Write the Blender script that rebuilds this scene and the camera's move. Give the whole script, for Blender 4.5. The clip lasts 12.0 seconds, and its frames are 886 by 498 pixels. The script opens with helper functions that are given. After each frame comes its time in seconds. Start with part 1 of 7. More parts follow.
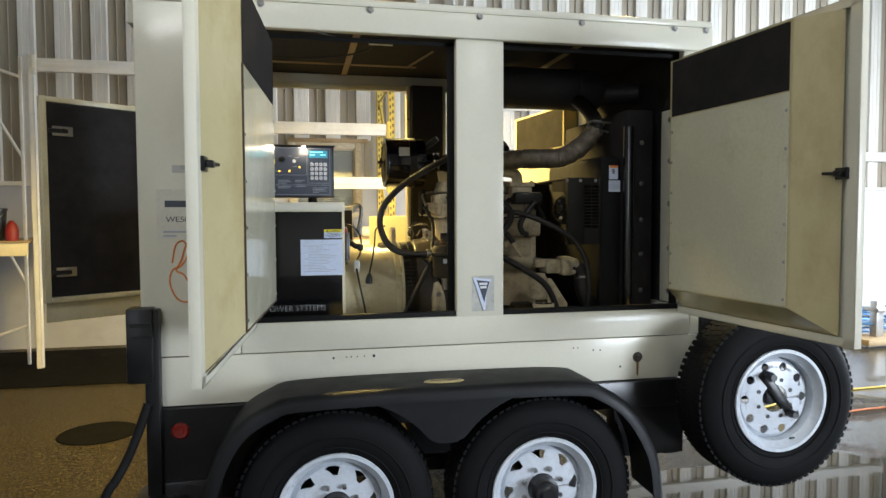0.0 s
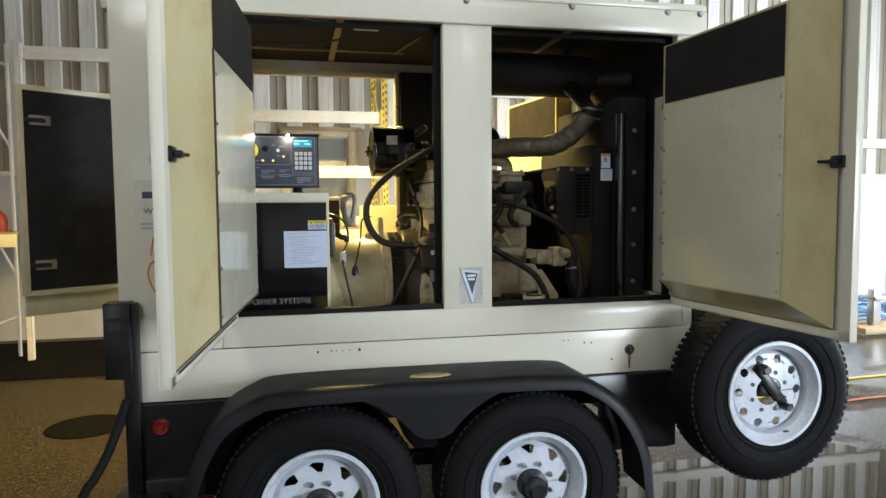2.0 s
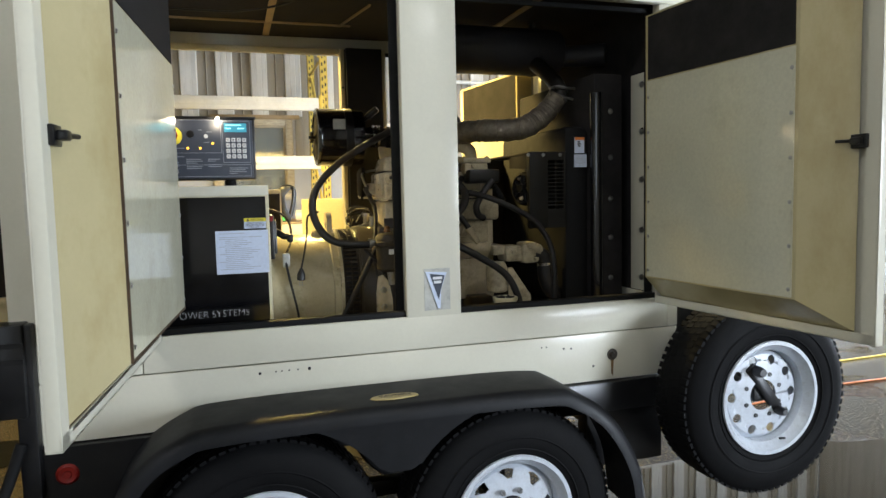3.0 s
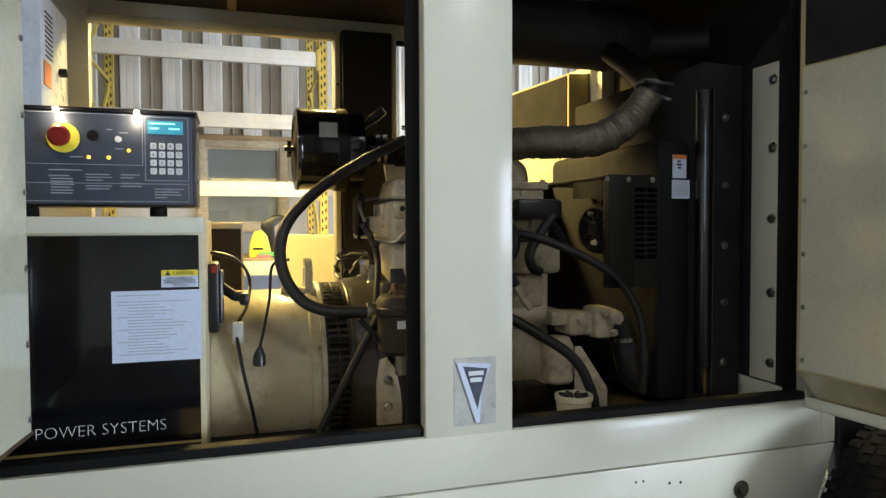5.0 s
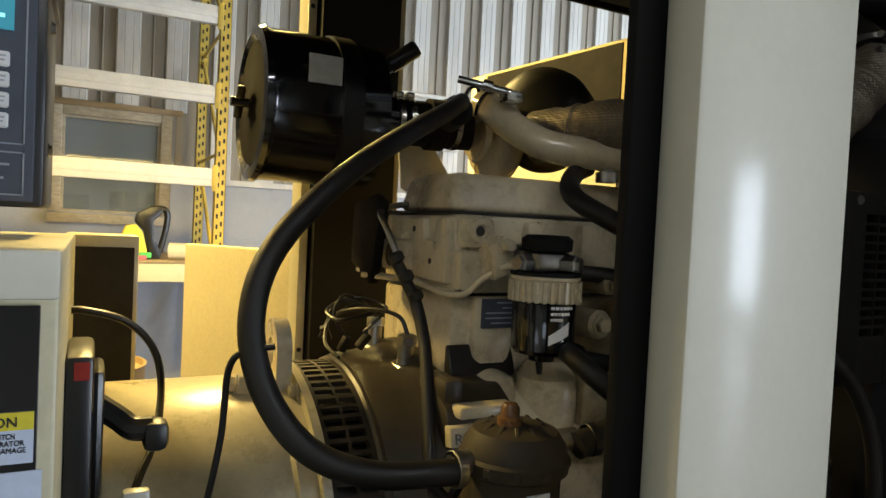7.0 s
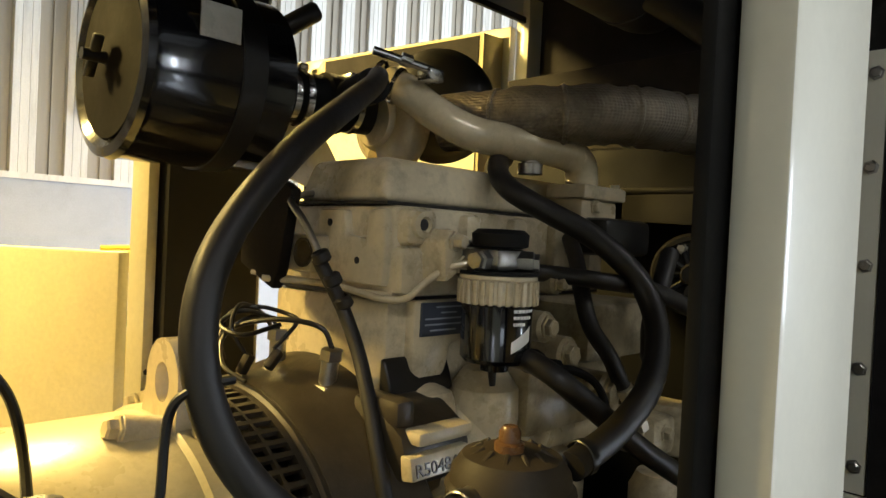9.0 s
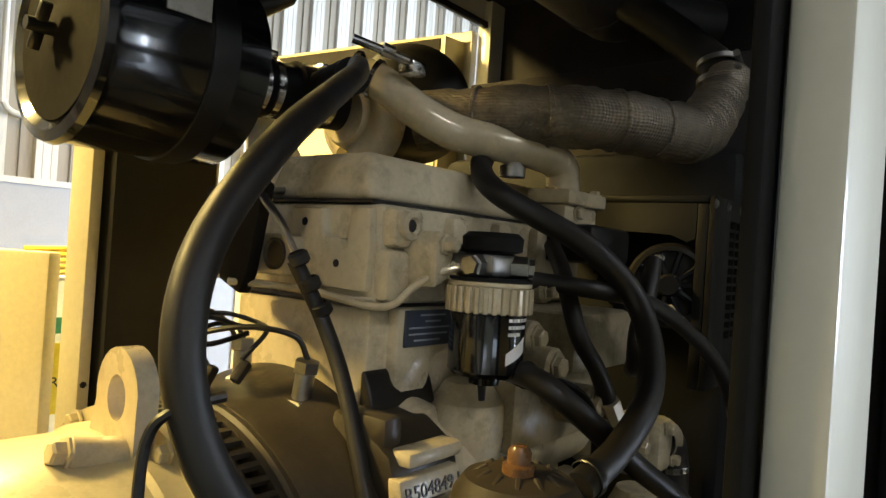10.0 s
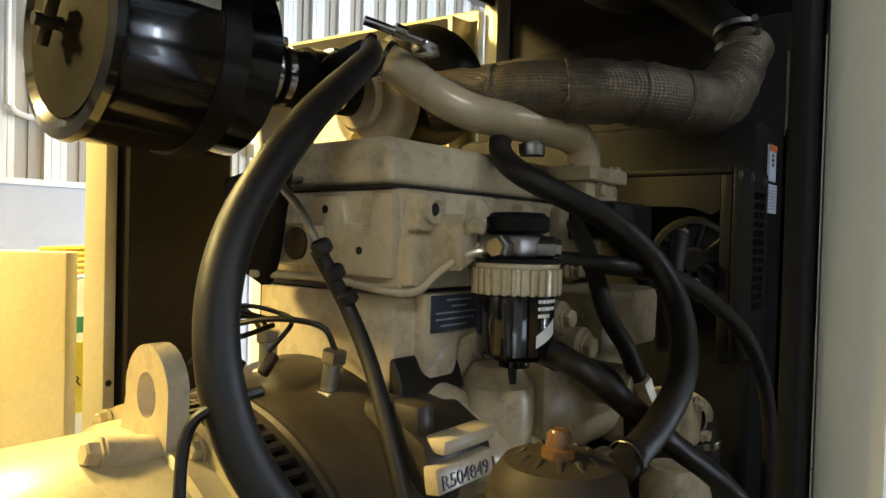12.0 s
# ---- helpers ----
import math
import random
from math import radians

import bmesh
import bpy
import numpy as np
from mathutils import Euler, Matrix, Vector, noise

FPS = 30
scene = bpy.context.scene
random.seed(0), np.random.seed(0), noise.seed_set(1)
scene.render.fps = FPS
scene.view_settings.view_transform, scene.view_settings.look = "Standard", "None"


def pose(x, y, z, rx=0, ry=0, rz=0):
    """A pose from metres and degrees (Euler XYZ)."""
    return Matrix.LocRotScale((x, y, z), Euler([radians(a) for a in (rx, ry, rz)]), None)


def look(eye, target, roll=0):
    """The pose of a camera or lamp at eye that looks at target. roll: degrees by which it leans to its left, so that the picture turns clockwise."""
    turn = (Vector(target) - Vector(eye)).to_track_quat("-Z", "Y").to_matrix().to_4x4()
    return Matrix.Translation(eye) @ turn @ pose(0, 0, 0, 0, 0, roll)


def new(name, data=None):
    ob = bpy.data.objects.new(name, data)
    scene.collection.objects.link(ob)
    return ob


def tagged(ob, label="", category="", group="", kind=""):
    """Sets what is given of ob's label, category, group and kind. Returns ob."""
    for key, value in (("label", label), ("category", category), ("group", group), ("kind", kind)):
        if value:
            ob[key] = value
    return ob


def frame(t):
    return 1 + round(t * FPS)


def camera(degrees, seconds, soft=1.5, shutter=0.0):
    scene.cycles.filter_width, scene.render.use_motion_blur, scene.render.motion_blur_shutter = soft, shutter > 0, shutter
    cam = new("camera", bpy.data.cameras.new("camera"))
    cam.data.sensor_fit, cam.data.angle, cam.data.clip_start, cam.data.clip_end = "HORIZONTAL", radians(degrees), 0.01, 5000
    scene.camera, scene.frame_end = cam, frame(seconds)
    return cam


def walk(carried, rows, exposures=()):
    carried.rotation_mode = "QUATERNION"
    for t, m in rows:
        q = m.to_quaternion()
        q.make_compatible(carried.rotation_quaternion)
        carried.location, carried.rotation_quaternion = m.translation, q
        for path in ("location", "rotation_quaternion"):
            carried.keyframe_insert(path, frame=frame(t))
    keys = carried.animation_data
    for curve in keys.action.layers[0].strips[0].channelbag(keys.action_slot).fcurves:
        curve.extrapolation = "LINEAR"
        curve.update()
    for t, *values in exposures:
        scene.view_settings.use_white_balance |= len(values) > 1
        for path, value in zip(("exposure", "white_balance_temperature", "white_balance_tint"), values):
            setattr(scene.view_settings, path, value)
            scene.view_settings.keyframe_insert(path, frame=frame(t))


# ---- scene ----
cam = camera(66.6, 12.0)
PATH = [
    (0, (0.031, -0.156, 1.538), (0.452, 1.797, 1.443), -0.2),
    (0.5, (0.049, -0.151, 1.539), (0.466, 1.803, 1.446), -0.2),
    (1, (0.055, -0.142, 1.544), (0.474, 1.812, 1.454), -0.6),
    (1.5, (0.082, -0.126, 1.554), (0.501, 1.828, 1.455), -0.9),
    (2, (0.095, -0.098, 1.547), (0.519, 1.853, 1.417), -0.4),
    (2.5, (0.112, -0.003, 1.554), (0.58, 1.934, 1.386), -1.4),
    (3, (0.1, 0.291, 1.553), (0.695, 2.193, 1.393), -1.3),
    (3.2, (0.104, 0.437, 1.566), (0.754, 2.322, 1.411), -2.2),
    (4.8, (0.307, 1.129, 1.574), (0.88, 3.044, 1.5), -0.1),
    (5, (0.3, 1.234, 1.578), (0.889, 3.144, 1.513), -0.2),
    (5.5, (0.262, 1.458, 1.605), (0.929, 3.34, 1.487), -0.7),
    (6, (0.272, 1.707, 1.595), (0.949, 3.582, 1.430), -0.1),
    (6.5, (0.288, 2.008, 1.619), (0.947, 3.894, 1.533), 1.2),
    (7, (0.253, 2.264, 1.633), (1.179, 4.036, 1.571), 2.8),
    (7.5, (0.196, 2.469, 1.624), (1.392, 4.07, 1.541), 4.9),
    (7.7, (0.192, 2.484, 1.612), (1.44, 4.044, 1.532), 3.6),
    (9.3, (0.161, 2.52, 1.616), (1.624, 3.883, 1.603), 3.1),
    (9.5, (0.166, 2.546, 1.611), (1.65, 3.887, 1.612), 3.1),
    (10, (0.166, 2.596, 1.603), (1.73, 3.843, 1.612), 3.9),
    (10.5, (0.168, 2.616, 1.596), (1.757, 3.83, 1.607), 3.2),
    (11, (0.166, 2.617, 1.596), (1.746, 3.844, 1.581), 2.7),
    (11.5, (0.165, 2.618, 1.596), (1.733, 3.861, 1.572), 2.2),
    (12, (0.167, 2.619, 1.601), (1.714, 3.886, 1.562), 1.5),
]
walk(cam, [(t, look(eye, target, roll)) for t, eye, target, roll in PATH],
     [(0, 0.12, 6300, 10), (3, 0.15, 6300, 10), (5, 0.05, 6050, 10), (6.5, -0.36, 6050, 10),
      (7.0, -0.40, 6250, 10), (7.5, -0.30, 6700, 10), (9.5, 0.20, 6250, 10), (12, 0.25, 6000, 10)])

# ---------------------------------------------------------------- light
world = bpy.data.worlds.new("world")
scene.world = world
world.use_nodes = True
wn = world.node_tree
sky = wn.nodes.new("ShaderNodeTexSky")
sky.sky_type, sky.sun_disc = "NISHITA", False
sky.sun_elevation, sky.sun_rotation = radians(32), radians(120)
wn.links.new(sky.outputs[0], wn.nodes["Background"].inputs[0])
wn.nodes["Background"].inputs[1].default_value = 0.06


def area(name, m, w, h, power, colour):
    d = bpy.data.lights.new(name, "AREA")
    d.shape, d.size, d.size_y, d.energy, d.color = "RECTANGLE", w, h, power, colour
    ob = new(name, d)
    ob.matrix_world = m
    return ob


DAY = (0.80, 0.89, 1.0)
SODIUM = (1.0, 0.71, 0.22)
TUBE = (0.97, 0.97, 0.95)
# daylight through the open doorway in the near wall, beyond the trailer's front end
area("daylight_door", look((7.7, -4.45, 1.45), (1.0, 2.7, 1.5)), 1.8, 2.4, 700, DAY)
# daylight through the second door in the right-hand part of the hall
area("daylight_side", look((8.7, 4.6, 2.2), (4.6, 7.0, 1.0)), 3.0, 3.0, 700, DAY)
# fill light added from the left, through an unseen window in the near wall
area("left_fill", look((-3.2, -4.35, 2.3), (1.7, 2.4, 1.7)), 2.3, 1.5, 30, DAY)
# hanging high-bay lamps on the far side of the trailer
HIGH_BAYS = ((-0.75, 4.75, 3.12), (0.62, 4.80, 3.20), (3.1, 5.6, 4.2), (-3.4, 5.6, 4.2))
for (lx, ly, lz), p in zip(HIGH_BAYS, (430, 500, 250, 15)):
    d = bpy.data.lights.new("high_bay", "SPOT")
    d.energy, d.color, d.shadow_soft_size, d.spot_size, d.spot_blend = p, SODIUM, 0.16, radians(165), 0.5
    ob = new("high_bay_light", d)
    ob.matrix_world = look((lx, ly, lz - 0.12), (lx, ly + 0.01, 0))
# fluorescent battens under the roof over the near side
TUBES = ((-1.8, -0.6), (2.0, -1.0))
for (lx, ly), p in zip(TUBES, (78, 44)):
    area("tube_light", look((lx, ly, 4.46), (lx, ly + 0.01, 0)), 1.3, 0.16, p, TUBE)

# ---------------------------------------------------------------- materials


def nodes_of(name):
    m = bpy.data.materials.new(name)
    m.use_nodes = True
    return m, m.node_tree, m.node_tree.nodes["Principled BSDF"]


def noise_node(nt, scale, detail=4.0, rough=0.6, stretch=None, coord="Object"):
    tc = nt.nodes.new("ShaderNodeTexCoord")
    n = nt.nodes.new("ShaderNodeTexNoise")
    n.inputs["Scale"].default_value, n.inputs["Detail"].default_value, n.inputs["Roughness"].default_value = scale, detail, rough
    if stretch:
        mp = nt.nodes.new("ShaderNodeMapping")
        mp.inputs["Scale"].default_value = stretch
        nt.links.new(tc.outputs[coord], mp.inputs[0])
        nt.links.new(mp.outputs[0], n.inputs["Vector"])
    else:
        nt.links.new(tc.outputs[coord], n.inputs["Vector"])
    return n


def ramp(nt, src, lo, hi, a, b):
    r = nt.nodes.new("ShaderNodeValToRGB")
    r.color_ramp.elements[0].position, r.color_ramp.elements[1].position = lo, hi
    r.color_ramp.elements[0].color, r.color_ramp.elements[1].color = (*a, 1), (*b, 1)
    nt.links.new(src, r.inputs[0])
    return r


def mix(nt, fac, a, b):
    m = nt.nodes.new("ShaderNodeMix")
    m.data_type = "RGBA"
    for sock, v in ((m.inputs[0], fac), (m.inputs[6], a), (m.inputs[7], b)):
        if isinstance(v, (int, float)):
            sock.default_value = v
        elif isinstance(v, tuple):
            sock.default_value = (*v, 1)
        else:
            nt.links.new(v, sock)
    return m.outputs[2]


def paint(name, base, rough=0.45, metal=0.0, dirt=None, dirt_amount=0.5, scale=6.0, fine=90.0, bump=0.08, var=0.12, stretch=None, coat=0.0, spec=0.5, grain_lo=0.90, coat_rough=0.05):
    """A surface with broad mottling, fine grain, and blotches of dirt or wear."""
    m, nt, b = nodes_of(name)
    n1 = noise_node(nt, scale, 5, 0.65, stretch)
    n2 = noise_node(nt, fine, 3, 0.6)
    lo = tuple(max(0, c * (1 - var)) for c in base)
    hi = tuple(min(1, c * (1 + var * 0.7)) for c in base)
    col = ramp(nt, n1.outputs[0], 0.35, 0.68, lo, hi).outputs[0]
    if dirt:
        n3 = noise_node(nt, scale * 2.3, 6, 0.72, stretch)
        f = ramp(nt, n3.outputs[0], 0.62 - 0.22 * dirt_amount, 0.78, (0, 0, 0), (dirt_amount,) * 3).outputs[0]
        col = mix(nt, f, col, dirt)
    grain = ramp(nt, n2.outputs[0], 0.3, 0.7, (grain_lo,) * 3, (1.0,) * 3).outputs[0]
    mm = nt.nodes.new("ShaderNodeMix")
    mm.data_type, mm.blend_type = "RGBA", "MULTIPLY"
    mm.inputs[0].default_value = 1
    nt.links.new(col, mm.inputs[6])
    nt.links.new(grain, mm.inputs[7])
    nt.links.new(mm.outputs[2], b.inputs["Base Color"])
    rr = ramp(nt, n1.outputs[0], 0.3, 0.7, (max(0.02, rough - 0.08),) * 3, (min(1, rough + 0.10),) * 3)
    nt.links.new(rr.outputs[0], b.inputs["Roughness"])
    b.inputs["Metallic"].default_value = metal
    b.inputs["Coat Weight"].default_value = coat
    b.inputs["Coat Roughness"].default_value = coat_rough
    b.inputs["Specular IOR Level"].default_value = spec
    if bump:
        bp = nt.nodes.new("ShaderNodeBump")
        bp.inputs["Strength"].default_value, bp.inputs["Distance"].default_value = bump, 0.002
        nt.links.new(n2.outputs[0], bp.inputs["Height"])
        nt.links.new(bp.outputs[0], b.inputs["Normal"])
    return m


def glow(name, colour, strength):
    m, nt, b = nodes_of(name)
    b.inputs["Base Color"].default_value = (*[c * 0.3 for c in colour], 1)
    b.inputs["Emission Color"].default_value = (*colour, 1)
    b.inputs["Emission Strength"].default_value = strength
    return m


CREAM = (0.67, 0.645, 0.53)
M_CREAM = paint("cream_enamel", CREAM, 0.6, dirt=(0.44, 0.40, 0.29), dirt_amount=0.16, scale=1.6, var=0.045, bump=0.012, coat=0.28, grain_lo=0.97, coat_rough=0.16, spec=0.25)
M_CREAM_OLD = paint("aged_cream_enamel", (0.60, 0.545, 0.36), 0.34, dirt=(0.36, 0.29, 0.15), dirt_amount=0.42, scale=3.0, var=0.10, bump=0.05, stretch=(1, 1, 0.35))
M_YELLOWED = paint("yellowed_cream_enamel", (0.52, 0.45, 0.25), 0.17, dirt=(0.31, 0.215, 0.06), dirt_amount=0.6, scale=1.3, var=0.10, bump=0.01, stretch=(1, 1, 0.5), grain_lo=0.97, coat=0.4, coat_rough=0.12)
M_LABEL = paint("pale_label_film", (0.66, 0.64, 0.55), 0.4, dirt=(0.46, 0.42, 0.33), dirt_amount=0.25, scale=9, var=0.05, bump=0.01)
M_FOAM = paint("black_foam", (0.026, 0.024, 0.0235), 0.95, scale=9, fine=240, bump=0.5, var=0.3, spec=0.15)
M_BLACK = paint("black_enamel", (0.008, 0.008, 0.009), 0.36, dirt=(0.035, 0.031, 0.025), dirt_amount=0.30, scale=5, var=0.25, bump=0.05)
M_INSIDE = paint("dusty_black_steel", (0.013, 0.012, 0.010), 0.45, dirt=(0.024, 0.020, 0.014), dirt_amount=0.4, scale=4, var=0.3, bump=0.06, spec=0.22)
M_MUFFLER = paint("black_heat_paint", (0.030, 0.028, 0.029), 0.55, dirt=(0.05, 0.042, 0.03), dirt_amount=0.3, scale=8, var=0.25, bump=0.1)
M_FENDER = paint("black_fender_paint", (0.007, 0.0075, 0.009), 0.52, dirt=(0.028, 0.027, 0.026), dirt_amount=0.34, scale=7, var=0.3, bump=0.08, spec=0.3)
M_RUBBER = paint("tyre_rubber", (0.006, 0.006, 0.0065), 0.72, dirt=(0.013, 0.012, 0.011), dirt_amount=0.45, scale=8, var=0.25, bump=0.25, spec=0.15)
M_RUST = paint("dark_rust", (0.075, 0.045, 0.022), 0.8, dirt=(0.03, 0.02, 0.012), dirt_amount=0.6, scale=30, var=0.3, bump=0.2)
M_SEAL = paint("black_rubber_seal", (0.007, 0.007, 0.007), 0.7, scale=20, bump=0.1, spec=0.2)
M_HOSE = paint("rubber_hose", (0.013, 0.0115, 0.011), 0.46, dirt=(0.045, 0.034, 0.025), dirt_amount=0.42, scale=14, var=0.25, bump=0.2)
M_RIM = paint("white_wheel_paint", (0.62, 0.66, 0.72), 0.32, dirt=(0.34, 0.32, 0.29), dirt_amount=0.4, scale=18, var=0.08, bump=0.05)
M_STEEL = paint("worn_steel", (0.42, 0.41, 0.39), 0.34, metal=1.0, dirt=(0.16, 0.13, 0.09), dirt_amount=0.4, scale=30, bump=0.08)
M_CHROME = paint("bright_steel", (0.62, 0.61, 0.59), 0.2, metal=1.0, scale=40, var=0.1, bump=0.02)
M_ENGINE = paint("engine_cream_paint", (0.62, 0.535, 0.365), 0.30, dirt=(0.085, 0.062, 0.034), dirt_amount=0.58, scale=8, var=0.12, bump=0.08, coat=0.2, coat_rough=0.2)
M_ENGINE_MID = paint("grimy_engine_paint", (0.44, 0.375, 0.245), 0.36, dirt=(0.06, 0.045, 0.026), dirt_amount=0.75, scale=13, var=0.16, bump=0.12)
M_SOOT = paint("oily_soot", (0.012, 0.010, 0.008), 0.5, dirt=(0.06, 0.045, 0.028), dirt_amount=0.5, scale=16, var=0.3, bump=0.2)
M_DUSTY = paint("dusty_brown_plastic", (0.042, 0.033, 0.022), 0.62, dirt=(0.085, 0.068, 0.042), dirt_amount=0.5, scale=12, var=0.2, bump=0.15, spec=0.3)
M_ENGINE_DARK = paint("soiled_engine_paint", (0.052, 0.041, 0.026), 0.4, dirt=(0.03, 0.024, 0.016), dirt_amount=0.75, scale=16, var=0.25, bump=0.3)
M_ALT = paint("alternator_cream_paint", (0.52, 0.46, 0.30), 0.3, dirt=(0.20, 0.155, 0.08), dirt_amount=0.42, scale=8, var=0.10, bump=0.06)
M_PIPE = paint("satin_cream_pipe", (0.60, 0.52, 0.36), 0.2, metal=0.1, dirt=(0.15, 0.11, 0.06), dirt_amount=0.3, scale=18, bump=0.05)
M_WRAP = paint("silver_exhaust_wrap", (0.24, 0.205, 0.155), 0.34, metal=0.5, dirt=(0.028, 0.022, 0.015), dirt_amount=0.85, scale=9, fine=150, bump=0.5, var=0.35)


def woven(m, period):
    """Adds the over-and-under relief of a woven cloth to a painted surface."""
    nt = m.node_tree
    b = next(n for n in nt.nodes if n.type == "BSDF_PRINCIPLED")
    tc = nt.nodes.new("ShaderNodeTexCoord")
    total = nt.nodes.new("ShaderNodeMath")
    for k, axis in enumerate(("X", "Z")):
        w = nt.nodes.new("ShaderNodeTexWave")
        w.bands_direction = axis
        w.inputs["Scale"].default_value = 0.314 / period
        w.inputs["Distortion"].default_value = 1.2
        w.inputs["Detail Scale"].default_value = 3.0
        nt.links.new(tc.outputs["Object"], w.inputs["Vector"])
        nt.links.new(w.outputs["Fac"], total.inputs[k])
    bp = nt.nodes.new("ShaderNodeBump")
    bp.inputs["Strength"].default_value, bp.inputs["Distance"].default_value = 0.55, 0.0012
    nt.links.new(total.outputs[0], bp.inputs["Height"])
    nt.links.new(b.inputs["Normal"].links[0].from_socket, bp.inputs["Normal"])
    nt.links.new(bp.outputs[0], b.inputs["Normal"])


woven(M_WRAP, 0.005)
M_GLOSSBLACK = paint("gloss_black_can", (0.005, 0.005, 0.006), 0.16, scale=10, dirt=(0.03, 0.026, 0.02), dirt_amount=0.12, var=0.2, bump=0.02, coat=0.4)
M_TANCAP = paint("dusty_end_cap", (0.011, 0.0095, 0.008), 0.75, dirt=(0.03, 0.025, 0.018), dirt_amount=0.5, scale=12, bump=0.1, spec=0.08)
M_PAPER = paint("white_paper", (0.62, 0.69, 0.84), 0.7, scale=8, var=0.03, bump=0.02)
M_INK = paint("grey_print", (0.40, 0.42, 0.47), 0.8, scale=30, bump=0)
M_DARKINK = paint("black_print", (0.03, 0.03, 0.035), 0.7, scale=30, bump=0)
M_YELLOW = paint("yellow_label", (0.80, 0.68, 0.05), 0.5, scale=20, var=0.05, bump=0)
M_ORANGE = paint("orange_label", (0.75, 0.22, 0.04), 0.5, scale=20, var=0.05, bump=0)
M_RED = paint("red_plastic", (0.24, 0.016, 0.011), 0.35, scale=20, var=0.1, bump=0.02)
M_GOLD = paint("gold_stripe", (0.46, 0.36, 0.15), 0.4, metal=0.0, scale=20, bump=0)
M_WHITE = paint("white_lettering", (0.80, 0.80, 0.78), 0.5, scale=20, var=0.03, bump=0)
M_GREYPLATE = paint("grey_backing_tape", (0.50, 0.50, 0.46), 0.3, scale=18, dirt=(0.3, 0.29, 0.25), dirt_amount=0.4, bump=0.04)
M_KEY = paint("white_key", (0.72, 0.74, 0.76), 0.45, scale=30, var=0.03, bump=0)
M_PANELGREY = paint("dark_blue_panel_print", (0.05, 0.06, 0.085), 0.45, scale=20, bump=0)
M_RACKWHITE = paint("white_rack_beam", (0.72, 0.70, 0.64), 0.42, dirt=(0.40, 0.34, 0.22), dirt_amount=0.35, scale=5, var=0.08, bump=0.05)
M_RACKYELLOW = paint("yellow_rack_post", (0.66, 0.48, 0.08), 0.45, dirt=(0.22, 0.15, 0.04), dirt_amount=0.4, scale=9, var=0.12, bump=0.06)
M_WALLMETAL = paint("cream_ribbed_steel", (0.70, 0.67, 0.60), 0.42, dirt=(0.26, 0.21, 0.14), dirt_amount=0.50, scale=1.6, var=0.12, bump=0.05, stretch=(3, 3, 0.25))
M_TROUGH = paint("brown_trough", (0.33, 0.29, 0.22), 0.5, dirt=(0.19, 0.12, 0.08), dirt_amount=0.5, scale=1.6, var=0.15, bump=0.05, stretch=(3, 3, 0.25))
M_LINER = paint("glossy_cream_liner", (0.64, 0.62, 0.47), 0.09, dirt=(0.38, 0.33, 0.20), dirt_amount=0.35, scale=2.5, var=0.06, bump=0.015)
M_WALLBAND = paint("grey_painted_plywood", (0.42, 0.43, 0.46), 0.55, dirt=(0.27, 0.26, 0.25), dirt_amount=0.4, scale=1.4, var=0.1, bump=0.08)
M_WHITEWALL = paint("white_painted_board", (0.80, 0.82, 0.84), 0.5, dirt=(0.55, 0.56, 0.56), dirt_amount=0.3, scale=1.5, var=0.05, bump=0.05)
M_WOOD = paint("weathered_wood", (0.34, 0.24, 0.12), 0.65, dirt=(0.10, 0.07, 0.04), dirt_amount=0.5, scale=5, var=0.2, bump=0.3, stretch=(1, 1, 5))
M_WINFRAME = paint("weathered_cream_window_paint", (0.46, 0.40, 0.28), 0.6, dirt=(0.16, 0.10, 0.05), dirt_amount=0.6, scale=9, var=0.2, bump=0.3, stretch=(1, 1, 3))
M_CEIL = paint("dark_roof_sheeting", (0.20, 0.19, 0.17), 0.7, scale=1.5, var=0.2, bump=0.1)
M_PANELCREAM = paint("cream_panel", (0.68, 0.60, 0.38), 0.42, dirt=(0.42, 0.34, 0.17), dirt_amount=0.25, scale=3, var=0.06, bump=0.03)
# near-black colour for the shadows laid on the floor
M_FLOORSHADE = paint("black_floor_shade", (0.006, 0.006, 0.006), 0.85, scale=6, bump=0.2, spec=0.04)
M_BLUE = paint("blue_plastic_hose", (0.08, 0.22, 0.45), 0.4, scale=8, bump=0.05)
M_CABLEY = paint("yellow_cable", (0.65, 0.48, 0.06), 0.5, scale=20, bump=0.05)
M_CABLER = paint("orange_cable", (0.60, 0.18, 0.05), 0.5, scale=20, bump=0.05)
M_SCREEN = glow("lcd_screen", (0.05, 0.30, 0.40), 0.9)
M_SCREENTEXT = glow("lcd_text", (0.35, 0.95, 1.0), 1.6)
M_LED = glow("amber_lamp", (1.0, 0.55, 0.05), 2.6)
M_BULB = glow("warm_bulb", (1.0, 0.80, 0.50), 40.0)
M_TUBE = glow("fluorescent_tube", (1.0, 0.95, 0.85), 5.0)


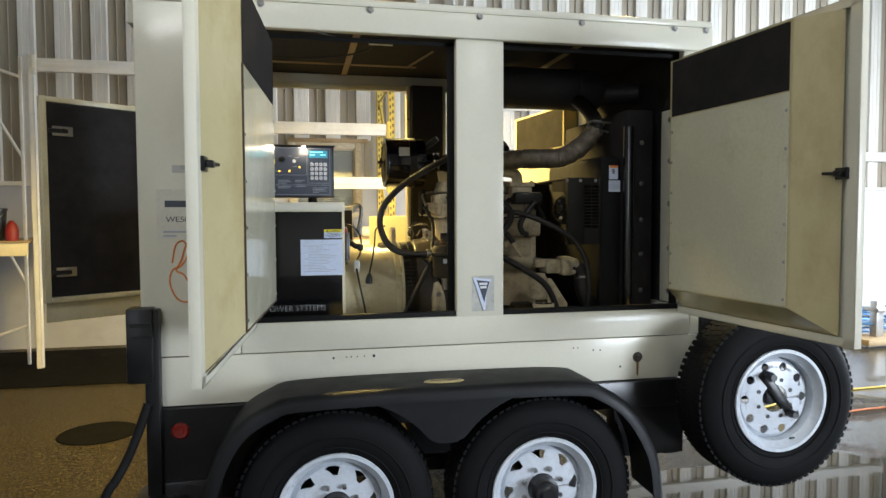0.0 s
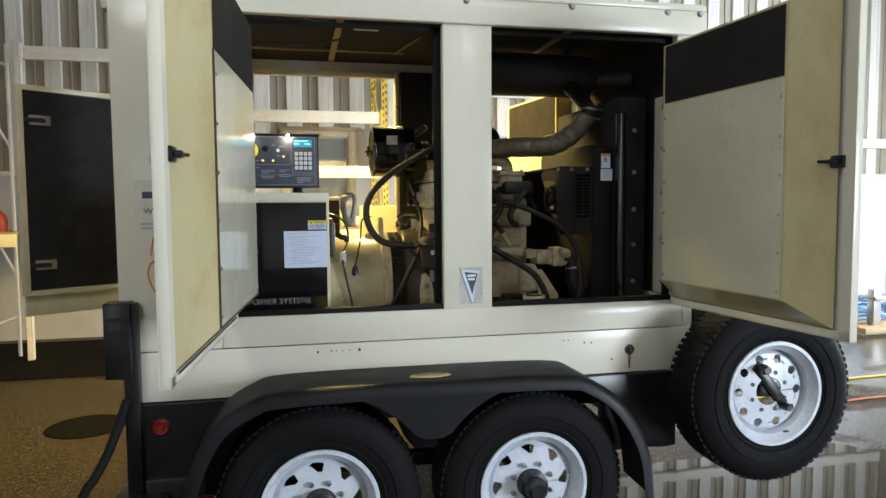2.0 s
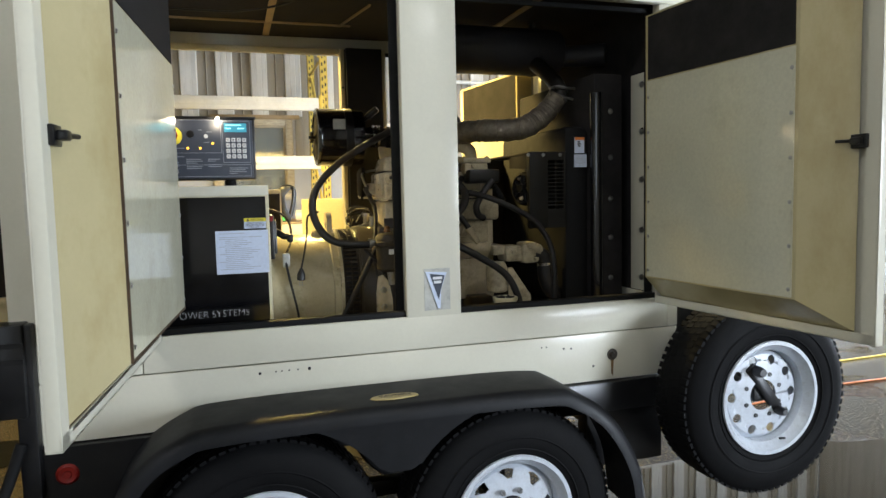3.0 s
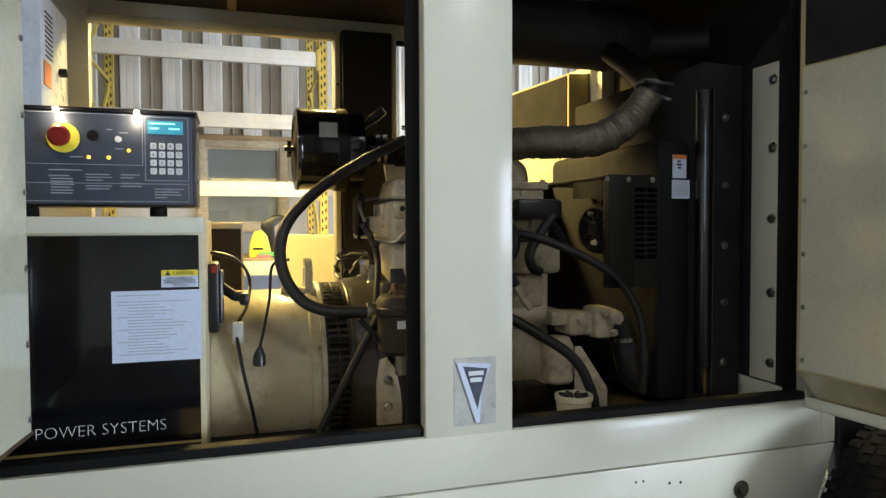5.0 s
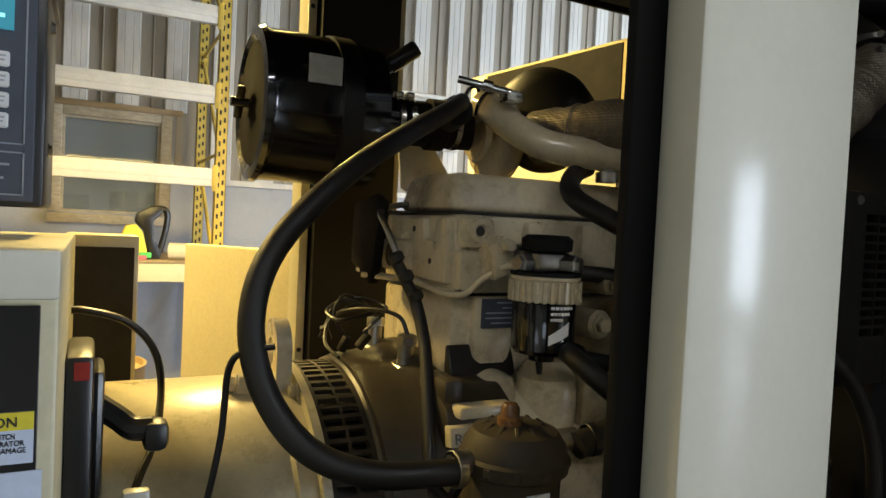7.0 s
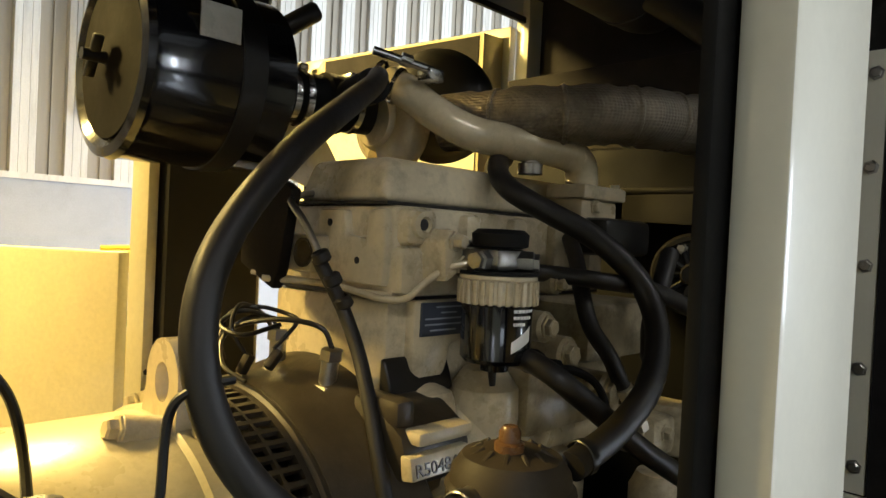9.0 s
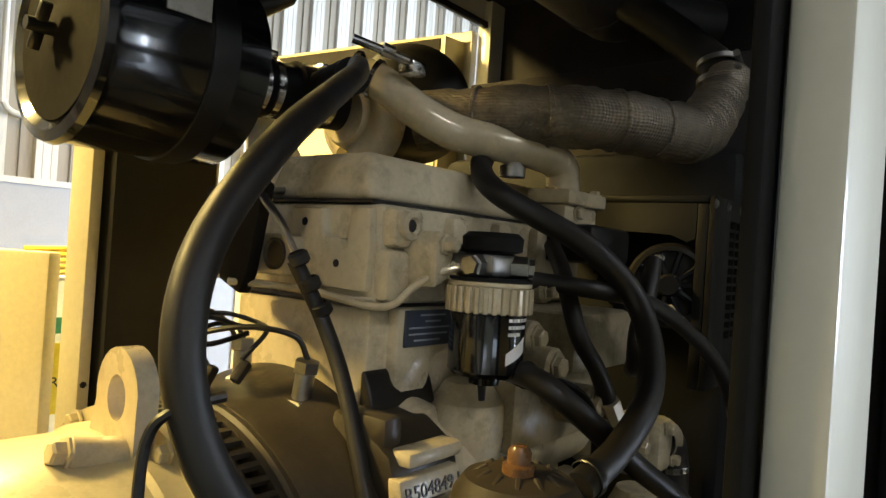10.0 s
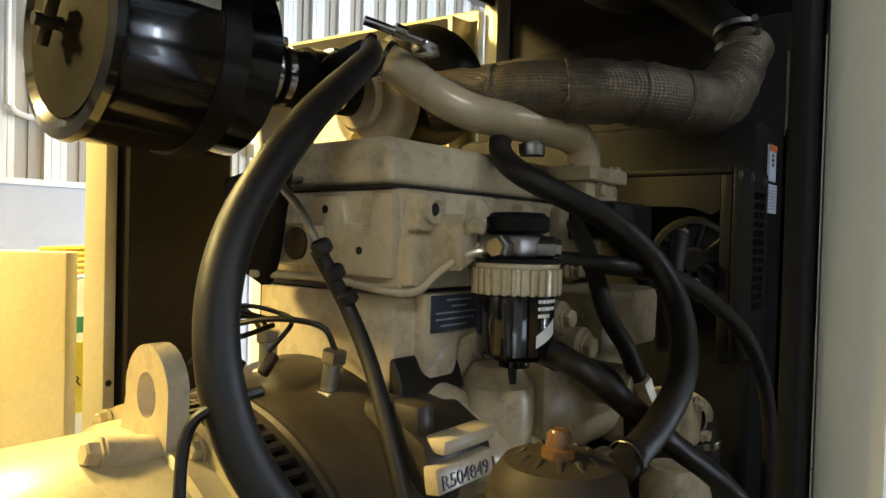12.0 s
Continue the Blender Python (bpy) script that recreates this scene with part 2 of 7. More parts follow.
def floor_material():
    m, nt, b = nodes_of("wet_concrete")
    big = noise_node(nt, 0.55, 5, 0.62)
    mid = noise_node(nt, 4.0, 6, 0.7)
    fine = noise_node(nt, 48.0, 5, 0.8)
    tc = nt.nodes.new("ShaderNodeTexCoord")
    xyz = nt.nodes.new("ShaderNodeSeparateXYZ")
    nt.links.new(tc.outputs["Object"], xyz.inputs[0])
    puddle = nt.nodes.new("ShaderNodeMapRange")
    puddle.inputs[1].default_value, puddle.inputs[2].default_value = 1.5, 4.0
    puddle.inputs[3].default_value, puddle.inputs[4].default_value = -0.20, 0.06
    nt.links.new(xyz.outputs[0], puddle.inputs[0])
    add = nt.nodes.new("ShaderNodeMath")
    nt.links.new(big.outputs[0], add.inputs[0])
    nt.links.new(puddle.outputs[0], add.inputs[1])
    wet = ramp(nt, add.outputs[0], 0.46, 0.53, (0, 0, 0), (1, 1, 1)).outputs[0]
    dry = ramp(nt, mid.outputs[0], 0.3, 0.7, (0.008, 0.0065, 0.0035), (0.019, 0.0155, 0.008)).outputs[0]
    damp = ramp(nt, mid.outputs[0], 0.3, 0.7, (0.010, 0.009, 0.007), (0.024, 0.021, 0.016)).outputs[0]
    # golden specks: grit, with the lamps' glints painted into the colour
    grit_glint = ramp(nt, fine.outputs[0], 0.54, 0.585, (0, 0, 0), (0.85,) * 3).outputs[0]
    col = mix(nt, wet, dry, damp)
    col = mix(nt, grit_glint, col, (0.26, 0.20, 0.09))
    nt.links.new(col, b.inputs["Base Color"])
    nt.links.new(mix(nt, wet, (0.06,) * 3, (0.38,) * 3), b.inputs["Specular IOR Level"])
    rr = mix(nt, wet, (0.30,) * 3, (0.08,) * 3)
    nt.links.new(rr, b.inputs["Roughness"])
    bp = nt.nodes.new("ShaderNodeBump")
    bp.inputs["Distance"].default_value = 0.02
    inv = nt.nodes.new("ShaderNodeMath")
    inv.operation = "MULTIPLY_ADD"
    inv.inputs[1].default_value, inv.inputs[2].default_value = -0.85, 0.95
    nt.links.new(wet, inv.inputs[0])
    nt.links.new(inv.outputs[0], bp.inputs["Strength"])
    nt.links.new(fine.outputs[0], bp.inputs["Height"])
    nt.links.new(bp.outputs[0], b.inputs["Normal"])
    return m


M_FLOOR = floor_material()


def glass_material():
    m, nt, b = nodes_of("dusty_window_glass")
    b.inputs["Base Color"].default_value = (0.62, 0.68, 0.66, 1)
    b.inputs["Roughness"].default_value = 0.02
    b.inputs["Transmission Weight"].default_value = 0.75
    b.inputs["IOR"].default_value = 1.9
    return m


M_GLASS = glass_material()


def water_material():
    m, nt, b = nodes_of("standing_water")
    b.inputs["Base Color"].default_value = (0.035, 0.030, 0.020, 1)
    b.inputs["Roughness"].default_value = 0.03
    b.inputs["IOR"].default_value = 1.33
    b.inputs["Specular IOR Level"].default_value = 0.6
    n = noise_node(nt, 7.0, 2, 0.5)
    bp = nt.nodes.new("ShaderNodeBump")
    bp.inputs["Strength"].default_value, bp.inputs["Distance"].default_value = 0.05, 0.004
    nt.links.new(n.outputs[0], bp.inputs["Height"])
    nt.links.new(bp.outputs[0], b.inputs["Normal"])
    return m


M_WATER = water_material()

# ---------------------------------------------------------------- mesh tools


def at_world(ob):
    p = Vector((0, 0, 0))
    while ob:
        p += ob.location
        ob = ob.parent
    return p


def part(name, bm, material, parent=None, label="", smooth=35):
    """Links a bmesh, given in world coordinates, as one mesh object under a thing or a part."""
    bmesh.ops.recalc_face_normals(bm, faces=bm.faces)
    if parent:
        bmesh.ops.translate(bm, verts=bm.verts, vec=-at_world(parent))
    me = bpy.data.meshes.new(name)
    if smooth:
        for f in bm.faces:
            f.smooth = True
        for e in bm.edges:
            if len(e.link_faces) == 2 and e.calc_face_angle(0) > radians(smooth):
                e.smooth = False
    bm.to_mesh(me)
    bm.free()
    me.materials.append(material)
    ob = new(name, me)
    ob.parent = parent
    if label:
        ob["label"] = label
    return ob


def thing(name, at, label, category, group="", kind=""):
    ob = new(name)
    ob.location = at
    ob.empty_display_size = 0.05
    return tagged(ob, label, category, group, kind)


def lone(name, bm, material, at, label, category, group="", kind="", smooth=35):
    """A thing that is one mesh."""
    bmesh.ops.translate(bm, verts=bm.verts, vec=-Vector(at))
    ob = part(name, bm, material, None, smooth=smooth)
    ob.location = at
    return tagged(ob, label, category, group, kind)


def B():
    return bmesh.new()


def box(bm, x0, x1, y0, y1, z0, z1, bevel=0.0, m=None, seg=2):
    r = bmesh.ops.create_cube(bm, size=1.0)
    vs = r["verts"]
    bmesh.ops.scale(bm, vec=(abs(x1 - x0), abs(y1 - y0), abs(z1 - z0)), verts=vs)
    bmesh.ops.translate(bm, vec=((x0 + x1) / 2, (y0 + y1) / 2, (z0 + z1) / 2), verts=vs)
    if bevel:
        es = list({e for v in vs for e in v.link_edges})
        out = bmesh.ops.bevel(bm, geom=es, offset=bevel, segments=seg, profile=0.5, affect="EDGES")
        vs = list({v for f in out["faces"] for v in f.verts} | {v for v in vs if v.is_valid})
    if m is not None:
        bmesh.ops.transform(bm, matrix=m, verts=vs)
    return bm


def basis(axis):
    a = Vector(axis).normalized()
    u = a.orthogonal().normalized()
    return a, u, a.cross(u)


def lathe(bm, origin, axis, profile, seg=32, turn=0.0, up=None):
    """Turns (radius, height) pairs about an axis."""
    a, u, v = basis(axis)
    if up is not None:
        u = (Vector(up) - a * a.dot(Vector(up))).normalized()
        v = a.cross(u)
    o = Vector(origin)
    rings = []
    for r, h in profile:
        if r < 1e-6:
            rings.append([bm.verts.new(o + a * h)])
        else:
            rings.append([bm.verts.new(o + a * h + (u * math.cos(t) + v * math.sin(t)) * r) for t in (turn + 2 * math.pi * i / seg for i in range(seg))])
    for A, C in zip(rings, rings[1:]):
        for i in range(seg):
            j = (i + 1) % seg
            q = [A[i % len(A)], A[j % len(A)], C[j % len(C)], C[i % len(C)]]
            q = list(dict.fromkeys(q))
            if len(q) > 2:
                bm.faces.new(q)
    return bm


def rod(bm, p0, p1, r, r1=None, seg=16, bevel=0.0):
    p0, p1 = Vector(p0), Vector(p1)
    L = (p1 - p0).length
    r1 = r if r1 is None else r1
    b = min(bevel, r * 0.8, L * 0.4)
    prof = [(0, 0), (r - b, 0), (r, b), (r1, L - b), (r1 - b, L), (0, L)] if b else [(0, 0), (r, 0), (r1, L), (0, L)]
    return lathe(bm, p0, p1 - p0, prof, seg)


def hexbolt(bm, p, axis, r=0.011, h=0.009):
    a = Vector(axis).normalized()
    lathe(bm, p, a, [(r * 1.45, 0), (r * 1.45, h * 0.22), (r * 1.05, h * 0.24), (r * 1.05, h * 0.85), (r * 0.85, h), (0, h)], 6)
    return bm


def curve_points(pts, n=8):
    """A Catmull-Rom line through the points."""
    P = [Vector(p) for p in pts]
    P = [2 * P[0] - P[1]] + P + [2 * P[-1] - P[-2]]
    out = []
    for i in range(1, len(P) - 2):
        a, b, c, d = P[i - 1], P[i], P[i + 1], P[i + 2]
        for k in range(n):
            t = k / n
            out.append(0.5 * ((2 * b) + (c - a) * t + (2 * a - 5 * b + 4 * c - d) * t * t + (3 * b - a - 3 * c + d) * t ** 3))
    out.append(P[-2])
    return out


def tube(bm, pts, r, seg=12, n=8, cap=True, radii=None):
    P = curve_points(pts, n) if n > 1 else [Vector(p) for p in pts]
    a, u, v = basis(P[1] - P[0])
    rings = []
    for i, p in enumerate(P):
        t = (P[min(i + 1, len(P) - 1)] - P[max(i - 1, 0)]).normalized()
        u = (u - t * u.dot(t)).normalized()
        v = t.cross(u)
        rr = radii(i / (len(P) - 1)) if radii else r
        rings.append([bm.verts.new(p + (u * math.cos(s) + v * math.sin(s)) * rr) for s in (2 * math.pi * k / seg for k in range(seg))])
    for A, C in zip(rings, rings[1:]):
        for k in range(seg):
            bm.faces.new((A[k], A[(k + 1) % seg], C[(k + 1) % seg], C[k]))
    if cap:
        bm.faces.new(rings[0][::-1])
        bm.faces.new(rings[-1])
    return bm


def prism(bm, poly, axis, a, b, bevel=0.0):
    """Extrudes a polygon, given in the other two coordinates in order, along x, y or z."""
    i = "xyz".index(axis)

    def at(p, h):
        q = list(p)
        q.insert(i, h)
        return q
    lo = [bm.verts.new(at(p, a)) for p in poly]
    hi = [bm.verts.new(at(p, b)) for p in poly]
    fs = [bm.faces.new(lo), bm.faces.new(hi)]
    for k in range(len(poly)):
        j = (k + 1) % len(poly)
        fs.append(bm.faces.new((lo[k], lo[j], hi[j], hi[k])))
    if bevel:
        es = list({e for f in fs for e in f.edges})
        bmesh.ops.recalc_face_normals(bm, faces=bm.faces)
        bmesh.ops.bevel(bm, geom=es, offset=bevel, segments=2, profile=0.5, affect="EDGES")
    return bm


def frustum(bm, q0, q1):
    """A solid between two quads of four points each."""
    A = [bm.verts.new(p) for p in q0]
    C = [bm.verts.new(p) for p in q1]
    bm.faces.new(A)
    bm.faces.new(C)
    for k in range(4):
        j = (k + 1) % 4
        bm.faces.new((A[k], A[j], C[j], C[k]))
    return bm


def lettering(name, text, size, m, material, parent, width=None, depth=0.0006, thin=0.0):
    """A flat text mesh from the built-in font, its lower left corner at the pose m."""
    cu = bpy.data.curves.new(name, "FONT")
    cu.body, cu.size, cu.extrude, cu.resolution_u, cu.offset = text, size, depth, 3, -thin
    tmp = bpy.data.objects.new(name, cu)
    me = bpy.data.meshes.new_from_object(tmp)
    bpy.data.objects.remove(tmp)
    me.name = name
    if width:
        xs = [v.co.x for v in me.vertices]
        me.transform(Matrix.Diagonal((width / (max(xs) - min(xs)), 1, 1, 1)))
    me.transform(m)
    if parent:
        me.transform(Matrix.Translation(-at_world(parent)))
    me.materials.clear()
    me.materials.append(material)
    ob = new(name, me)
    ob.parent = parent
    return ob


def bars(bm, x, y, z, rows, h, step, depth=0.0006):
    """Rows of unreadable print on a face that looks along -y: (indent, length) pairs downward from the upper left corner."""
    for i, (ind, ln) in enumerate(rows):
        if ln:
            box(bm, x + ind, x + ind + ln, y - depth, y, z - i * step - h, z - i * step)
    return bm


def pieces(name, boxes, material, parent, label="", bevel=0.004):
    """Separate box parts that share a name."""
    for b in boxes:
        part(name, box(B(), *b, bevel), material, parent, label)


def setting(name, bm, material, label, category, smooth=35):
    ob = part(name, bm, material, None, smooth=smooth)
    return tagged(ob, label, category, "", "structure")

# ---------------------------------------------------------------- the hall
X0, X1, Y0, Y1, ZC = -7.0, 9.0, -4.6, 8.6, 5.0
bm = B()
box(bm, X0 - 0.2, X1 + 0.2, Y0 - 0.2, Y1 + 0.2, -0.2, 0.0)
setting("floor", bm, M_FLOOR, "wet grey concrete floor with puddles, grit and painted golden glints", "floor")
bm = B()
box(bm, X0 - 0.2, X1 + 0.2, Y0 - 0.2, Y1 + 0.2, ZC, ZC + 0.15)
for i in range(9):
    box(bm, X0, X1, Y0 + 0.6 + i * 1.5, Y0 + 0.68 + i * 1.5, ZC - 0.18, ZC)
setting("ceiling", bm, M_CEIL, "dark sheet-metal roof with steel purlins", "ceiling")
WX0, WX1, WZ0, WZ1 = 0.02, 0.76, 1.62, 2.41     # window in the far wall
BAND = 1.97
bm = B()
for a, b, c, d in ((X0, WX0, 0, BAND), (WX1, X1, 0, BAND), (WX0, WX1, 0, WZ0), (X0, X1, BAND, ZC)):
    if c == BAND:
        box(bm, X0, WX0, Y1 + 0.06, Y1 + 0.16, c, d)
        box(bm, WX1, X1, Y1 + 0.06, Y1 + 0.16, c, d)
        box(bm, WX0, WX1, Y1 + 0.06, Y1 + 0.16, WZ1, d)
    else:
        box(bm, a, b, Y1, Y1 + 0.16, c, d)
wall_back = setting("wall_back", bm, M_WALLBAND, "grey painted lower wall of a metal workshop", "wall")


def ribbed(spans, y, pitch=0.39):
    """Profiled cladding that faces -y: pale flat ribs with fine grooves, and darker brown recessed troughs with a small
    bead.
    """
    pale, dark = B(), B()
    rib = [(0, 0.035), (0.012, 0), (0.06, 0), (0.064, 0.004), (0.068, 0), (0.127, 0), (0.131, 0.004), (0.135, 0), (0.183, 0), (0.195, 0.035)]
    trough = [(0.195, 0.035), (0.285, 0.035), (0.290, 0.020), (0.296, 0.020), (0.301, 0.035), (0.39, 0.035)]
    for x0, x1, z0, z1 in spans:
        k = math.floor(x0 / pitch)
        while k * pitch < x1:
            for bm, prof in ((pale, rib), (dark, trough)):
                for (a, d), (b, e_) in zip(prof, prof[1:]):
                    a, b = max(x0, min(x1, k * pitch + a)), max(x0, min(x1, k * pitch + b))
                    if b - a > 1e-4:
                        bm.faces.new([bm.verts.new(p) for p in ((a, y + d, z0), (b, y + e_, z0), (b, y + e_, z1), (a, y + d, z1))])
            k += 1
    return pale, dark


pale, dark = ribbed(((X0, WX0, BAND, ZC), (WX1, X1, BAND, ZC), (WX0, WX1, WZ1, ZC)), Y1 + 0.02)
part("ribbed_cladding", pale, M_WALLMETAL, wall_back, "pale profiled steel cladding", smooth=0)
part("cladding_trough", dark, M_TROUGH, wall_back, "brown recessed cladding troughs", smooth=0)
bm = B()
box(bm, X0, WX0 - 0.08, Y1 - 0.03, Y1 + 0.03, BAND - 0.05, BAND)
box(bm, WX1 + 0.08, X1, Y1 - 0.03, Y1 + 0.03, BAND - 0.05, BAND)
part("trim", bm, M_WALLMETAL, wall_back)
win = setting("window_1", box(B(), WX0 - 0.09, WX1 + 0.09, Y1 - 0.06, Y1 + 0.10, WZ0 - 0.09, WZ0 - 0.01, 0.006), M_WINFRAME, "old cream-painted window with rusty frame and dusty glass", "window")
bm = B()
box(bm, WX0 - 0.09, WX0, Y1 - 0.04, Y1 + 0.08, WZ0, WZ1 + 0.09, 0.006)
box(bm, WX1, WX1 + 0.09, Y1 - 0.04, Y1 + 0.08, WZ0, WZ1 + 0.09, 0.006)
box(bm, WX0, WX1, Y1 - 0.04, Y1 + 0.08, WZ1, WZ1 + 0.09, 0.006)
box(bm, WX0, WX0 + 0.022, Y1 - 0.01, Y1 + 0.05, WZ0, WZ1)
box(bm, WX1 - 0.022, WX1, Y1 - 0.01, Y1 + 0.05, WZ0, WZ1)
box(bm, WX0 + 0.022, WX1 - 0.022, Y1 - 0.01, Y1 + 0.05, WZ1 - 0.022, WZ1)
box(bm, WX0 + 0.022, WX1 - 0.022, Y1 - 0.01, Y1 + 0.05, WZ0, WZ0 + 0.022)
part("window_frame", bm, M_WINFRAME, win)
part("side_board", box(B(), WX1 + 0.115, WX1 + 0.205, Y1 - 0.05, Y1 - 0.028, 1.98, 2.52, 0.004), M_TROUGH, win, "dark weathered board beside the window")
part("head_board", box(B(), WX0 - 0.10, WX1 + 0.17, Y1 - 0.055, Y1 - 0.035, WZ1 + 0.075, WZ1 + 0.125, 0.004), M_WOOD, win, "rust-stained head board")
part("pane", box(B(), WX0 + 0.022, WX1 - 0.022, Y1 + 0.015, Y1 + 0.025, WZ0 + 0.022, WZ1 - 0.022), M_GLASS, win)
setting("backdrop", box(B(), WX0 - 2.0, WX1 + 2.0, Y1 + 1.4, Y1 + 1.5, 0, 4), M_WALLBAND, "grey yard fence outside the window", "backdrop")
# side walls
bm = B()
box(bm, X0 - 0.15, X0, Y0, Y1, 0, ZC)
setting("wall_left", bm, M_WALLMETAL, "cream painted metal side wall", "wall")
HY0, HY1, HZ0, HZ1 = 3.1, 6.1, 0.6, 3.75     # loading hatch in the right-hand wall
bm, bd = B(), B()
for ya, yb in ((Y0, HY0), (HY1, Y1)):
    box(bm, X1, X1 + 0.15, ya, yb, BAND, ZC)
    box(bd, X1 - 0.03, X1 + 0.15, ya, yb, 0, BAND)
box(bm, X1, X1 + 0.15, HY0, HY1, HZ1, ZC)
box(bd, X1 - 0.03, X1 + 0.15, HY0, HY1, 0, HZ0)
wr = setting("wall_right", bm, M_WALLMETAL, "cream metal side wall with a white board dado and a hatch", "wall")
part("dado", bd, M_WHITEWALL, wr, "white painted boards")
# near wall with an open doorway and an unseen window hole added for the fill
bm = B()
for x0, x1, z0, z1 in ((X0, -4.4, 0, ZC), (-4.4, -2.0, 0, 1.5), (-4.4, -2.0, 3.1, ZC), (-2.0, 5.8, 0, ZC), (5.8, 8.6, 2.75, ZC), (8.6, X1, 0, ZC)):
    box(bm, x0, x1, Y0 - 0.15, Y0, z0, z1)
setting("wall_front", bm, M_WALLMETAL, "cream metal wall with an open doorway and an unseen window added for fill light", "wall")

# ---------------------------------------------------------------- generator enclosure on its trailer
FY, BY = 2.67, 3.80                 # near and far faces
BX0, BX1 = -0.575, 1.868            # ends
ZB, ZR, ZT = 0.787, 0.986, 2.40     # bottom, rail seam, roof
OZ0, OZ1 = 1.112, 2.290             # opening heights
PX0, PX1 = 0.70, 0.912              # pillar between the openings
OX0, OX1 = -0.16, 1.775             # outer jambs

gen = thing("generator_trailer", (0.65, 3.2, 0.0), "cream towable diesel generator enclosure with its side doors open", "generator")
# lower skirt and rails
for y0, y1 in ((FY, FY + 0.05), (BY - 0.05, BY)):
    part("skirt", prism(B(), [(BX0 + 0.065, ZB), (BX1 - 0.075, ZB), (BX1, ZR - 0.004), (BX0 + 0.02, ZR - 0.004)], "y", y0, y1, 0.003), M_CREAM, gen, "cream lower panel with punched holes")
    part("rail_panel", box(B(), -0.197, BX1 - 0.05, y0, y1, ZR, OZ0 - 0.005, 0.003), M_CREAM, gen)
pieces("end_rail", [(BX1 - 0.047, BX1, FY, BY, ZR, OZ0 - 0.005), (BX0 + 0.06, BX0 + 0.10, FY + 0.05, BY - 0.05, ZB, ZR), (BX1 - 0.12, BX1 - 0.08, FY + 0.05, BY - 0.05, ZB, ZR)], M_CREAM, gen)
seal = []
for y0, y1 in ((FY + 0.012, FY + 0.05), (BY - 0.05, BY - 0.012)):
    seal += [(OX0, PX0 + 0.02, y0, y1, OZ0 - 0.006, OZ0 + 0.016), (PX1 - 0.02, OX1, y0, y1, OZ0 - 0.006, OZ0 + 0.016)]
y0, y1 = FY + 0.048, FY + 0.062
seal += [(PX0 - 0.029, PX0 + 0.02, y0, y1, OZ0, OZ1), (PX1 - 0.02, PX1 + 0.014, y0, y1, OZ0, OZ1), (OX1 - 0.03, OX1 - 0.002, y0, y1, OZ0, OZ1), (OX0, OX1, y0, y1, OZ1 - 0.02, OZ1)]
seal.append((OX0, OX1, BY - 0.036, BY - 0.022, OZ1 - 0.02, OZ1))
pieces("door_seal", seal, M_SEAL, gen, "black rubber door seal")
# pillars: channels with a returned edge
part("pillar", box(B(), PX0, PX1, FY, FY + 0.045, OZ0 - 0.012, OZ1 + 0.005, 0.006), M_CREAM, gen)
part("pillar", box(B(), 0.676, 0.864, BY - 0.035, BY, OZ0 - 0.012, OZ1 + 0.005, 0.004), M_INSIDE, gen, "dark inner face of the far pillar")
# left end panel: near and far corner sheets
bm = B()
prism(bm, [(BX0, 1.19), (BX0 - 0.003, ZT - 0.02), (OX0 - 0.006, ZT - 0.02), (OX0 - 0.006, OZ0 - 0.054), (-0.20, OZ0 - 0.054), (-0.20, ZR), (BX0 + 0.02, ZR)], "y", FY, FY + 0.04, 0.004)
part("corner_panel", bm, M_CREAM, gen, "cream corner panel with a label and marker scribble")
bm = B()
prism(bm, [(BX0 + 0.02, ZR), (BX0 - 0.003, ZT - 0.02), (OX0, ZT - 0.02), (OX0, ZR)], "y", BY - 0.04, BY, 0.004)
part("corner_panel", bm, M_CREAM, gen)
pieces("end_post", [(OX1, BX1, y0, y1, OZ0 - 0.004, ZT - 0.02) for y0, y1 in ((FY, FY + 0.045), (BY - 0.045, BY))], M_CREAM, gen)
# right jamb, an angle with bolts inside the opening
jamb = part("jamb", box(B(), 1.822, 1.832, 2.835, 2.945, OZ0, 2.06, 0.003), M_CREAM, gen)
for z in (1.17, 1.38, 1.60, 1.81, 2.01):
    part("bolt", hexbolt(B(), (1.822, 2.858, z), (-1, 0, 0), 0.011, 0.010), M_STEEL, jamb)
part("jamb_lining", box(B(), 1.816, 1.832, FY + 0.046, 2.833, OZ0, OZ1, 0.002), M_FOAM, gen, "black jamb lining")
# roof, fascia, inside ceiling
roof = part("roof", box(B(), BX0 - 0.03, BX1 + 0.04, FY - 0.02, BY + 0.02, ZT - 0.002, ZT + 0.03, 0.010), M_CREAM, gen, "cream roof sheet with a folded edge")
pieces("fascia", [(OX0 - 0.005, BX1 + 0.04, FY - 0.02, FY + 0.02, OZ1 + 0.004, ZT - 0.002), (BX0 - 0.03, BX1 + 0.04, BY - 0.02, BY + 0.02, OZ1 + 0.004, ZT - 0.002)] + [(x0, x1, FY + 0.021, BY - 0.021, OZ1 + 0.004, ZT - 0.002) for x0, x1 in ((BX0 - 0.03, BX0), (BX1, BX1 + 0.04))], M_CREAM, gen, "cream roof edge with bolts", 0.006)
part("corner_cap", box(B(), BX0 - 0.012, OX0 - 0.007, FY - 0.006, FY + 0.02, ZT - 0.018, ZT - 0.002, 0.003), M_CREAM, gen, "cream roof corner cap")
for x in (-0.55, -0.1, 0.334, 0.798, 1.262, 1.712, 1.87):
    part("bolt", hexbolt(B(), (x, FY - 0.02, 2.386), (0, -1, 0), 0.011, 0.010), M_STEEL, roof)
bm = B()
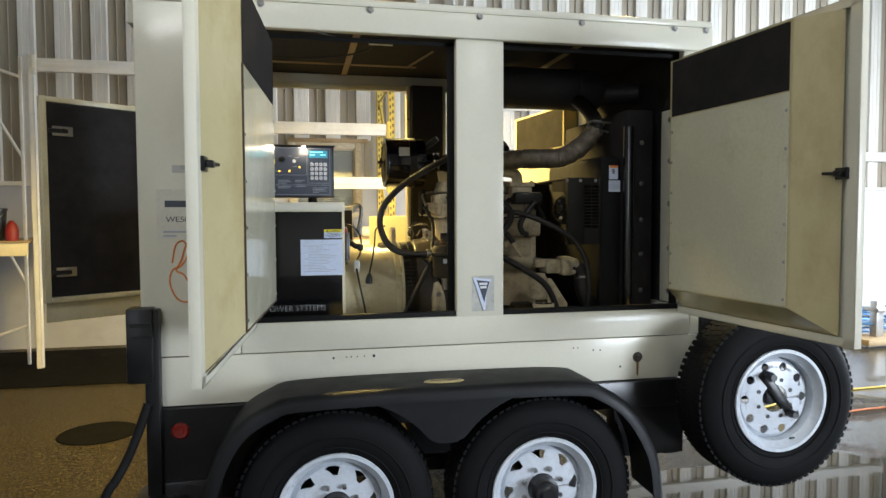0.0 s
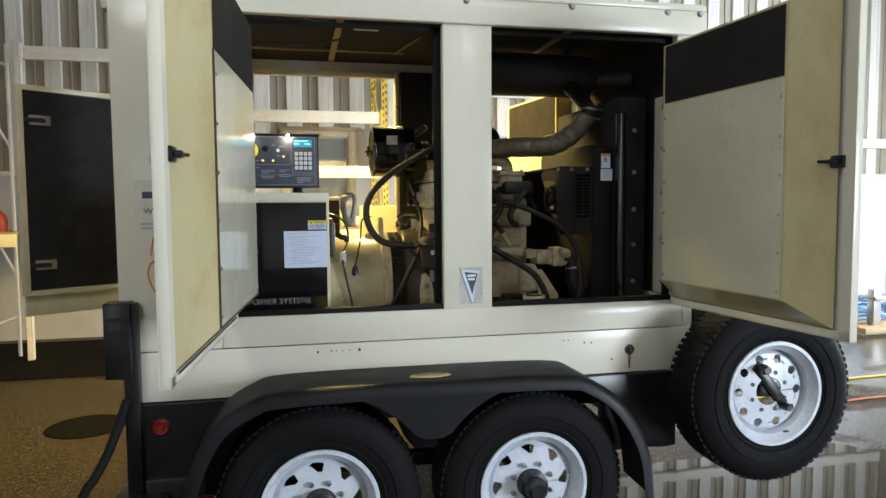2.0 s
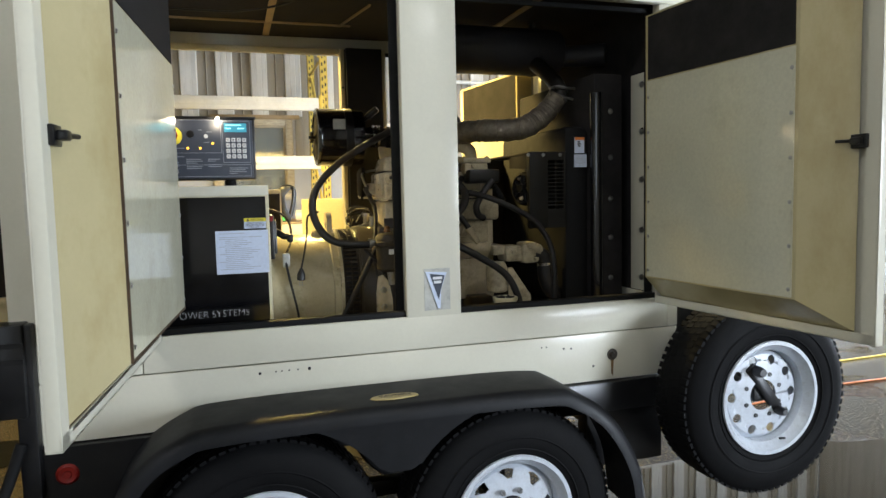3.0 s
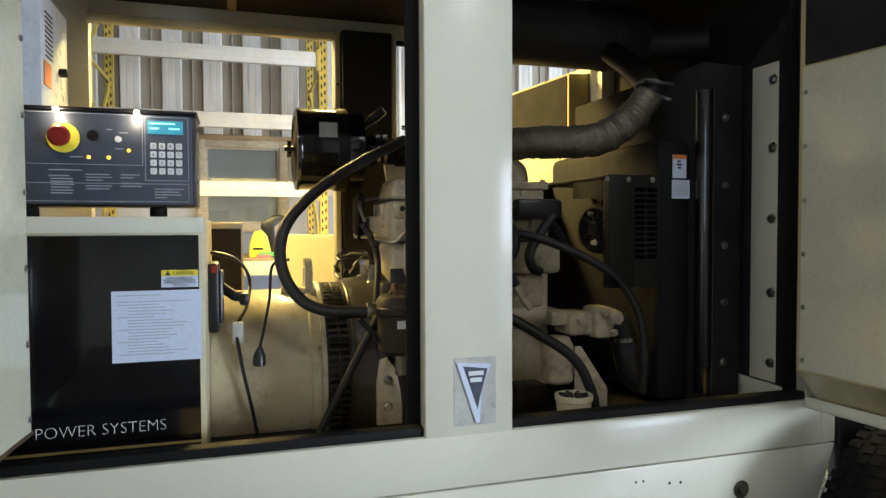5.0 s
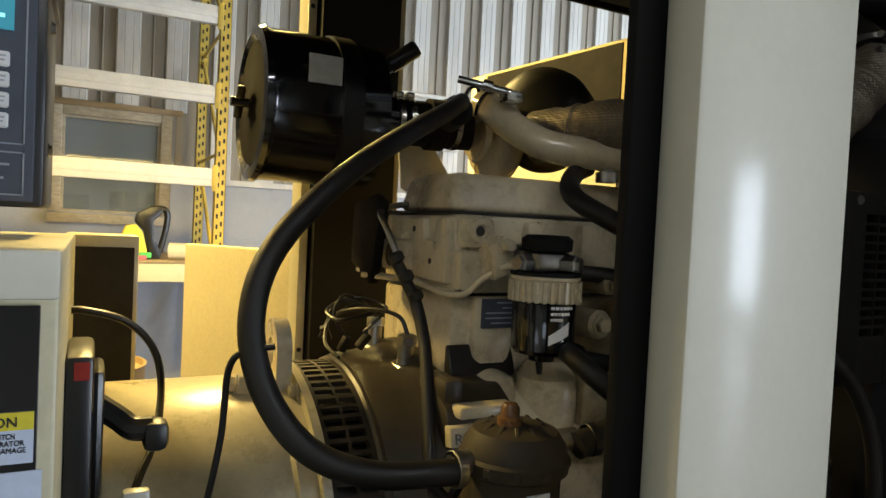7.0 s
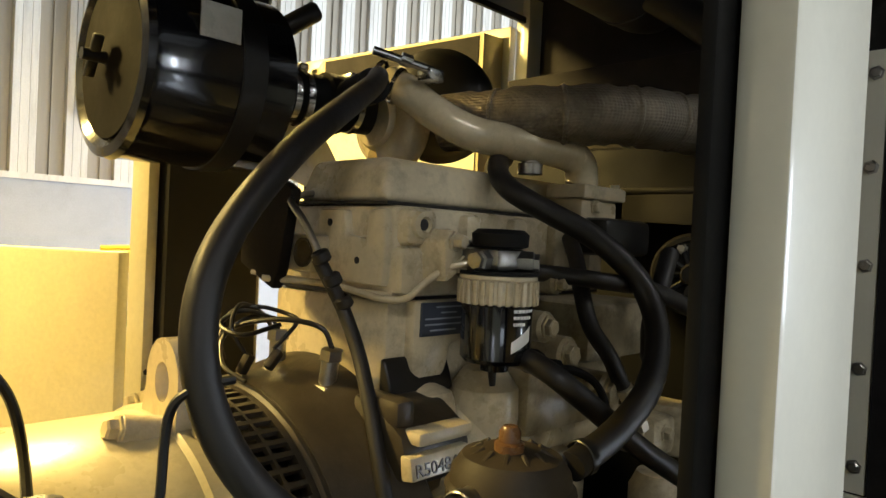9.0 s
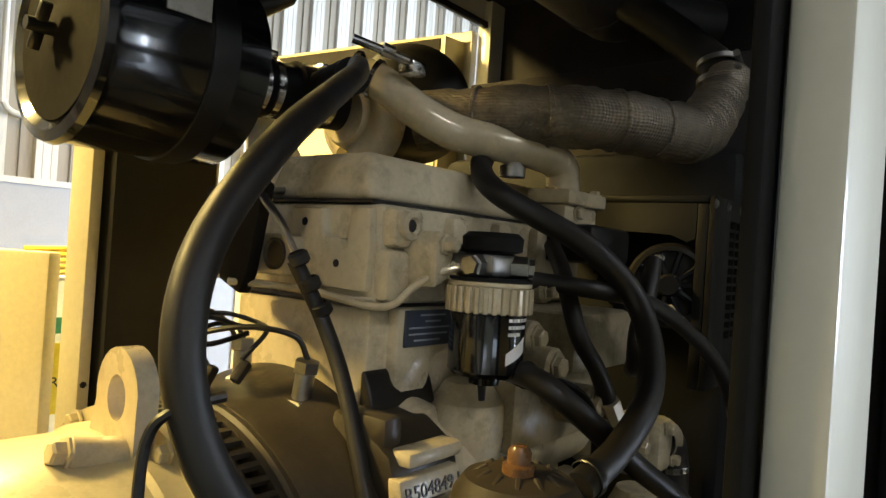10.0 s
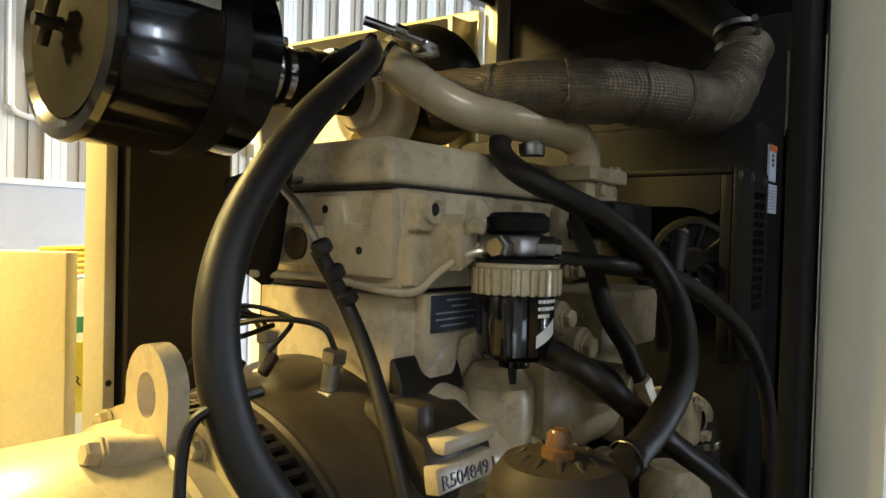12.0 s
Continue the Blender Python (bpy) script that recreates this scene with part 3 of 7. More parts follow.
box(bm, BX0, BX1, FY + 0.03, BY - 0.03, ZT - 0.05, ZT - 0.016)
part("inner_lining", bm, M_FOAM, gen, "dark sound insulation under the roof")
for x in (0.30, 1.35):
    part("insulation_strap", box(B(), x - 0.015, x + 0.015, FY + 0.05, BY - 0.05, ZT - 0.056, ZT - 0.05), M_WOOD, gen, "tan retaining strip")
bm = B()
box(bm, OX0 + 0.03, PX0 - 0.03, BY - 0.32, BY - 0.31, ZT - 0.058, ZT - 0.05)
tube(bm, [(0.62, BY - 0.31, ZT - 0.055), (0.69, FY + 0.45, ZT - 0.055)], 0.006, 6, 1)
part("insulation_rail", bm, M_WOOD, gen, "tan retaining rail")
# end walls
pieces("end_wall", [(BX0 + 0.02, BX0 + 0.05, FY + 0.04, FY + 0.16, ZR, ZT - 0.02), (BX0 + 0.02, BX0 + 0.05, BY - 0.08, BY - 0.04, ZR, ZT - 0.02),
                    (BX0 + 0.02, BX0 + 0.05, FY + 0.16, BY - 0.08, ZR, 1.17), (BX0 + 0.02, BX0 + 0.05, FY + 0.16, BY - 0.08, 2.17, ZT - 0.02)], M_CREAM, gen, "", 0.0)
part("front_wall", box(B(), BX1 - 0.035, BX1 - 0.005, FY + 0.05, BY - 0.05, ZR, ZT - 0.02), M_FOAM, gen, "black foam on the inner end wall")
bm = B()
box(bm, BX0 + 0.06, BX1 - 0.04, FY + 0.05, BY - 0.05, 0.99, 1.03)
part("deck", bm, M_INSIDE, gen, "oily black deck plate")
# bulkhead between alternator bay and engine bay, along the far and near side of the pillar
part("bulkhead", box(B(), 0.680, 0.860, BY - 0.115, BY - 0.037, OZ0, OZ1), M_INSIDE, gen)
bm = B()
for x in (0.656, 0.866):
    box(bm, x, x + 0.019, BY - 0.085, BY - 0.010, OZ0, OZ1, 0.002)
box(bm, OX0, 0.654, BY - 0.08, BY - 0.05, OZ1 - 0.03, OZ1, 0.004)
part("edge_strip", bm, M_CREAM_OLD, gen)
for z in (1.35, 1.75, 2.1):
    part("strip_screw", hexbolt(B(), (0.665, BY - 0.085, z), (0, -1, 0), 0.004, 0.003), M_BLACK, gen)

# ---------------------------------------------------------------- side doors


def side_door(hinge, angle, length, flip, label):
    """A pan door with a raised, bevel-edged liner. Local x runs from the hinge to the free edge, local y points outward."""
    z0, z1 = 1.092, 2.262
    d = thing("enclosure_door", (hinge[0], hinge[1], z0), label, "door", "side doors of the generator")
    m = Matrix.Translation((hinge[0], hinge[1], 0)) @ Matrix.Rotation(radians(angle), 4, "Z")
    s = flip

    def put(bm):
        bmesh.ops.transform(bm, matrix=m, verts=bm.verts)
        return bm
    # skin with folded lips
    bm = B()
    box(bm, 0, length, 0, 0.004 * s, z0, z1)
    box(bm, length - 0.004, length, 0, 0.030 * s, z0, z1, 0.0015)
    box(bm, length - 0.045, length - 0.004, 0.026 * s, 0.030 * s, z0, z1)
    box(bm, 0, length, 0, 0.030 * s, z0, z0 + 0.004)
    box(bm, 0, length, 0.026 * s, 0.030 * s, z0, z0 + 0.03)
    box(bm, 0, length, 0, 0.030 * s, z1 - 0.004, z1)
    box(bm, 0, length, 0.026 * s, 0.030 * s, z1 - 0.03, z1)
    box(bm, 0, 0.004, 0, 0.030 * s, z0, z1)
    part("skin", put(bm), M_CREAM, d, "cream outer skin with folded lips")
    # liner
    t, t2 = 0.022 * s, 0.112 * s
    a0, a1, c0, c1 = 0.03, length - 0.07, 0.04, length - 0.20
    bz0, bz1, cz0, cz1 = z0 + 0.03, z1 - 0.03, z0 + 0.115, z1 - 0.035
    bm = B()
    frustum(bm, [(a0, t, bz0), (a1, t, bz0), (a1, t, bz1), (a0, t, bz1)], [(c0, t2, cz0), (c1, t2, cz0), (c1, t2, cz1), (c0, t2, cz1)])
    liner = part("liner", put(bm), M_YELLOWED, d, "yellowed cream bevelled liner", smooth=0)
    bm = B()
    box(bm, c0 + 0.012, c1 - 0.012, t2, t2 + 0.004 * s, cz0 + 0.006, cz1 - 0.252)
    part("liner_sheet", put(bm), M_LINER, liner, "cream perforated liner sheet")
    bm = B()
    box(bm, c0 + 0.016, c1 - 0.014, t2, t2 + 0.003 * s, cz1 - 0.246, cz1 - 0.006)
    part("foam_patch", put(bm), M_FOAM, liner, "bare dark insulation")
    for k in range(6):
        for u in (c0 + 0.02, c1 - 0.022):
            part("screw", put(hexbolt(B(), (u, t2 + 0.004 * s, cz0 + 0.03 + k * 0.135), (0, s, 0), 0.005, 0.003)), M_STEEL, liner)
    if flip > 0:
        bm = B()
        box(bm, c1 - 0.006, c1 + 0.001, t2 - 0.001 * s, t2 + 0.005 * s, cz0, cz1 - 0.25)
        box(bm, c0, c1, t2 - 0.001 * s, t2 + 0.0045 * s, cz0 - 0.002, cz0 + 0.005)
        box(bm, a0 + 0.01, a1 + 0.004, t - 0.001 * s, t + 0.008 * s, bz0 - 0.010, bz0 - 0.001)
        part("rusty_edge", put(bm), M_RUST, liner, "dark rusty edge of the liner sheet")
    # latch
    bm = B()
    box(bm, length - 0.085, length - 0.035, 0.028 * s, 0.040 * s, 1.660, 1.700, 0.003)
    box(bm, length - 0.075, length - 0.045, 0.040 * s, 0.060 * s, 1.670, 1.690, 0.004)
    rod(bm, m.inverted() @ Vector((0, 0, 0)) * 0 + Vector((length - 0.045, 0.05 * s, 1.680)), Vector((length - 0.115, 0.06 * s, 1.682)), 0.005)
    part("latch", put(bm), M_BLACK, d, "black quarter-turn latch")
    return d


side_door((OX0 - 0.006, FY - 0.008), -94.6, 1.0, 1, "cream steel generator door swung open, seen past its free edge")
side_door((OX1 + 0.006, FY - 0.008), -84.6, 0.930, -1, "cream steel generator door swung open above the spare wheel")

# ---------------------------------------------------------------- running gear


def wheel(name, at, label, category, group, spare=False, owner=None):
    """A trailer wheel whose outer side looks along -y; at is the hub's centre in the rim's outer plane."""
    R, W, rr = 0.388, 0.225, 0.216
    d = None if owner else thing(name, (at[0], at[1], at[2]), label, category, group)
    o = Vector(at)
    prof = [(rr, 0.022), (rr + 0.012, 0.008), (rr + 0.05, -0.008), (rr + 0.10, -0.010), (R - 0.028, 0.006), (R - 0.008, 0.022), (R, 0.045),
            (R + 0.002, W / 2), (R, W - 0.045), (R - 0.02, W - 0.012), (rr + 0.06, W), (rr, W - 0.02)]
    bm = B()
    lathe(bm, o, (0, 1, 0), [(r, h) for r, h in prof] + [prof[0]], 72)
    tyre = part(name if owner else "tyre", bm, M_RUBBER, owner or d, label if owner else "black radial trailer tyre")
    if owner:
        d = tyre
    bm = B()
    lathe(bm, o, (0, 1, 0), [(rr + 0.075, -0.0115), (rr + 0.079, -0.0135), (rr + 0.083, -0.0125)], 72)
    lathe(bm, o, (0, 1, 0), [(rr + 0.030, -0.001), (rr + 0.034, -0.006), (rr + 0.038, -0.004)], 72)
    # shoulder lugs
    n = 76
    for k in range(n):
        m = Matrix.Translation(o) @ Matrix.Rotation(2 * math.pi * k / n, 4, "Y")
        for y0, y1, zz in ((0.022, 0.056, R - 0.002), (W - 0.056, W - 0.022, R - 0.002)):
            box(bm, -0.0105, 0.0105, y0, y1, zz - 0.008, zz + (0.004 if spare else 0.003), 0, m)
        if spare or True:
            for yy in (0.066, 0.100, 0.134):
                box(bm, -0.012, 0.012, yy, yy + 0.026, R - 0.004, R + (0.0014 if spare else 0.0032), 0, m @ Matrix.Rotation(0.25, 4, "Z"))
    part("tread", bm, M_RUBBER, tyre)
    # rim: lip, barrel, dished disc
    bm = B()
    disc = 0.055
    lathe(bm, o, (0, 1, 0), [(rr + 0.012, 0.004), (rr + 0.010, -0.004), (rr - 0.004, -0.004), (rr - 0.012, 0.012), (rr - 0.030, 0.030), (rr - 0.034, 0.085), (rr - 0.034, 0.180), (rr, 0.215), (rr - 0.03, 0.185), (rr - 0.037, 0.09)], 64)
    rim = part("rim", bm, M_RIM, d, "white painted steel rim")
    bm = B()
    # disc with holes: ring segments between radii
    r_in, r_h0, r_h1, r_out = 0.062, 0.124, 0.162, rr - 0.034
    nh = 8

    def ring(ra, rb, ha, hb, a0, a1, k=6):
        vs = []
        for i in range(k + 1):
            t = a0 + (a1 - a0) * i / k
            vs.append((bm.verts.new(o + Vector((math.cos(t) * ra, ha, math.sin(t) * ra))), bm.verts.new(o + Vector((math.cos(t) * rb, hb, math.sin(t) * rb))),
                       bm.verts.new(o + Vector((math.cos(t) * rb, hb + 0.006, math.sin(t) * rb))), bm.verts.new(o + Vector((math.cos(t) * ra, ha + 0.006, math.sin(t) * ra)))))
        for p, q in zip(vs, vs[1:]):
            for i in range(4):
                j = (i + 1) % 4
                bm.faces.new((p[i], p[j], q[j], q[i]))
        for p in (vs[0], vs[-1]):
            bm.faces.new(p)
    if spare:
        nh, r_h0, r_h1 = 10, 0.126, 0.164
    full = 2 * math.pi
    ring(r_in, r_h0, disc - 0.012, disc - 0.006, 0, full, 64)
    ring(r_h1, r_out, disc - 0.002, disc + 0.014, 0, full, 64)
    for k in range(nh):
        c = full * k / nh
        w = full / nh
        if spare:
            # round holes: rounded bridges between
            for q in range(12):
                t0, t1 = q / 12, (q + 1) / 12
                ra, rb = r_h0 + (r_h1 - r_h0) * t0, r_h0 + (r_h1 - r_h0) * t1
                tm = (t0 + t1) / 2 * 2 - 1
                half = math.sqrt(max(0, 1 - tm * tm)) * 0.019 / ((ra + rb) / 2)
                ring(ra, rb, disc - 0.006 + 0.004 * t0, disc - 0.006 + 0.004 * t1, c + half, c + w - half, 4)
        else:
            # swept triangular windows between the spokes
            for q in range(14):
                t0, t1 = q / 14, (q + 1) / 14
                ra, rb = r_h0 + (r_h1 - r_h0) * t0, r_h0 + (r_h1 - r_h0) * t1
                tm = (t0 + t1) / 2
                half = w * (0.09 + 0.19 * tm) * min(1.0, 4.5 * (1 - tm) + 0.3)
                sh = 0.10 * tm
                ring(ra, rb, disc - 0.006 + 0.004 * t0, disc - 0.006 + 0.004 * t1, c + half + sh, c + w - half + sh, 4)
    bmesh.ops.remove_doubles(bm, verts=bm.verts, dist=0.0004)
    part("disc", bm, M_RIM, d if owner else rim, "white slotted wheel disc" if not spare else "white wheel disc with round holes")
    if not spare:
        bm = B()
        lathe(bm, o, (0, 1, 0), [(0, -0.050), (0.030, -0.050), (0.042, -0.040), (0.046, -0.006), (0.058, 0.0), (0.060, 0.05), (0, 0.05)], 32)
        part("hub", bm, M_BLACK, d, "black grease cap hub")
    for k in range(8):
        t = full * (k + 0.5) / 8
        p = o + Vector((math.cos(t) * 0.086, disc - 0.012, math.sin(t) * 0.086))
        if spare:
            part("bolt_hole", rod(B(), p - Vector((0, 0.001, 0)), p + Vector((0, 0.003, 0)), 0.009), M_BLACK, rim)
        else:
            part("lug_nut", rod(B(), p, p - Vector((0, 0.020, 0)), 0.011, 0.009, 6, 0.003), M_STEEL, d)
    v = o + Vector((0.05, disc - 0.05, -(rr - 0.045)))
    part("valve", rod(B(), v, v + Vector((-0.004, -0.03, 0.012)), 0.005, 0.004, 8), M_BLACK, d if owner else rim)
    return d


WY = 2.44
wheel("trailer_wheel", (0.165, WY, 0.398), "black tyre on a white slotted rim under the fender", "wheel", "", False, gen)
wheel("trailer_wheel", (1.022, WY, 0.398), "black tyre on a white slotted rim under the fender", "wheel", "", False, gen)
for x in (0.165, 1.022):
    bm = B()
    o = Vector((x, BY - 0.10, 0.392))
    lathe(bm, o, (0, 1, 0), [(0.19, 0), (0.37, 0.0), (0.385, 0.04), (0.385, 0.18), (0.37, 0.225), (0.19, 0.225), (0.19, 0)], 40)
    part("trailer_wheel", bm, M_RUBBER, gen, "black trailer tyre on the far side")
sp = wheel("spare_wheel", (2.093, 2.385, 0.728), "spare tyre on a white rim bolted to the trailer tongue", "wheel", "", True)
# spare bracket
bm = B()
box(bm, 2.06, 2.12, 2.44, 2.70, 0.70, 0.76, 0.004)
box(bm, -0.026, 0.026, 0, 0.02, -0.11, 0.13, 0.012, Matrix.Translation((2.108, 2.425, 0.745)) @ Matrix.Rotation(radians(-38), 4, "Y"))
lathe(bm, (2.055, 2.435, 0.83), (0, -1, 0), [(0.022, 0), (0.022, 0.03), (0.016, 0.05), (0, 0.05)], 12)
lathe(bm, (2.165, 2.435, 0.66), (0, -1, 0), [(0.018, 0), (0.018, 0.03), (0.012, 0.05), (0, 0.05)], 12)
part("mount_bracket", bm, M_BLACK, sp, "black spare carrier bracket")
# black plate added to block the bright background beside the spare wheel
part("gap_plate", box(B(), 1.874, 2.20, 2.66, 2.70, 0.66, 1.075, 0.006), M_BLACK, gen, "black plate added to close the gap beside the spare wheel")

# fender over both wheels, shallow in the middle
yo, yi = 2.375, 2.665
top = [(-0.345, 0.33), (-0.318, 0.545), (-0.225, 0.742), (-0.085, 0.842), (0.06, 0.870), (0.60, 0.874), (1.12, 0.866), (1.26, 0.832), (1.40, 0.725), (1.505, 0.54), (1.54, 0.33)]
P = [Vector((x, 0, z)) for x, z in top]
C = curve_points(P, 6)
bm = B()
n = len(C)
rows_ = []
for i, p in enumerate(C):
    t = (C[min(i + 1, n - 1)] - C[max(i - 1, 0)]).normalized()
    nrm = Vector((t.z, 0, -t.x))
    r = [(yi, 0), (yo + 0.035, 0), (yo + 0.012, 0.008), (yo, 0.030), (yo, 0.055), (yo + 0.006, 0.055), (yo + 0.02, 0.02), (yi, 0.008)]
    rows_.append([bm.verts.new((p.x + nrm.x * dz, y, p.z + nrm.z * dz)) for y, dz in r])
for A, D in zip(rows_, rows_[1:]):
    for k in range(8):
        bm.faces.new((A[k], A[(k + 1) % 8], D[(k + 1) % 8], D[k]))
for A in (rows_[0], rows_[-1]):
    bm.faces.new(A)
fen = part("fender", bm, M_FENDER, gen, "black rounded tandem-axle fender with a rolled edge", smooth=50)
# the apron between the wheel arches
bm = B()
arch = []
for i in range(25):
    x = 0.165 + (1.022 - 0.165) * i / 24
    d0 = min(abs(x - 0.165), abs(x - 1.022))
    za = 0.392 + math.sqrt(max(0.0, 0.455 ** 2 - d0 * d0))
    arch.append((x, min(0.845, max(za, 0.655 + 0.16 * ((x - 0.594) / 0.43) ** 2))))
lo = [bm.verts.new((x, yo + 0.004, z)) for x, z in arch]
hi = [bm.verts.new((x, yo + 0.004, 0.850)) for x, z in arch]
lo2 = [bm.verts.new((x, yo + 0.012, z)) for x, z in arch]
hi2 = [bm.verts.new((x, yo + 0.012, 0.850)) for x, z in arch]
for i in range(24):
    bm.faces.new((lo[i], lo[i + 1], hi[i + 1], hi[i]))
    bm.faces.new((lo2[i], lo2[i + 1], hi2[i + 1], hi2[i]))
    bm.faces.new((lo[i], lo[i + 1], lo2[i + 1], lo2[i]))
part("apron", bm, M_FENDER, fen, "black apron between the arches", smooth=50)
# oval caution plate lying on top
bm = B()
lathe(bm, (0.60, yo + 0.10, 0.876), (0, 0, 1), [(0, 0.004), (0.028, 0.004), (0.030, 0.0)], 28)
bmesh.ops.scale(bm, vec=(2.8, 1.0, 1), verts=bm.verts, space=Matrix.Translation((-0.60, -(yo + 0.10), 0)))
plate = part("caution_plate", bm, M_GOLD, fen, "worn yellow caution sticker")
lettering("caution_word", "CAUTION", 0.022, pose(0.545, yo + 0.098, 0.881), M_DARKINK, fen, 0.11)

# trailer frame
fr = gen
pieces("chassis_beam", [(BX0 + 0.06, BX1 - 0.06, FY - 0.02, FY + 0.06, 0.66, ZB - 0.004), (BX0 + 0.06, BX1 - 0.06, BY - 0.06, BY + 0.02, 0.66, ZB - 0.004), (BX0 + 0.06, BX0 + 0.16, FY + 0.06, BY - 0.06, 0.52, ZB - 0.004),
                        (BX1 - 0.14, BX1 - 0.06, FY + 0.06, BY - 0.06, 0.40, ZB - 0.004), (1.45, BX1 - 0.06, FY + 0.02, FY + 0.10, 0.42, 0.658)], M_BLACK, gen, "black steel chassis beam", 0.006)
bm = B()
for s in (0, 1):
    y = FY + 0.06 + s * (BY - FY - 0.12)
    tube(bm, [(BX1 - 0.06, y, 0.72), (2.9, y + (0.45 if s == 0 else -0.45), 0.66)], 0.045, 8, 1)
part("tongue", bm, M_BLACK, fr)
bm = B()
box(bm, 0.08, 1.12, FY + 0.1, FY + 0.16, 0.40, 0.46, 0.004)
for x in (0.165, 1.022):
    rod(bm, (x, WY + 0.06, 0.392), (x, BY, 0.392), 0.035)
part("axle", bm, M_BLACK, fr)
part("tail_lamp", lathe(B(), (-0.434, FY - 0.02, 0.692), (0, -1, 0), [(0, 0.016), (0.012, 0.016), (0.014, 0.010), (0.026, 0.012), (0.034, 0.006), (0.036, 0)], 28), M_RED, fr, "round red marker lamp")
bm = B()
box(bm, -0.615, -0.520, FY - 0.075, FY + 0.02, 0.90, 1.19, 0.006)
box(bm, -0.555, -0.500, FY - 0.055, FY - 0.006, 0.45, 1.185, 0.006)
box(bm, -0.60, -0.52, FY - 0.078, FY - 0.072, 1.12, 1.135)
box(bm, -0.60, -0.52, FY - 0.078, FY - 0.072, 1.07, 1.085)
part("corner_jack", bm, M_BLACK, fr, "black drop-leg corner jack")
part("side_plate", box(B(), BX0 + 0.06, OX0 + 0.30, FY - 0.024, FY - 0.0205, 0.40, ZB - 0.006), M_BLACK, fr, "flat black side plate")
bm = B()
box(bm, -0.49, -0.27, FY - 0.06, FY - 0.025, 0.38, 0.50, 0.006)
sp_ = part("step_plate", bm, M_BLACK, fr)
part("step_hole", lathe(B(), (-0.40, FY - 0.0605, 0.445), (0, -1, 0), [(0.042, 0), (0.042, 0.001), (0.036, 0.0012), (0, 0.0012)], 24), M_FOAM, sp_)
part("reflector", box(B(), -0.34, -0.24, FY - 0.066, FY - 0.060, 0.395, 0.425, 0.002), M_RED, fr, "red reflector strip")
bm = B()
box(bm, -0.60, -0.40, FY - 0.12, FY + 0.08, 0.0, 0.45, 0.01)
part("support_leg", bm, M_BLACK, fr)

# ---------------------------------------------------------------- connection cabinet and controller
CBX0, CBX1, CBY0, CBY1 = -0.33, 0.234, 2.838, 3.34
cab = thing("switch_cabinet", (-0.05, 3.1, 1.03), "black-fronted cream steel switch cabinet with a paper notice", "cabinet")
bm = B()
box(bm, CBX0, CBX1, CBY0 + 0.004, CBY1, 1.03, 1.600, 0.004)
part("body", bm, M_CREAM_OLD, cab, "cream steel cabinet body")
bm = B()
box(bm, CBX0, CBX1, CBY0 - 0.004, CBY0 + 0.02, 1.566, 1.603, 0.003)
part("top_lip", bm, M_CREAM, cab, "cream folded top lip")
part("front_panel", box(B(), CBX0 + 0.01, CBX1 - 0.012, CBY0 - 0.004, CBY0 + 0.003, 1.108, 1.562, 0.001), M_GLOSSBLACK, cab, "black front panel")
bm = B()
for k in range(5):
    z = 1.048 + k * 0.012
    box(bm, CBX0 + 0.01, CBX1 - 0.012, CBY0 - 0.005, CBY0 + 0.003, z, z + 0.006)
part("stripes", bm, M_GOLD, cab, "gold pinstripes on black", smooth=0)
part("foot_panel", box(B(), CBX0 + 0.01, CBX1 - 0.012, CBY0 - 0.003, CBY0 + 0.003, 1.038, 1.107), M_GLOSSBLACK, cab)
lettering("lettering", "POWER SYSTEMS", 0.036, pose(-0.110, CBY0 - 0.0045, 1.131, 90), M_WHITE, cab, 0.255, 0.0006, 0.0011)
paper = part("notice", box(B(), 0.043, 0.226, CBY0 - 0.0058, CBY0 - 0.0045, 1.285, 1.441), M_PAPER, cab, "white printed instruction sheet")
rng = random.Random(4)
rows_ = [(0.0, 0.09), (0, 0), (0.0, 0.15)] + [((0.0 if k % 4 == 0 else 0.02), rng.uniform(0.07, 0.125)) for k in range(17)]
part("print", bars(B(), 0.055, CBY0 - 0.0058, 1.432, rows_, 0.0018, 0.0068), M_INK, paper, smooth=0)
sticker = part("caution_label", box(B(), 0.144, 0.220, CBY0 - 0.0056, CBY0 - 0.0045, 1.447, 1.485), M_PAPER, cab, "white and yellow caution label")
part("caution_band", box(B(), 0.144, 0.220, CBY0 - 0.0066, CBY0 - 0.0056, 1.472, 1.485), M_YELLOW, sticker)
lettering("caution_word", "CAUTION", 0.0105, pose(0.167, CBY0 - 0.0068, 1.4745, 90), M_DARKINK, sticker, 0.042)
bm = B()
prism(bm, [(0.152, 1.4735), (0.163, 1.4735), (0.1575, 1.4835)], "y", CBY0 - 0.0072, CBY0 - 0.0066)
part("warning_triangle", bm, M_DARKINK, sticker, smooth=0)
for k, (line, w) in enumerate((("DO NOT CHANGE SWITCH", 0.052), ("POSITION WHILE GENERATOR", 0.064), ("IS RUNNING. SWITCH DAMAGE", 0.066), ("WILL OCCUR", 0.028))):
    lettering("caution_line", line, 0.0058, pose(0.182 - w / 2, CBY0 - 0.0060, 1.4655 - k * 0.0052, 90), M_DARKINK, sticker, w, 0.0004)
# breaker with its lever on the side
bm = B()
box(bm, CBX1, CBX1 + 0.026, 3.01, 3.13, 1.315, 1.490, 0.006)
box(bm, CBX1 + 0.024, CBX1 + 0.036, 3.03, 3.11, 1.335, 1.470, 0.006)
brk = part("breaker", bm, M_BLACK, cab, "black moulded breaker")
bm = B()
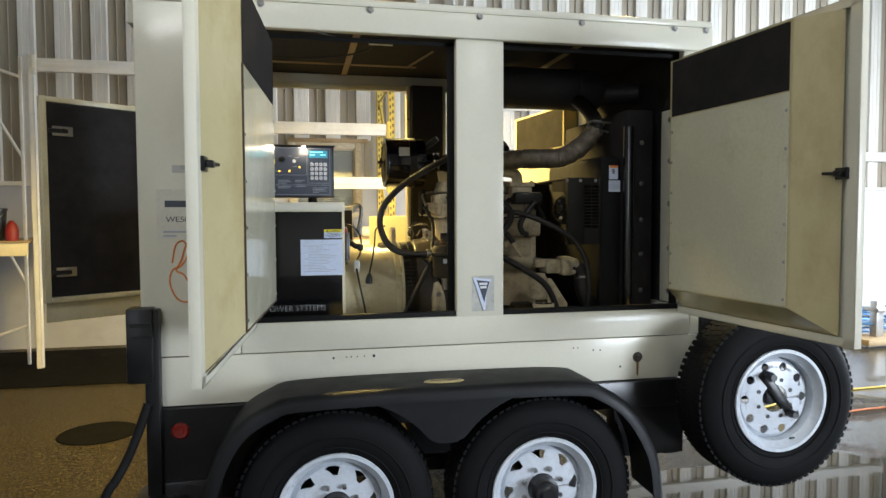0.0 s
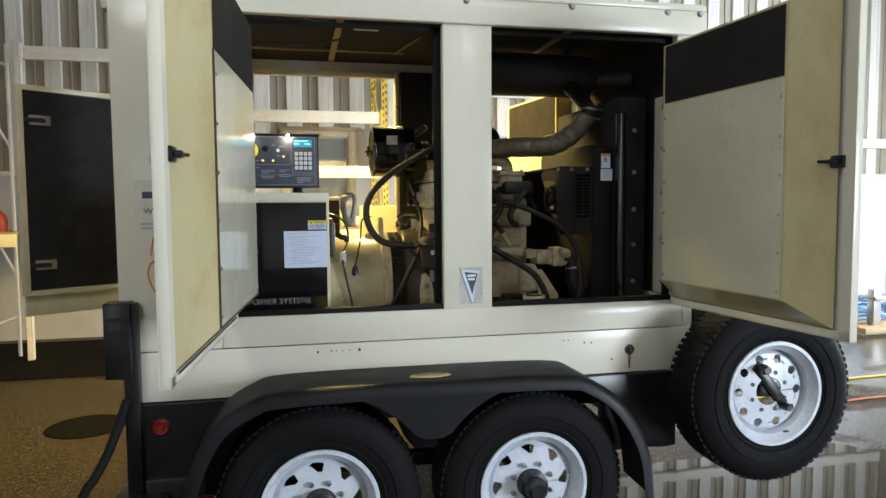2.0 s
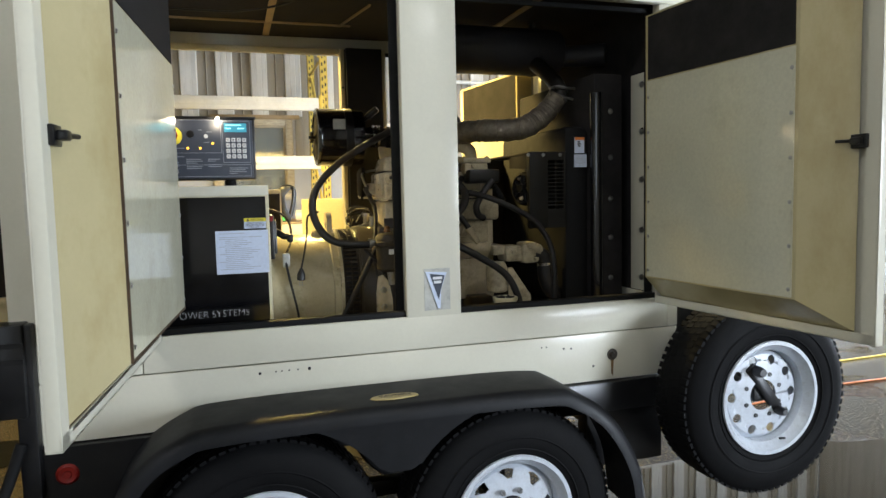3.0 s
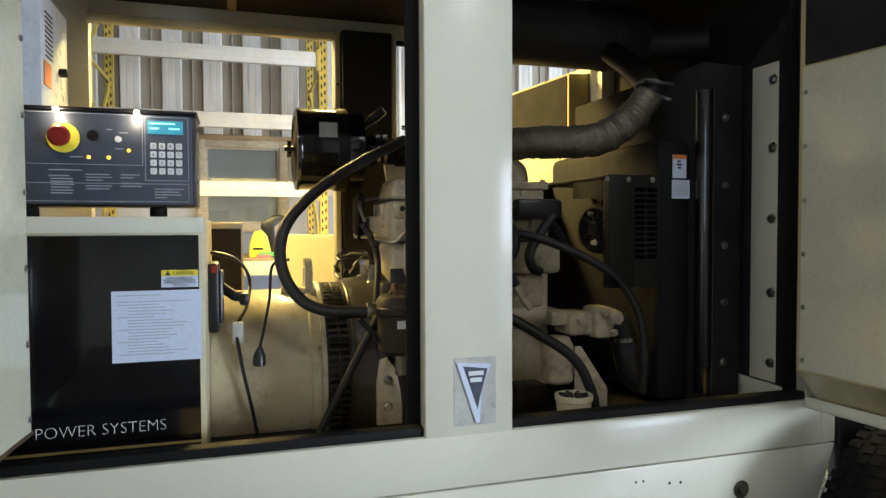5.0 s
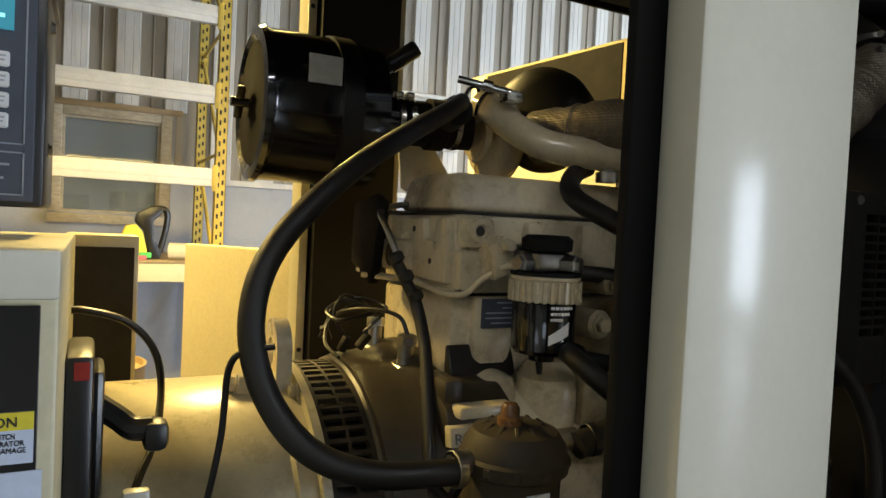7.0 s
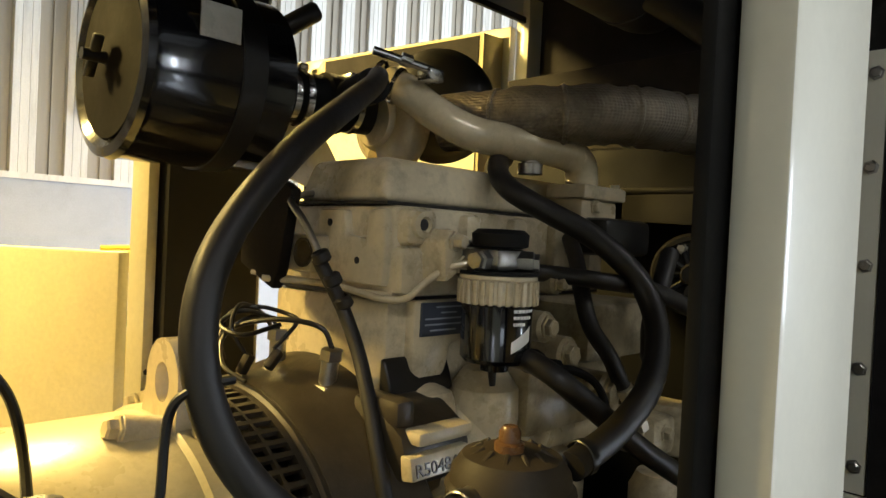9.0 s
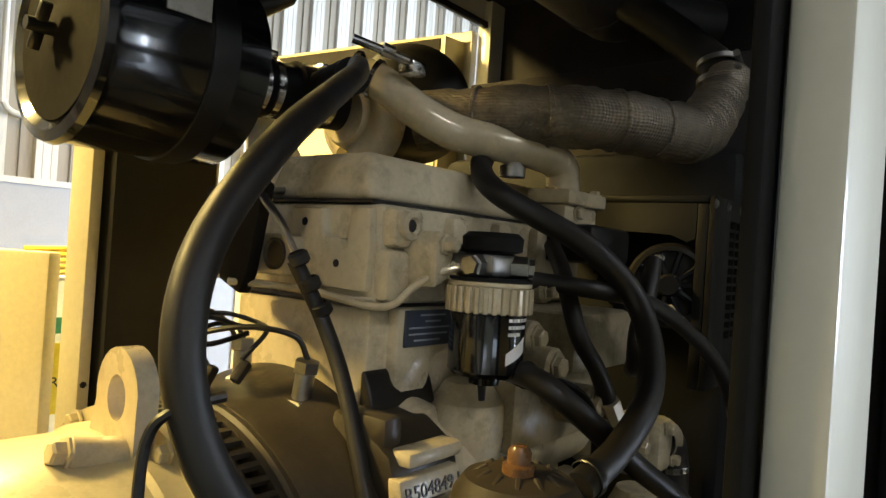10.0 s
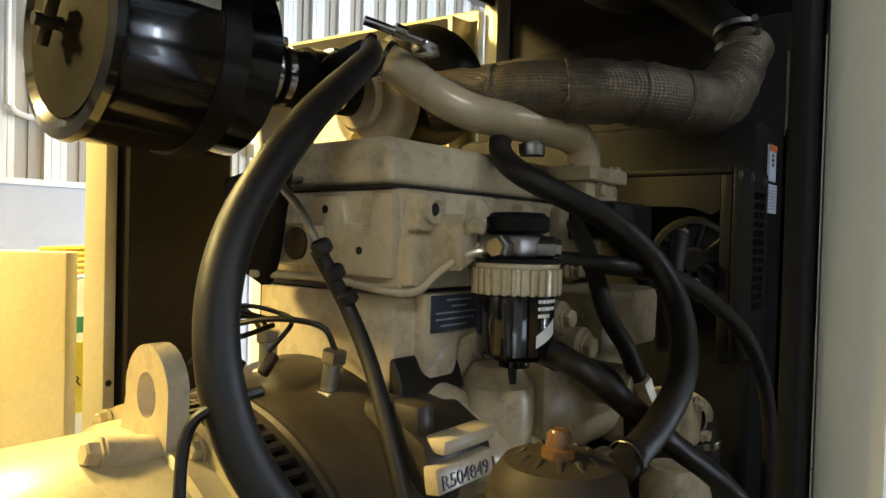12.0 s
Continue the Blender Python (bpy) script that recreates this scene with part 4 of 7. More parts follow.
tube(bm, [(CBX1 + 0.03, 3.07, 1.425), (CBX1 + 0.05, 3.060, 1.412), (CBX1 + 0.065, 3.05, 1.402), (CBX1 + 0.085, 3.045, 1.402)], 0.013, 10, 5)
box(bm, CBX1 + 0.074, CBX1 + 0.100, 3.03, 3.060, 1.378, 1.412, 0.009)
part("lever", bm, M_BLACK, brk, "black breaker lever")
part("breaker_mark", box(B(), CBX1 + 0.008, CBX1 + 0.022, 3.008, 3.01, 1.466, 1.484), M_RED, brk)
# cable leads that hang beside the cabinet
lead = thing("power_lead", (0.36, 3.02, 1.03), "black appliance lead hanging with its plug", "cable")
bm = B()
tube(bm, [(0.432, 2.985, 1.497), (0.402, 2.99, 1.492), (0.387, 3.0, 1.471), (0.382, 3.0, 1.401), (0.369, 3.0, 1.328), (0.357, 3.0, 1.275)], 0.0038, 8, 6)
part("cord", bm, M_BLACK, lead)
bm = B()
lathe(bm, (0.357, 3.0, 1.275), (-0.06, 0, -1), [(0.006, 0), (0.010, 0.008), (0.016, 0.022), (0.017, 0.045), (0.013, 0.048), (0, 0.048)], 12)
part("plug", bm, M_BLACK, lead, "black moulded plug")
bm = B()
for s in (-0.006, 0.006):
    box(bm, 0.353 + s, 0.355 + s, 2.996, 3.004, 1.205, 1.229)
part("prongs", bm, M_STEEL, lead)
lead2 = thing("power_lead", (0.33, 3.06, 1.03), "black lead looping from the cabinet behind the breaker", "cable")
bm = B()
tube(bm, [(0.232, 3.22, 1.508), (0.25, 3.215, 1.508), (0.295, 3.215, 1.494), (0.327, 3.21, 1.462), (0.338, 3.19, 1.418), (0.327, 3.12, 1.366), (0.302, 3.06, 1.317), (0.312, 3.02, 1.231), (0.335, 3.02, 1.12), (0.35, 3.05, 1.035)], 0.0048, 8, 6)
part("cord", bm, M_BLACK, lead2)
part("socket", box(B(), 0.290, 0.318, 3.042, 3.060, 1.278, 1.335, 0.005), M_GREYPLATE, lead2, "clear plastic sleeve")

KX0, KX1, KY, KZ0, KZ1 = -0.30, 0.206, 3.122, 1.633, 1.872
con = thing("generator_controller", (-0.05, 3.2, 1.60), "black generator controller with keypad, screen and red stop button", "control panel")
bm = B()
box(bm, KX0, KX1, KY + 0.003, KY + 0.16, KZ0, KZ1, 0.006)
part("housing", bm, M_BLACK, con)
part("front_plate", box(B(), KX0 + 0.006, KX1 - 0.010, KY - 0.001, KY + 0.004, KZ0 + 0.006, KZ1 - 0.003, 0.002), M_PANELGREY, con, "dark printed front plate")
part("hood", box(B(), KX0 - 0.004, KX1 + 0.004, KY - 0.012, KY + 0.165, KZ1, KZ1 + 0.008, 0.003), M_BLACK, con)
for x in (-0.20, 0.105):
    part("rubber_post", rod(B(), (x, KY + 0.07, 1.600), (x, KY + 0.07, KZ0), 0.022, bevel=0.003), M_SEAL, con)
u = 0.001142


def kx(px):
    return -0.142 + px * u


def kz(py):
    return 1.882 - (py - 158) * 0.001265


def frame_lines(x0, x1, z0, z1, w=0.0016):
    bm = B()
    y0, y1 = KY - 0.0022, KY - 0.001
    box(bm, x0, x1, y0, y1, z0, z0 + w)
    box(bm, x0, x1, y0, y1, z1 - w, z1)
    box(bm, x0, x0 + w, y0, y1, z0, z1)
    box(bm, x1 - w, x1, y0, y1, z0, z1)
    return bm


M_LINE = paint("pale_panel_line", (0.30, 0.33, 0.38), 0.5, scale=20, bump=0)
for a in ((kx(-75), kx(192), kz(272), kz(170)), (kx(196), kx(288), kz(302), kz(172)), (kx(-75), kx(288), kz(345), kz(308))):
    part("border_line", frame_lines(*a), M_LINE, con, smooth=0)
scr = part("screen", box(B(), kx(202), kx(277), KY - 0.004, KY - 0.001, kz(207), kz(180)), M_SCREEN, con, "lit blue-green text display")
part("screen_text", bars(B(), kx(207), KY - 0.004, kz(184), [(0, 0.060), (0.0, 0.0), (0, 0.022), ], 0.004, 0.0065), M_SCREENTEXT, scr, smooth=0)
part("screen_text", bars(B(), kx(247), KY - 0.004, kz(184) - 0.013, [(0, 0.026)], 0.004, 0.0065), M_SCREENTEXT, scr, smooth=0)
for r in range(4):
    for c in range(4):
        x, z = kx(207 + c * 18), kz(225 + r * 17)
        key = part("key", box(B(), x, x + 0.0155, KY - 0.0045, KY - 0.001, z - 0.0165, z, 0.002, seg=1), M_KEY, con, smooth=0)
        if c < 3 and r < 3:
            lettering("key_digit", "789456123"[r * 3 + c], 0.011, pose(x + 0.0045, KY - 0.0047, z - 0.0125, 90), M_DARKINK, key)
        else:
            part("key_print", bars(B(), x + 0.003, KY - 0.0045, z - 0.004, [(0, 0.009), (0.001, 0.007)], 0.002, 0.0045, 0.0004), M_INK, key, smooth=0)
bm = B()
lathe(bm, (kx(33), KY - 0.001, kz(220)), (0, -1, 0), [(0.037, 0), (0.037, 0.003), (0, 0.003)], 32)
stop = part("stop_plate", bm, M_YELLOW, con, "yellow disc")
part("stop_button", lathe(B(), (kx(30), KY - 0.004, kz(219)), (0, -1, 0), [(0.014, 0), (0.014, 0.016), (0.024, 0.018), (0.026, 0.028), (0.020, 0.036), (0, 0.038)], 28), M_RED, stop, "red mushroom stop button")
bm = B()
lathe(bm, (kx(142), KY - 0.001, kz(220)), (0, -1, 0), [(0.008, 0), (0.008, 0.004), (0, 0.004)], 16)
part("mode_switch", bm, M_KEY, con)
part("buzzer", lathe(B(), (kx(92), KY - 0.001, kz(214)), (0, -1, 0), [(0.014, 0), (0.014, 0.004), (0.008, 0.005), (0, 0.005)], 20), M_BLACK, con)
for px, py in ((163, 242), (122, 257), (82, 257)):
    part("indicator_lamp", lathe(B(), (kx(px), KY - 0.001, kz(py)), (0, -1, 0), [(0.0045, 0), (0.0045, 0.002), (0.002, 0.004), (0, 0.004)], 12), M_LED, con, "lit amber lamp")
bm = B()
for x0, z0, rows in ((kx(3), kz(282), [(0, 0.075), (0, 0), (0, 0.045), (0.004, 0.05), (0.004, 0.05), (0.004, 0.052), (0.004, 0.046), (0.004, 0.05), (0.004, 0.048)]),
                     (kx(75), kz(290), [(0, 0.055), (0, 0.06), (0, 0.04), (0, 0.0), (0, 0.06), (0, 0.055)]), (kx(145), kz(290), [(0, 0.045), (0, 0.03), (0, 0), (0, 0.05), (0, 0.05)]),
                     (kx(215), kz(318), [(0, 0.07), (0, 0.06), (0, 0.065), (0, 0.03)]), (kx(118), kz(200), [(0, 0.014), (0.03, 0.02)]), (kx(45), kz(256), [(0, 0.03)]), (kx(135), kz(238), [(0, 0.02)])):
    part("panel_print", bars(B(), x0, KY - 0.001, z0, rows, 0.0026, 0.0072, 0.0006), M_LINE, con, smooth=0)
for x in (kx(22), kx(182)):
    bm = B()
    lathe(bm, (x, KY - 0.012, KZ1 + 0.004), (0, -0.5, -1), [(0, 0), (0.006, 0.002), (0.007, 0.010), (0, 0.016)], 12)
    part("panel_bulb", bm, M_BULB, con, "small lit panel bulb")
    d = bpy.data.lights.new("panel_bulb", "POINT")
    d.energy, d.color, d.shadow_soft_size = 0.35, (1.0, 0.80, 0.52), 0.006
    new("panel_bulb_light", d).location = (x, KY - 0.030, KZ1 - 0.012)
for z in (1.70, 1.84):
    part("side_screw", hexbolt(B(), (KX1, KY + 0.05, z), (1, 0, 0), 0.006, 0.005), M_STEEL, con)
# battery charger box on the far side of the left jamb
chg = thing("battery_charger", (-0.30, 3.55, 1.90), "pale blue-grey battery charger box on the enclosure wall", "charger")
part("case", box(B(), -0.48, -0.215, 3.40, 3.72, 1.895, 2.26, 0.006), M_RIM, chg)
for k in range(10):
    part("vent_slot", box(B(), -0.214, -0.212, 3.44, 3.52, 2.20 - k * 0.014, 2.205 - k * 0.014), M_BLACK, chg)
part("warning_label", box(B(), -0.2148, -0.2128, 3.42, 3.50, 1.99, 2.06), M_ORANGE, chg)
part("knob", rod(B(), (-0.214, 3.60, 2.06), (-0.190, 3.60, 2.06), 0.014, bevel=0.003), M_BLACK, chg)
part("bracket", box(B(), -0.53, -0.46, 3.45, 3.70, 1.90, 2.25), M_INSIDE, chg)

# ---------------------------------------------------------------- alternator
AY, AZ = 3.285, 1.155
alt = thing("alternator", (0.4, AY, 1.03), "cream cylindrical alternator with a slotted black fan band", "alternator")
bm = B()
lathe(bm, (0.235, AY, AZ), (1, 0, 0), [(0, 0), (0.235, 0), (0.240, 0.01), (0.240, 0.255), (0.246, 0.26), (0.246, 0.285), (0, 0.285)], 72)
part("casing", bm, M_ALT, alt, "cream rolled-steel casing")
bm = B()
lathe(bm, (0.520, AY, AZ), (1, 0, 0), [(0.22, 0.0), (0.262, 0), (0.262, 0.012), (0.24, 0.013), (0.22, 0.013)], 72)
part("end_ring", bm, M_ALT, alt)
part("end_ring", lathe(B(), (0.602, AY, AZ), (1, 0, 0), [(0.22, 0), (0.2585, 0), (0.262, 0.004), (0.262, 0.010), (0.22, 0.011)], 72), M_ENGINE_DARK, alt)
bm = B()
for k in range(84):
    m = Matrix.Translation((0, AY, AZ)) @ Matrix.Rotation(2 * math.pi * k / 84, 4, "X")
    box(bm, 0.534, 0.602, -0.0034, 0.0034, 0.250, 0.2572, 0, m)
for x, w in ((0.5335, 0.006), (0.566, 0.004), (0.594, 0.008)):
    lathe(bm, (x, AY, AZ), (1, 0, 0), [(0.250, 0), (0.2576, 0), (0.2576, w), (0.250, w), (0.250, 0)], 84)
part("fan_grille", bm, M_DUSTY, alt, "slotted brown fan guard", smooth=0)
# black band behind the slots, put in for the cavity's shade
part("fan_shadow", lathe(B(), (0.53, AY, AZ), (1, 0, 0), [(0.228, 0), (0.228, 0.075)], 48), M_BLACK, alt, "black band for the shade in the fan cavity")
for k in range(8):
    t = radians(20 + k * 45)
    part("casing_bolt", hexbolt(B(), (0.518, AY + math.cos(t) * 0.252, AZ + math.sin(t) * 0.252), (-1, 0, 0), 0.009, 0.012), M_ALT, alt)
# lifting eye plate
bm = B()
cy, cz = 3.254, 1.440
eye_poly = [(cy + math.cos(radians(-10 + k * 15)) * 0.042, cz + math.sin(radians(-10 + k * 15)) * 0.048) for k in range(13)]
eye_poly += [(3.300 - 0.085, 1.385), (3.18, 1.345), (3.12, 1.300), (3.06, 1.22), (3.12, 1.20), (3.38, 1.27), (3.345, 1.34), (3.315, 1.37)]
hole = [(cy + math.cos(radians(-10 - k * 18)) * 0.0185, cz - 0.002 + math.sin(radians(-10 - k * 18)) * 0.023) for k in range(21)]
prism(bm, eye_poly + [eye_poly[0]] + hole, "x", 0.492, 0.514)
lift = part("lifting_eye", bm, M_ENGINE, alt, "cream cast lifting eye", smooth=50)
bm = B()
rod(bm, (0.440, 3.236, 1.397), (0.492, 3.236, 1.387), 0.0165, bevel=0.001)
hexbolt(bm, (0.441, 3.236, 1.397), (-1, 0, 0.18), 0.011, 0.016)
part("eye_bolt", bm, M_ENGINE, lift)
part("spacer_clip", box(B(), 0.436, 0.492, 3.222, 3.246, 1.366, 1.373, 0.002), M_ENGINE_DARK, lift)
bm = B()
box(bm, 0.26, 0.56, 3.10, 3.47, 1.03, 1.075, 0.004)
part("alternator_foot", bm, M_ENGINE_DARK, alt)

# ---------------------------------------------------------------- diesel engine
EN = (0.95, 3.28, 1.03)
eng = thing("diesel_engine", EN, "cream painted four-cylinder diesel engine, oily and dusty", "engine")


def e(name, bm, mat=M_ENGINE, label="", parent=None, smooth=35):
    return part(name, bm, mat, parent or eng, label, smooth)


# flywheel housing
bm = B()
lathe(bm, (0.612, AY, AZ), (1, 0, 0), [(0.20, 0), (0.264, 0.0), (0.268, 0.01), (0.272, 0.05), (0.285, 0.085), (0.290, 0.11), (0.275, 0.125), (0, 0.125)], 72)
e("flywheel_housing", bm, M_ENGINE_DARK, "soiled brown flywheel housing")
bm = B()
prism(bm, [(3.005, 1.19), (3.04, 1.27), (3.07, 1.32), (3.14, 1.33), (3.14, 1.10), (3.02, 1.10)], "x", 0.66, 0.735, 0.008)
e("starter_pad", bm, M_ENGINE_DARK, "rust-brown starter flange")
# block
bm = B()
box(bm, 0.737, 1.24, 3.155, 3.42, 1.08, 1.532, 0.012)
blk = e("block", bm, M_ENGINE, "cream cast cylinder block")
bm = B()
prism(bm, [(3.155, 1.40), (3.120, 1.385), (3.085, 1.36), (3.075, 1.33), (3.085, 1.30), (3.12, 1.27), (3.155, 1.26)], "x", 0.775, 1.20, 0.012)
for k in range(4):
    e("cylinder_bulge", lathe(B(), (0.80 + k * 0.105, 3.155, 1.40), (0, -0.25, -1), [(0.02, -0.02), (0.048, 0), (0.050, 0.05), (0.030, 0.075), (0, 0.08)], 16), M_ENGINE, "", blk)
e("camshaft_cover", bm, M_ENGINE, "bulged casting along the block")
bm = B()
prism(bm, [(0.770, 1.532), (0.885, 1.532), (0.885, 1.478), (0.842, 1.470), (0.835, 1.440), (0.815, 1.405), (0.795, 1.405), (0.770, 1.440)], "y", 3.138, 3.158, 0.005)
e("plate_pad", bm, M_ENGINE, "raised cream pad on the block")
plate = e("rating_plate", box(B(), 0.780, 0.870, 3.1345, 3.1385, 1.484, 1.529, 0.001), M_PANELGREY, "dark blue rating plate")
part("print", bars(B(), 0.786, 3.1345, 1.524, [(0.02, 0.05), (0.03, 0.03), (0, 0.08), (0, 0.075), (0.01, 0.05)], 0.0022, 0.0078), M_LINE, plate, smooth=0)
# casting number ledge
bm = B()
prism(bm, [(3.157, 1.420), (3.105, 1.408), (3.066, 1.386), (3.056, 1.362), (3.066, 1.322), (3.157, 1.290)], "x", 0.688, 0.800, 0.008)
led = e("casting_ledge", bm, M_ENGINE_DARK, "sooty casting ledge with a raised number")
e("ledge_bar", box(B(), 0.700, 0.792, 3.046, 3.078, 1.374, 1.392, 0.006), M_ENGINE, "pale ledge bar", led)
bm = B()
prism(bm, [(3.064, 1.366), (3.046, 1.366), (3.040, 1.340), (3.060, 1.336)], "x", 0.686, 0.786, 0.003)
e("number_pad", bm, M_ENGINE, "pale number pad", led)
lettering("casting_number", "R504849 J", 0.021, pose(0.691, 3.0405, 1.344, 77), M_ENGINE_DARK, led, 0.090, 0.0012)
bm = B()
prism(bm, [(3.157, 1.458), (3.150, 1.456), (3.140, 1.436), (3.132, 1.412), (3.157, 1.398)], "x", 0.730, 0.845, 0.004)
e("sooty_boss", bm, M_SOOT, "soot-blackened casting boss", smooth=60)
bm = B()
box(bm, 0.690, 0.722, 3.075, 3.150, 1.386, 1.424, 0.010)
e("mount_lug", bm, M_ENGINE_DARK, "grey steel mounting lug")
bm = B()
lathe(bm, (0.895, 3.12, 1.30), (0, 0, 1), [(0.02, 0), (0.045, 0.02), (0.052, 0.06), (0.050, 0.11), (0.030, 0.135), (0, 0.138)], 20)
lathe(bm, (0.985, 3.115, 1.30), (0, 0, 1), [(0.02, 0), (0.040, 0.02), (0.046, 0.06), (0.042, 0.12), (0.024, 0.14), (0, 0.142)], 20)
e("tappet_bulge", bm, M_ENGINE, "rounded cream casting bulges")
# cylinder head
bm = B()
box(bm, 0.732, 1.235, 3.142, 3.41, 1.536, 1.655, 0.008)
hd = e("cylinder_head", bm, M_ENGINE, "cream cylinder head")
for bx in [(0.737, 0.790, 3.122, 3.16, 1.604, 1.652), (0.733, 0.780, 3.126, 3.16, 1.540, 1.603), (0.86, 1.22, 3.130, 3.16, 1.538, 1.575)] + [(0.85 + k * 0.105, 0.885 + k * 0.105, 3.125, 3.16, 1.560, 1.650) for k in range(4)]:
    e("head_boss", box(B(), *bx, 0.010), M_ENGINE, "", hd)
# stepped plate cast on the end of the head
bm = B()
prism(bm, [(3.290, 1.648), (3.232, 1.648), (3.226, 1.614), (3.186, 1.610), (3.180, 1.648), (3.150, 1.650), (3.146, 1.604), (3.150, 1.550), (3.290, 1.552)], "x", 0.720, 0.736, 0.004)
e("end_plate", bm, M_ENGINE, "stepped cream casting on the head's end", hd)
bm = B()
lathe(bm, (0.760, 3.124, 1.631), (0, -1, 0), [(0.019, -0.004), (0.017, 0.008), (0.0105, 0.010), (0.0075, 0.006), (0.0075, 0.0)], 24)
e("bolt_boss", bm, M_ENGINE, "", hd)
bm = B()
box(bm, 0.690, 0.735, 3.262, 3.330, 1.560, 1.612, 0.008)
e("water_outlet", bm, M_ENGINE, "", hd)
e("core_plug", lathe(B(), (0.689, 3.276, 1.587), (-1, 0, 0), [(0.020, 0), (0.020, 0.004), (0.016, 0.001), (0, 0.001)], 20), M_ENGINE_DARK, "", hd)
for pt, ax, rr_ in (((0.760, 3.118, 1.631), (0, -1, 0), 0.0075), ((0.7195, 3.200, 1.581), (-1, 0, 0), 0.0048), ((0.7195, 3.262, 1.630), (-1, 0, 0), 0.0052)):
    e("bolt_hole", lathe(B(), Vector(pt) - Vector(ax) * 0.0006, ax, [(rr_, 0), (rr_, 0.001), (rr_ * 0.6, 0.0012), (0, 0.0012)], 16), M_BLACK, "", hd)
e("gasket", box(B(), 0.735, 1.23, 3.148, 3.405, 1.5315, 1.5365), M_BLACK)
# valve cover: tapered box with rounded edges
bm = B()
frustum(bm, [(0.737, 3.165, 1.660), (1.195, 3.165, 1.660), (1.195, 3.375, 1.660), (0.737, 3.375, 1.660)], [(0.752, 3.187, 1.722), (1.185, 3.187, 1.722), (1.185, 3.355, 1.722), (0.752, 3.355, 1.722)])
bmesh.ops.recalc_face_normals(bm, faces=bm.faces)
bmesh.ops.bevel(bm, geom=list(bm.edges), offset=0.014, segments=4, profile=0.5, affect="EDGES")
vc = e("valve_cover", bm, M_ENGINE, "cream rounded valve cover", smooth=60)
e("cover_flange", box(B(), 0.730, 1.203, 3.156, 3.384, 1.6552, 1.6600, 0.001), M_SOOT, "black oil-stained cover gasket", vc)
# sensors on the housing
for (x, y, z, lean) in ((0.690, 3.204, 1.466, -0.10), (0.686, 3.325, 1.476, 0.08)):
    bm = B()
    ax = Vector((0.06, lean, 1)).normalized()
    o = Vector((x, y, z)) - ax * 0.060
    lathe(bm, o, ax, [(0.020, -0.03), (0.020, 0.010), (0.017, 0.013), (0, 0.013)], 6)
    lathe(bm, o, ax, [(0.0115, 0.010), (0.0115, 0.046), (0, 0.046)], 18)
    lathe(bm, o, ax, [(0.0115, 0.044), (0.0155, 0.046), (0.0155, 0.059), (0.012, 0.061), (0, 0.061)], 6)
    e("speed_sensor", bm, M_STEEL, "steel speed sensor")
bm = B()
tube(bm, [(0.690, 3.204, 1.466), (0.680, 3.215, 1.492), (0.655, 3.25, 1.500), (0.63, 3.29, 1.495), (0.61, 3.33, 1.478), (0.60, 3.36, 1.44)], 0.0035, 8, 6)
tube(bm, [(0.686, 3.325, 1.476), (0.675, 3.33, 1.492), (0.64, 3.33, 1.494), (0.605, 3.33, 1.47), (0.59, 3.30, 1.44), (0.60, 3.26, 1.424)], 0.003, 8, 6)
tube(bm, [(0.665, 3.30, 1.495), (0.63, 3.325, 1.505), (0.60, 3.33, 1.488), (0.61, 3.29, 1.478), (0.66, 3.28, 1.49)], 0.0032, 8, 6)
tube(bm, [(0.600, 3.335, 1.462), (0.622, 3.345, 1.500), (0.660, 3.335, 1.508), (0.690, 3.300, 1.498), (0.672, 3.262, 1.492), (0.640, 3.262, 1.462)], 0.003, 8, 6)
tube(bm, [(0.622, 3.300, 1.450), (0.606, 3.310, 1.484), (0.630, 3.335, 1.512), (0.668, 3.345, 1.500), (0.70, 3.36, 1.47)], 0.003, 8, 6)
e("sensor_wiring", bm, M_BLACK, "tangled sensor leads")
for x, y, z, a in ((0.622, 3.30, 1.438, 15), (0.602, 3.335, 1.450, -20), (0.640, 3.262, 1.448, 35)):
    e("connector", box(B(), -0.007, 0.007, -0.006, 0.006, -0.014, 0.014, 0.003, pose(x, y, z, 20, a, a)), M_DUSTY, "dusty lead connector")
# braided vent line down the front of the block corner
bm = B()
tube(bm, [(0.750, 3.342, 1.673), (0.700, 3.310, 1.665), (0.665, 3.275, 1.654), (0.662, 3.237, 1.626), (0.674, 3.215, 1.582)], 0.0052, 10, 6)
e("vent_pipe", bm, M_STEEL, "bare steel vent pipe")
bm = B()
tube(bm, [(0.667, 3.212, 1.582), (0.683, 3.201, 1.547), (0.696, 3.190, 1.514), (0.695, 3.155, 1.463), (0.683, 3.113, 1.402), (0.666, 3.055, 1.299), (0.670, 3.024, 1.199), (0.677, 3.016, 1.099)], 0.0095, 12, 6)
e("vent_hose", bm, M_HOSE, "grey-brown rubber vent hose")
for k in range(3):
    p = Vector((0.664, 3.201, 1.585)).lerp(Vector((0.694, 3.190, 1.528)), k / 2)
    e("hose_ridge", lathe(B(), p, (0.5, -0.15, -1), [(0.009, -0.008), (0.0120, -0.005), (0.0120, 0.005), (0.009, 0.008)], 12), M_HOSE)
# fuel lines
bm = B()
tube(bm, [(0.657, 3.325, 1.549), (0.713, 3.258, 1.546), (0.720, 3.193, 1.540), (0.724, 3.150, 1.535), (0.743, 3.125, 1.538), (0.763, 3.109, 1.562), (0.783, 3.085, 1.581), (0.808, 3.063, 1.587)], 0.0048, 10, 6)
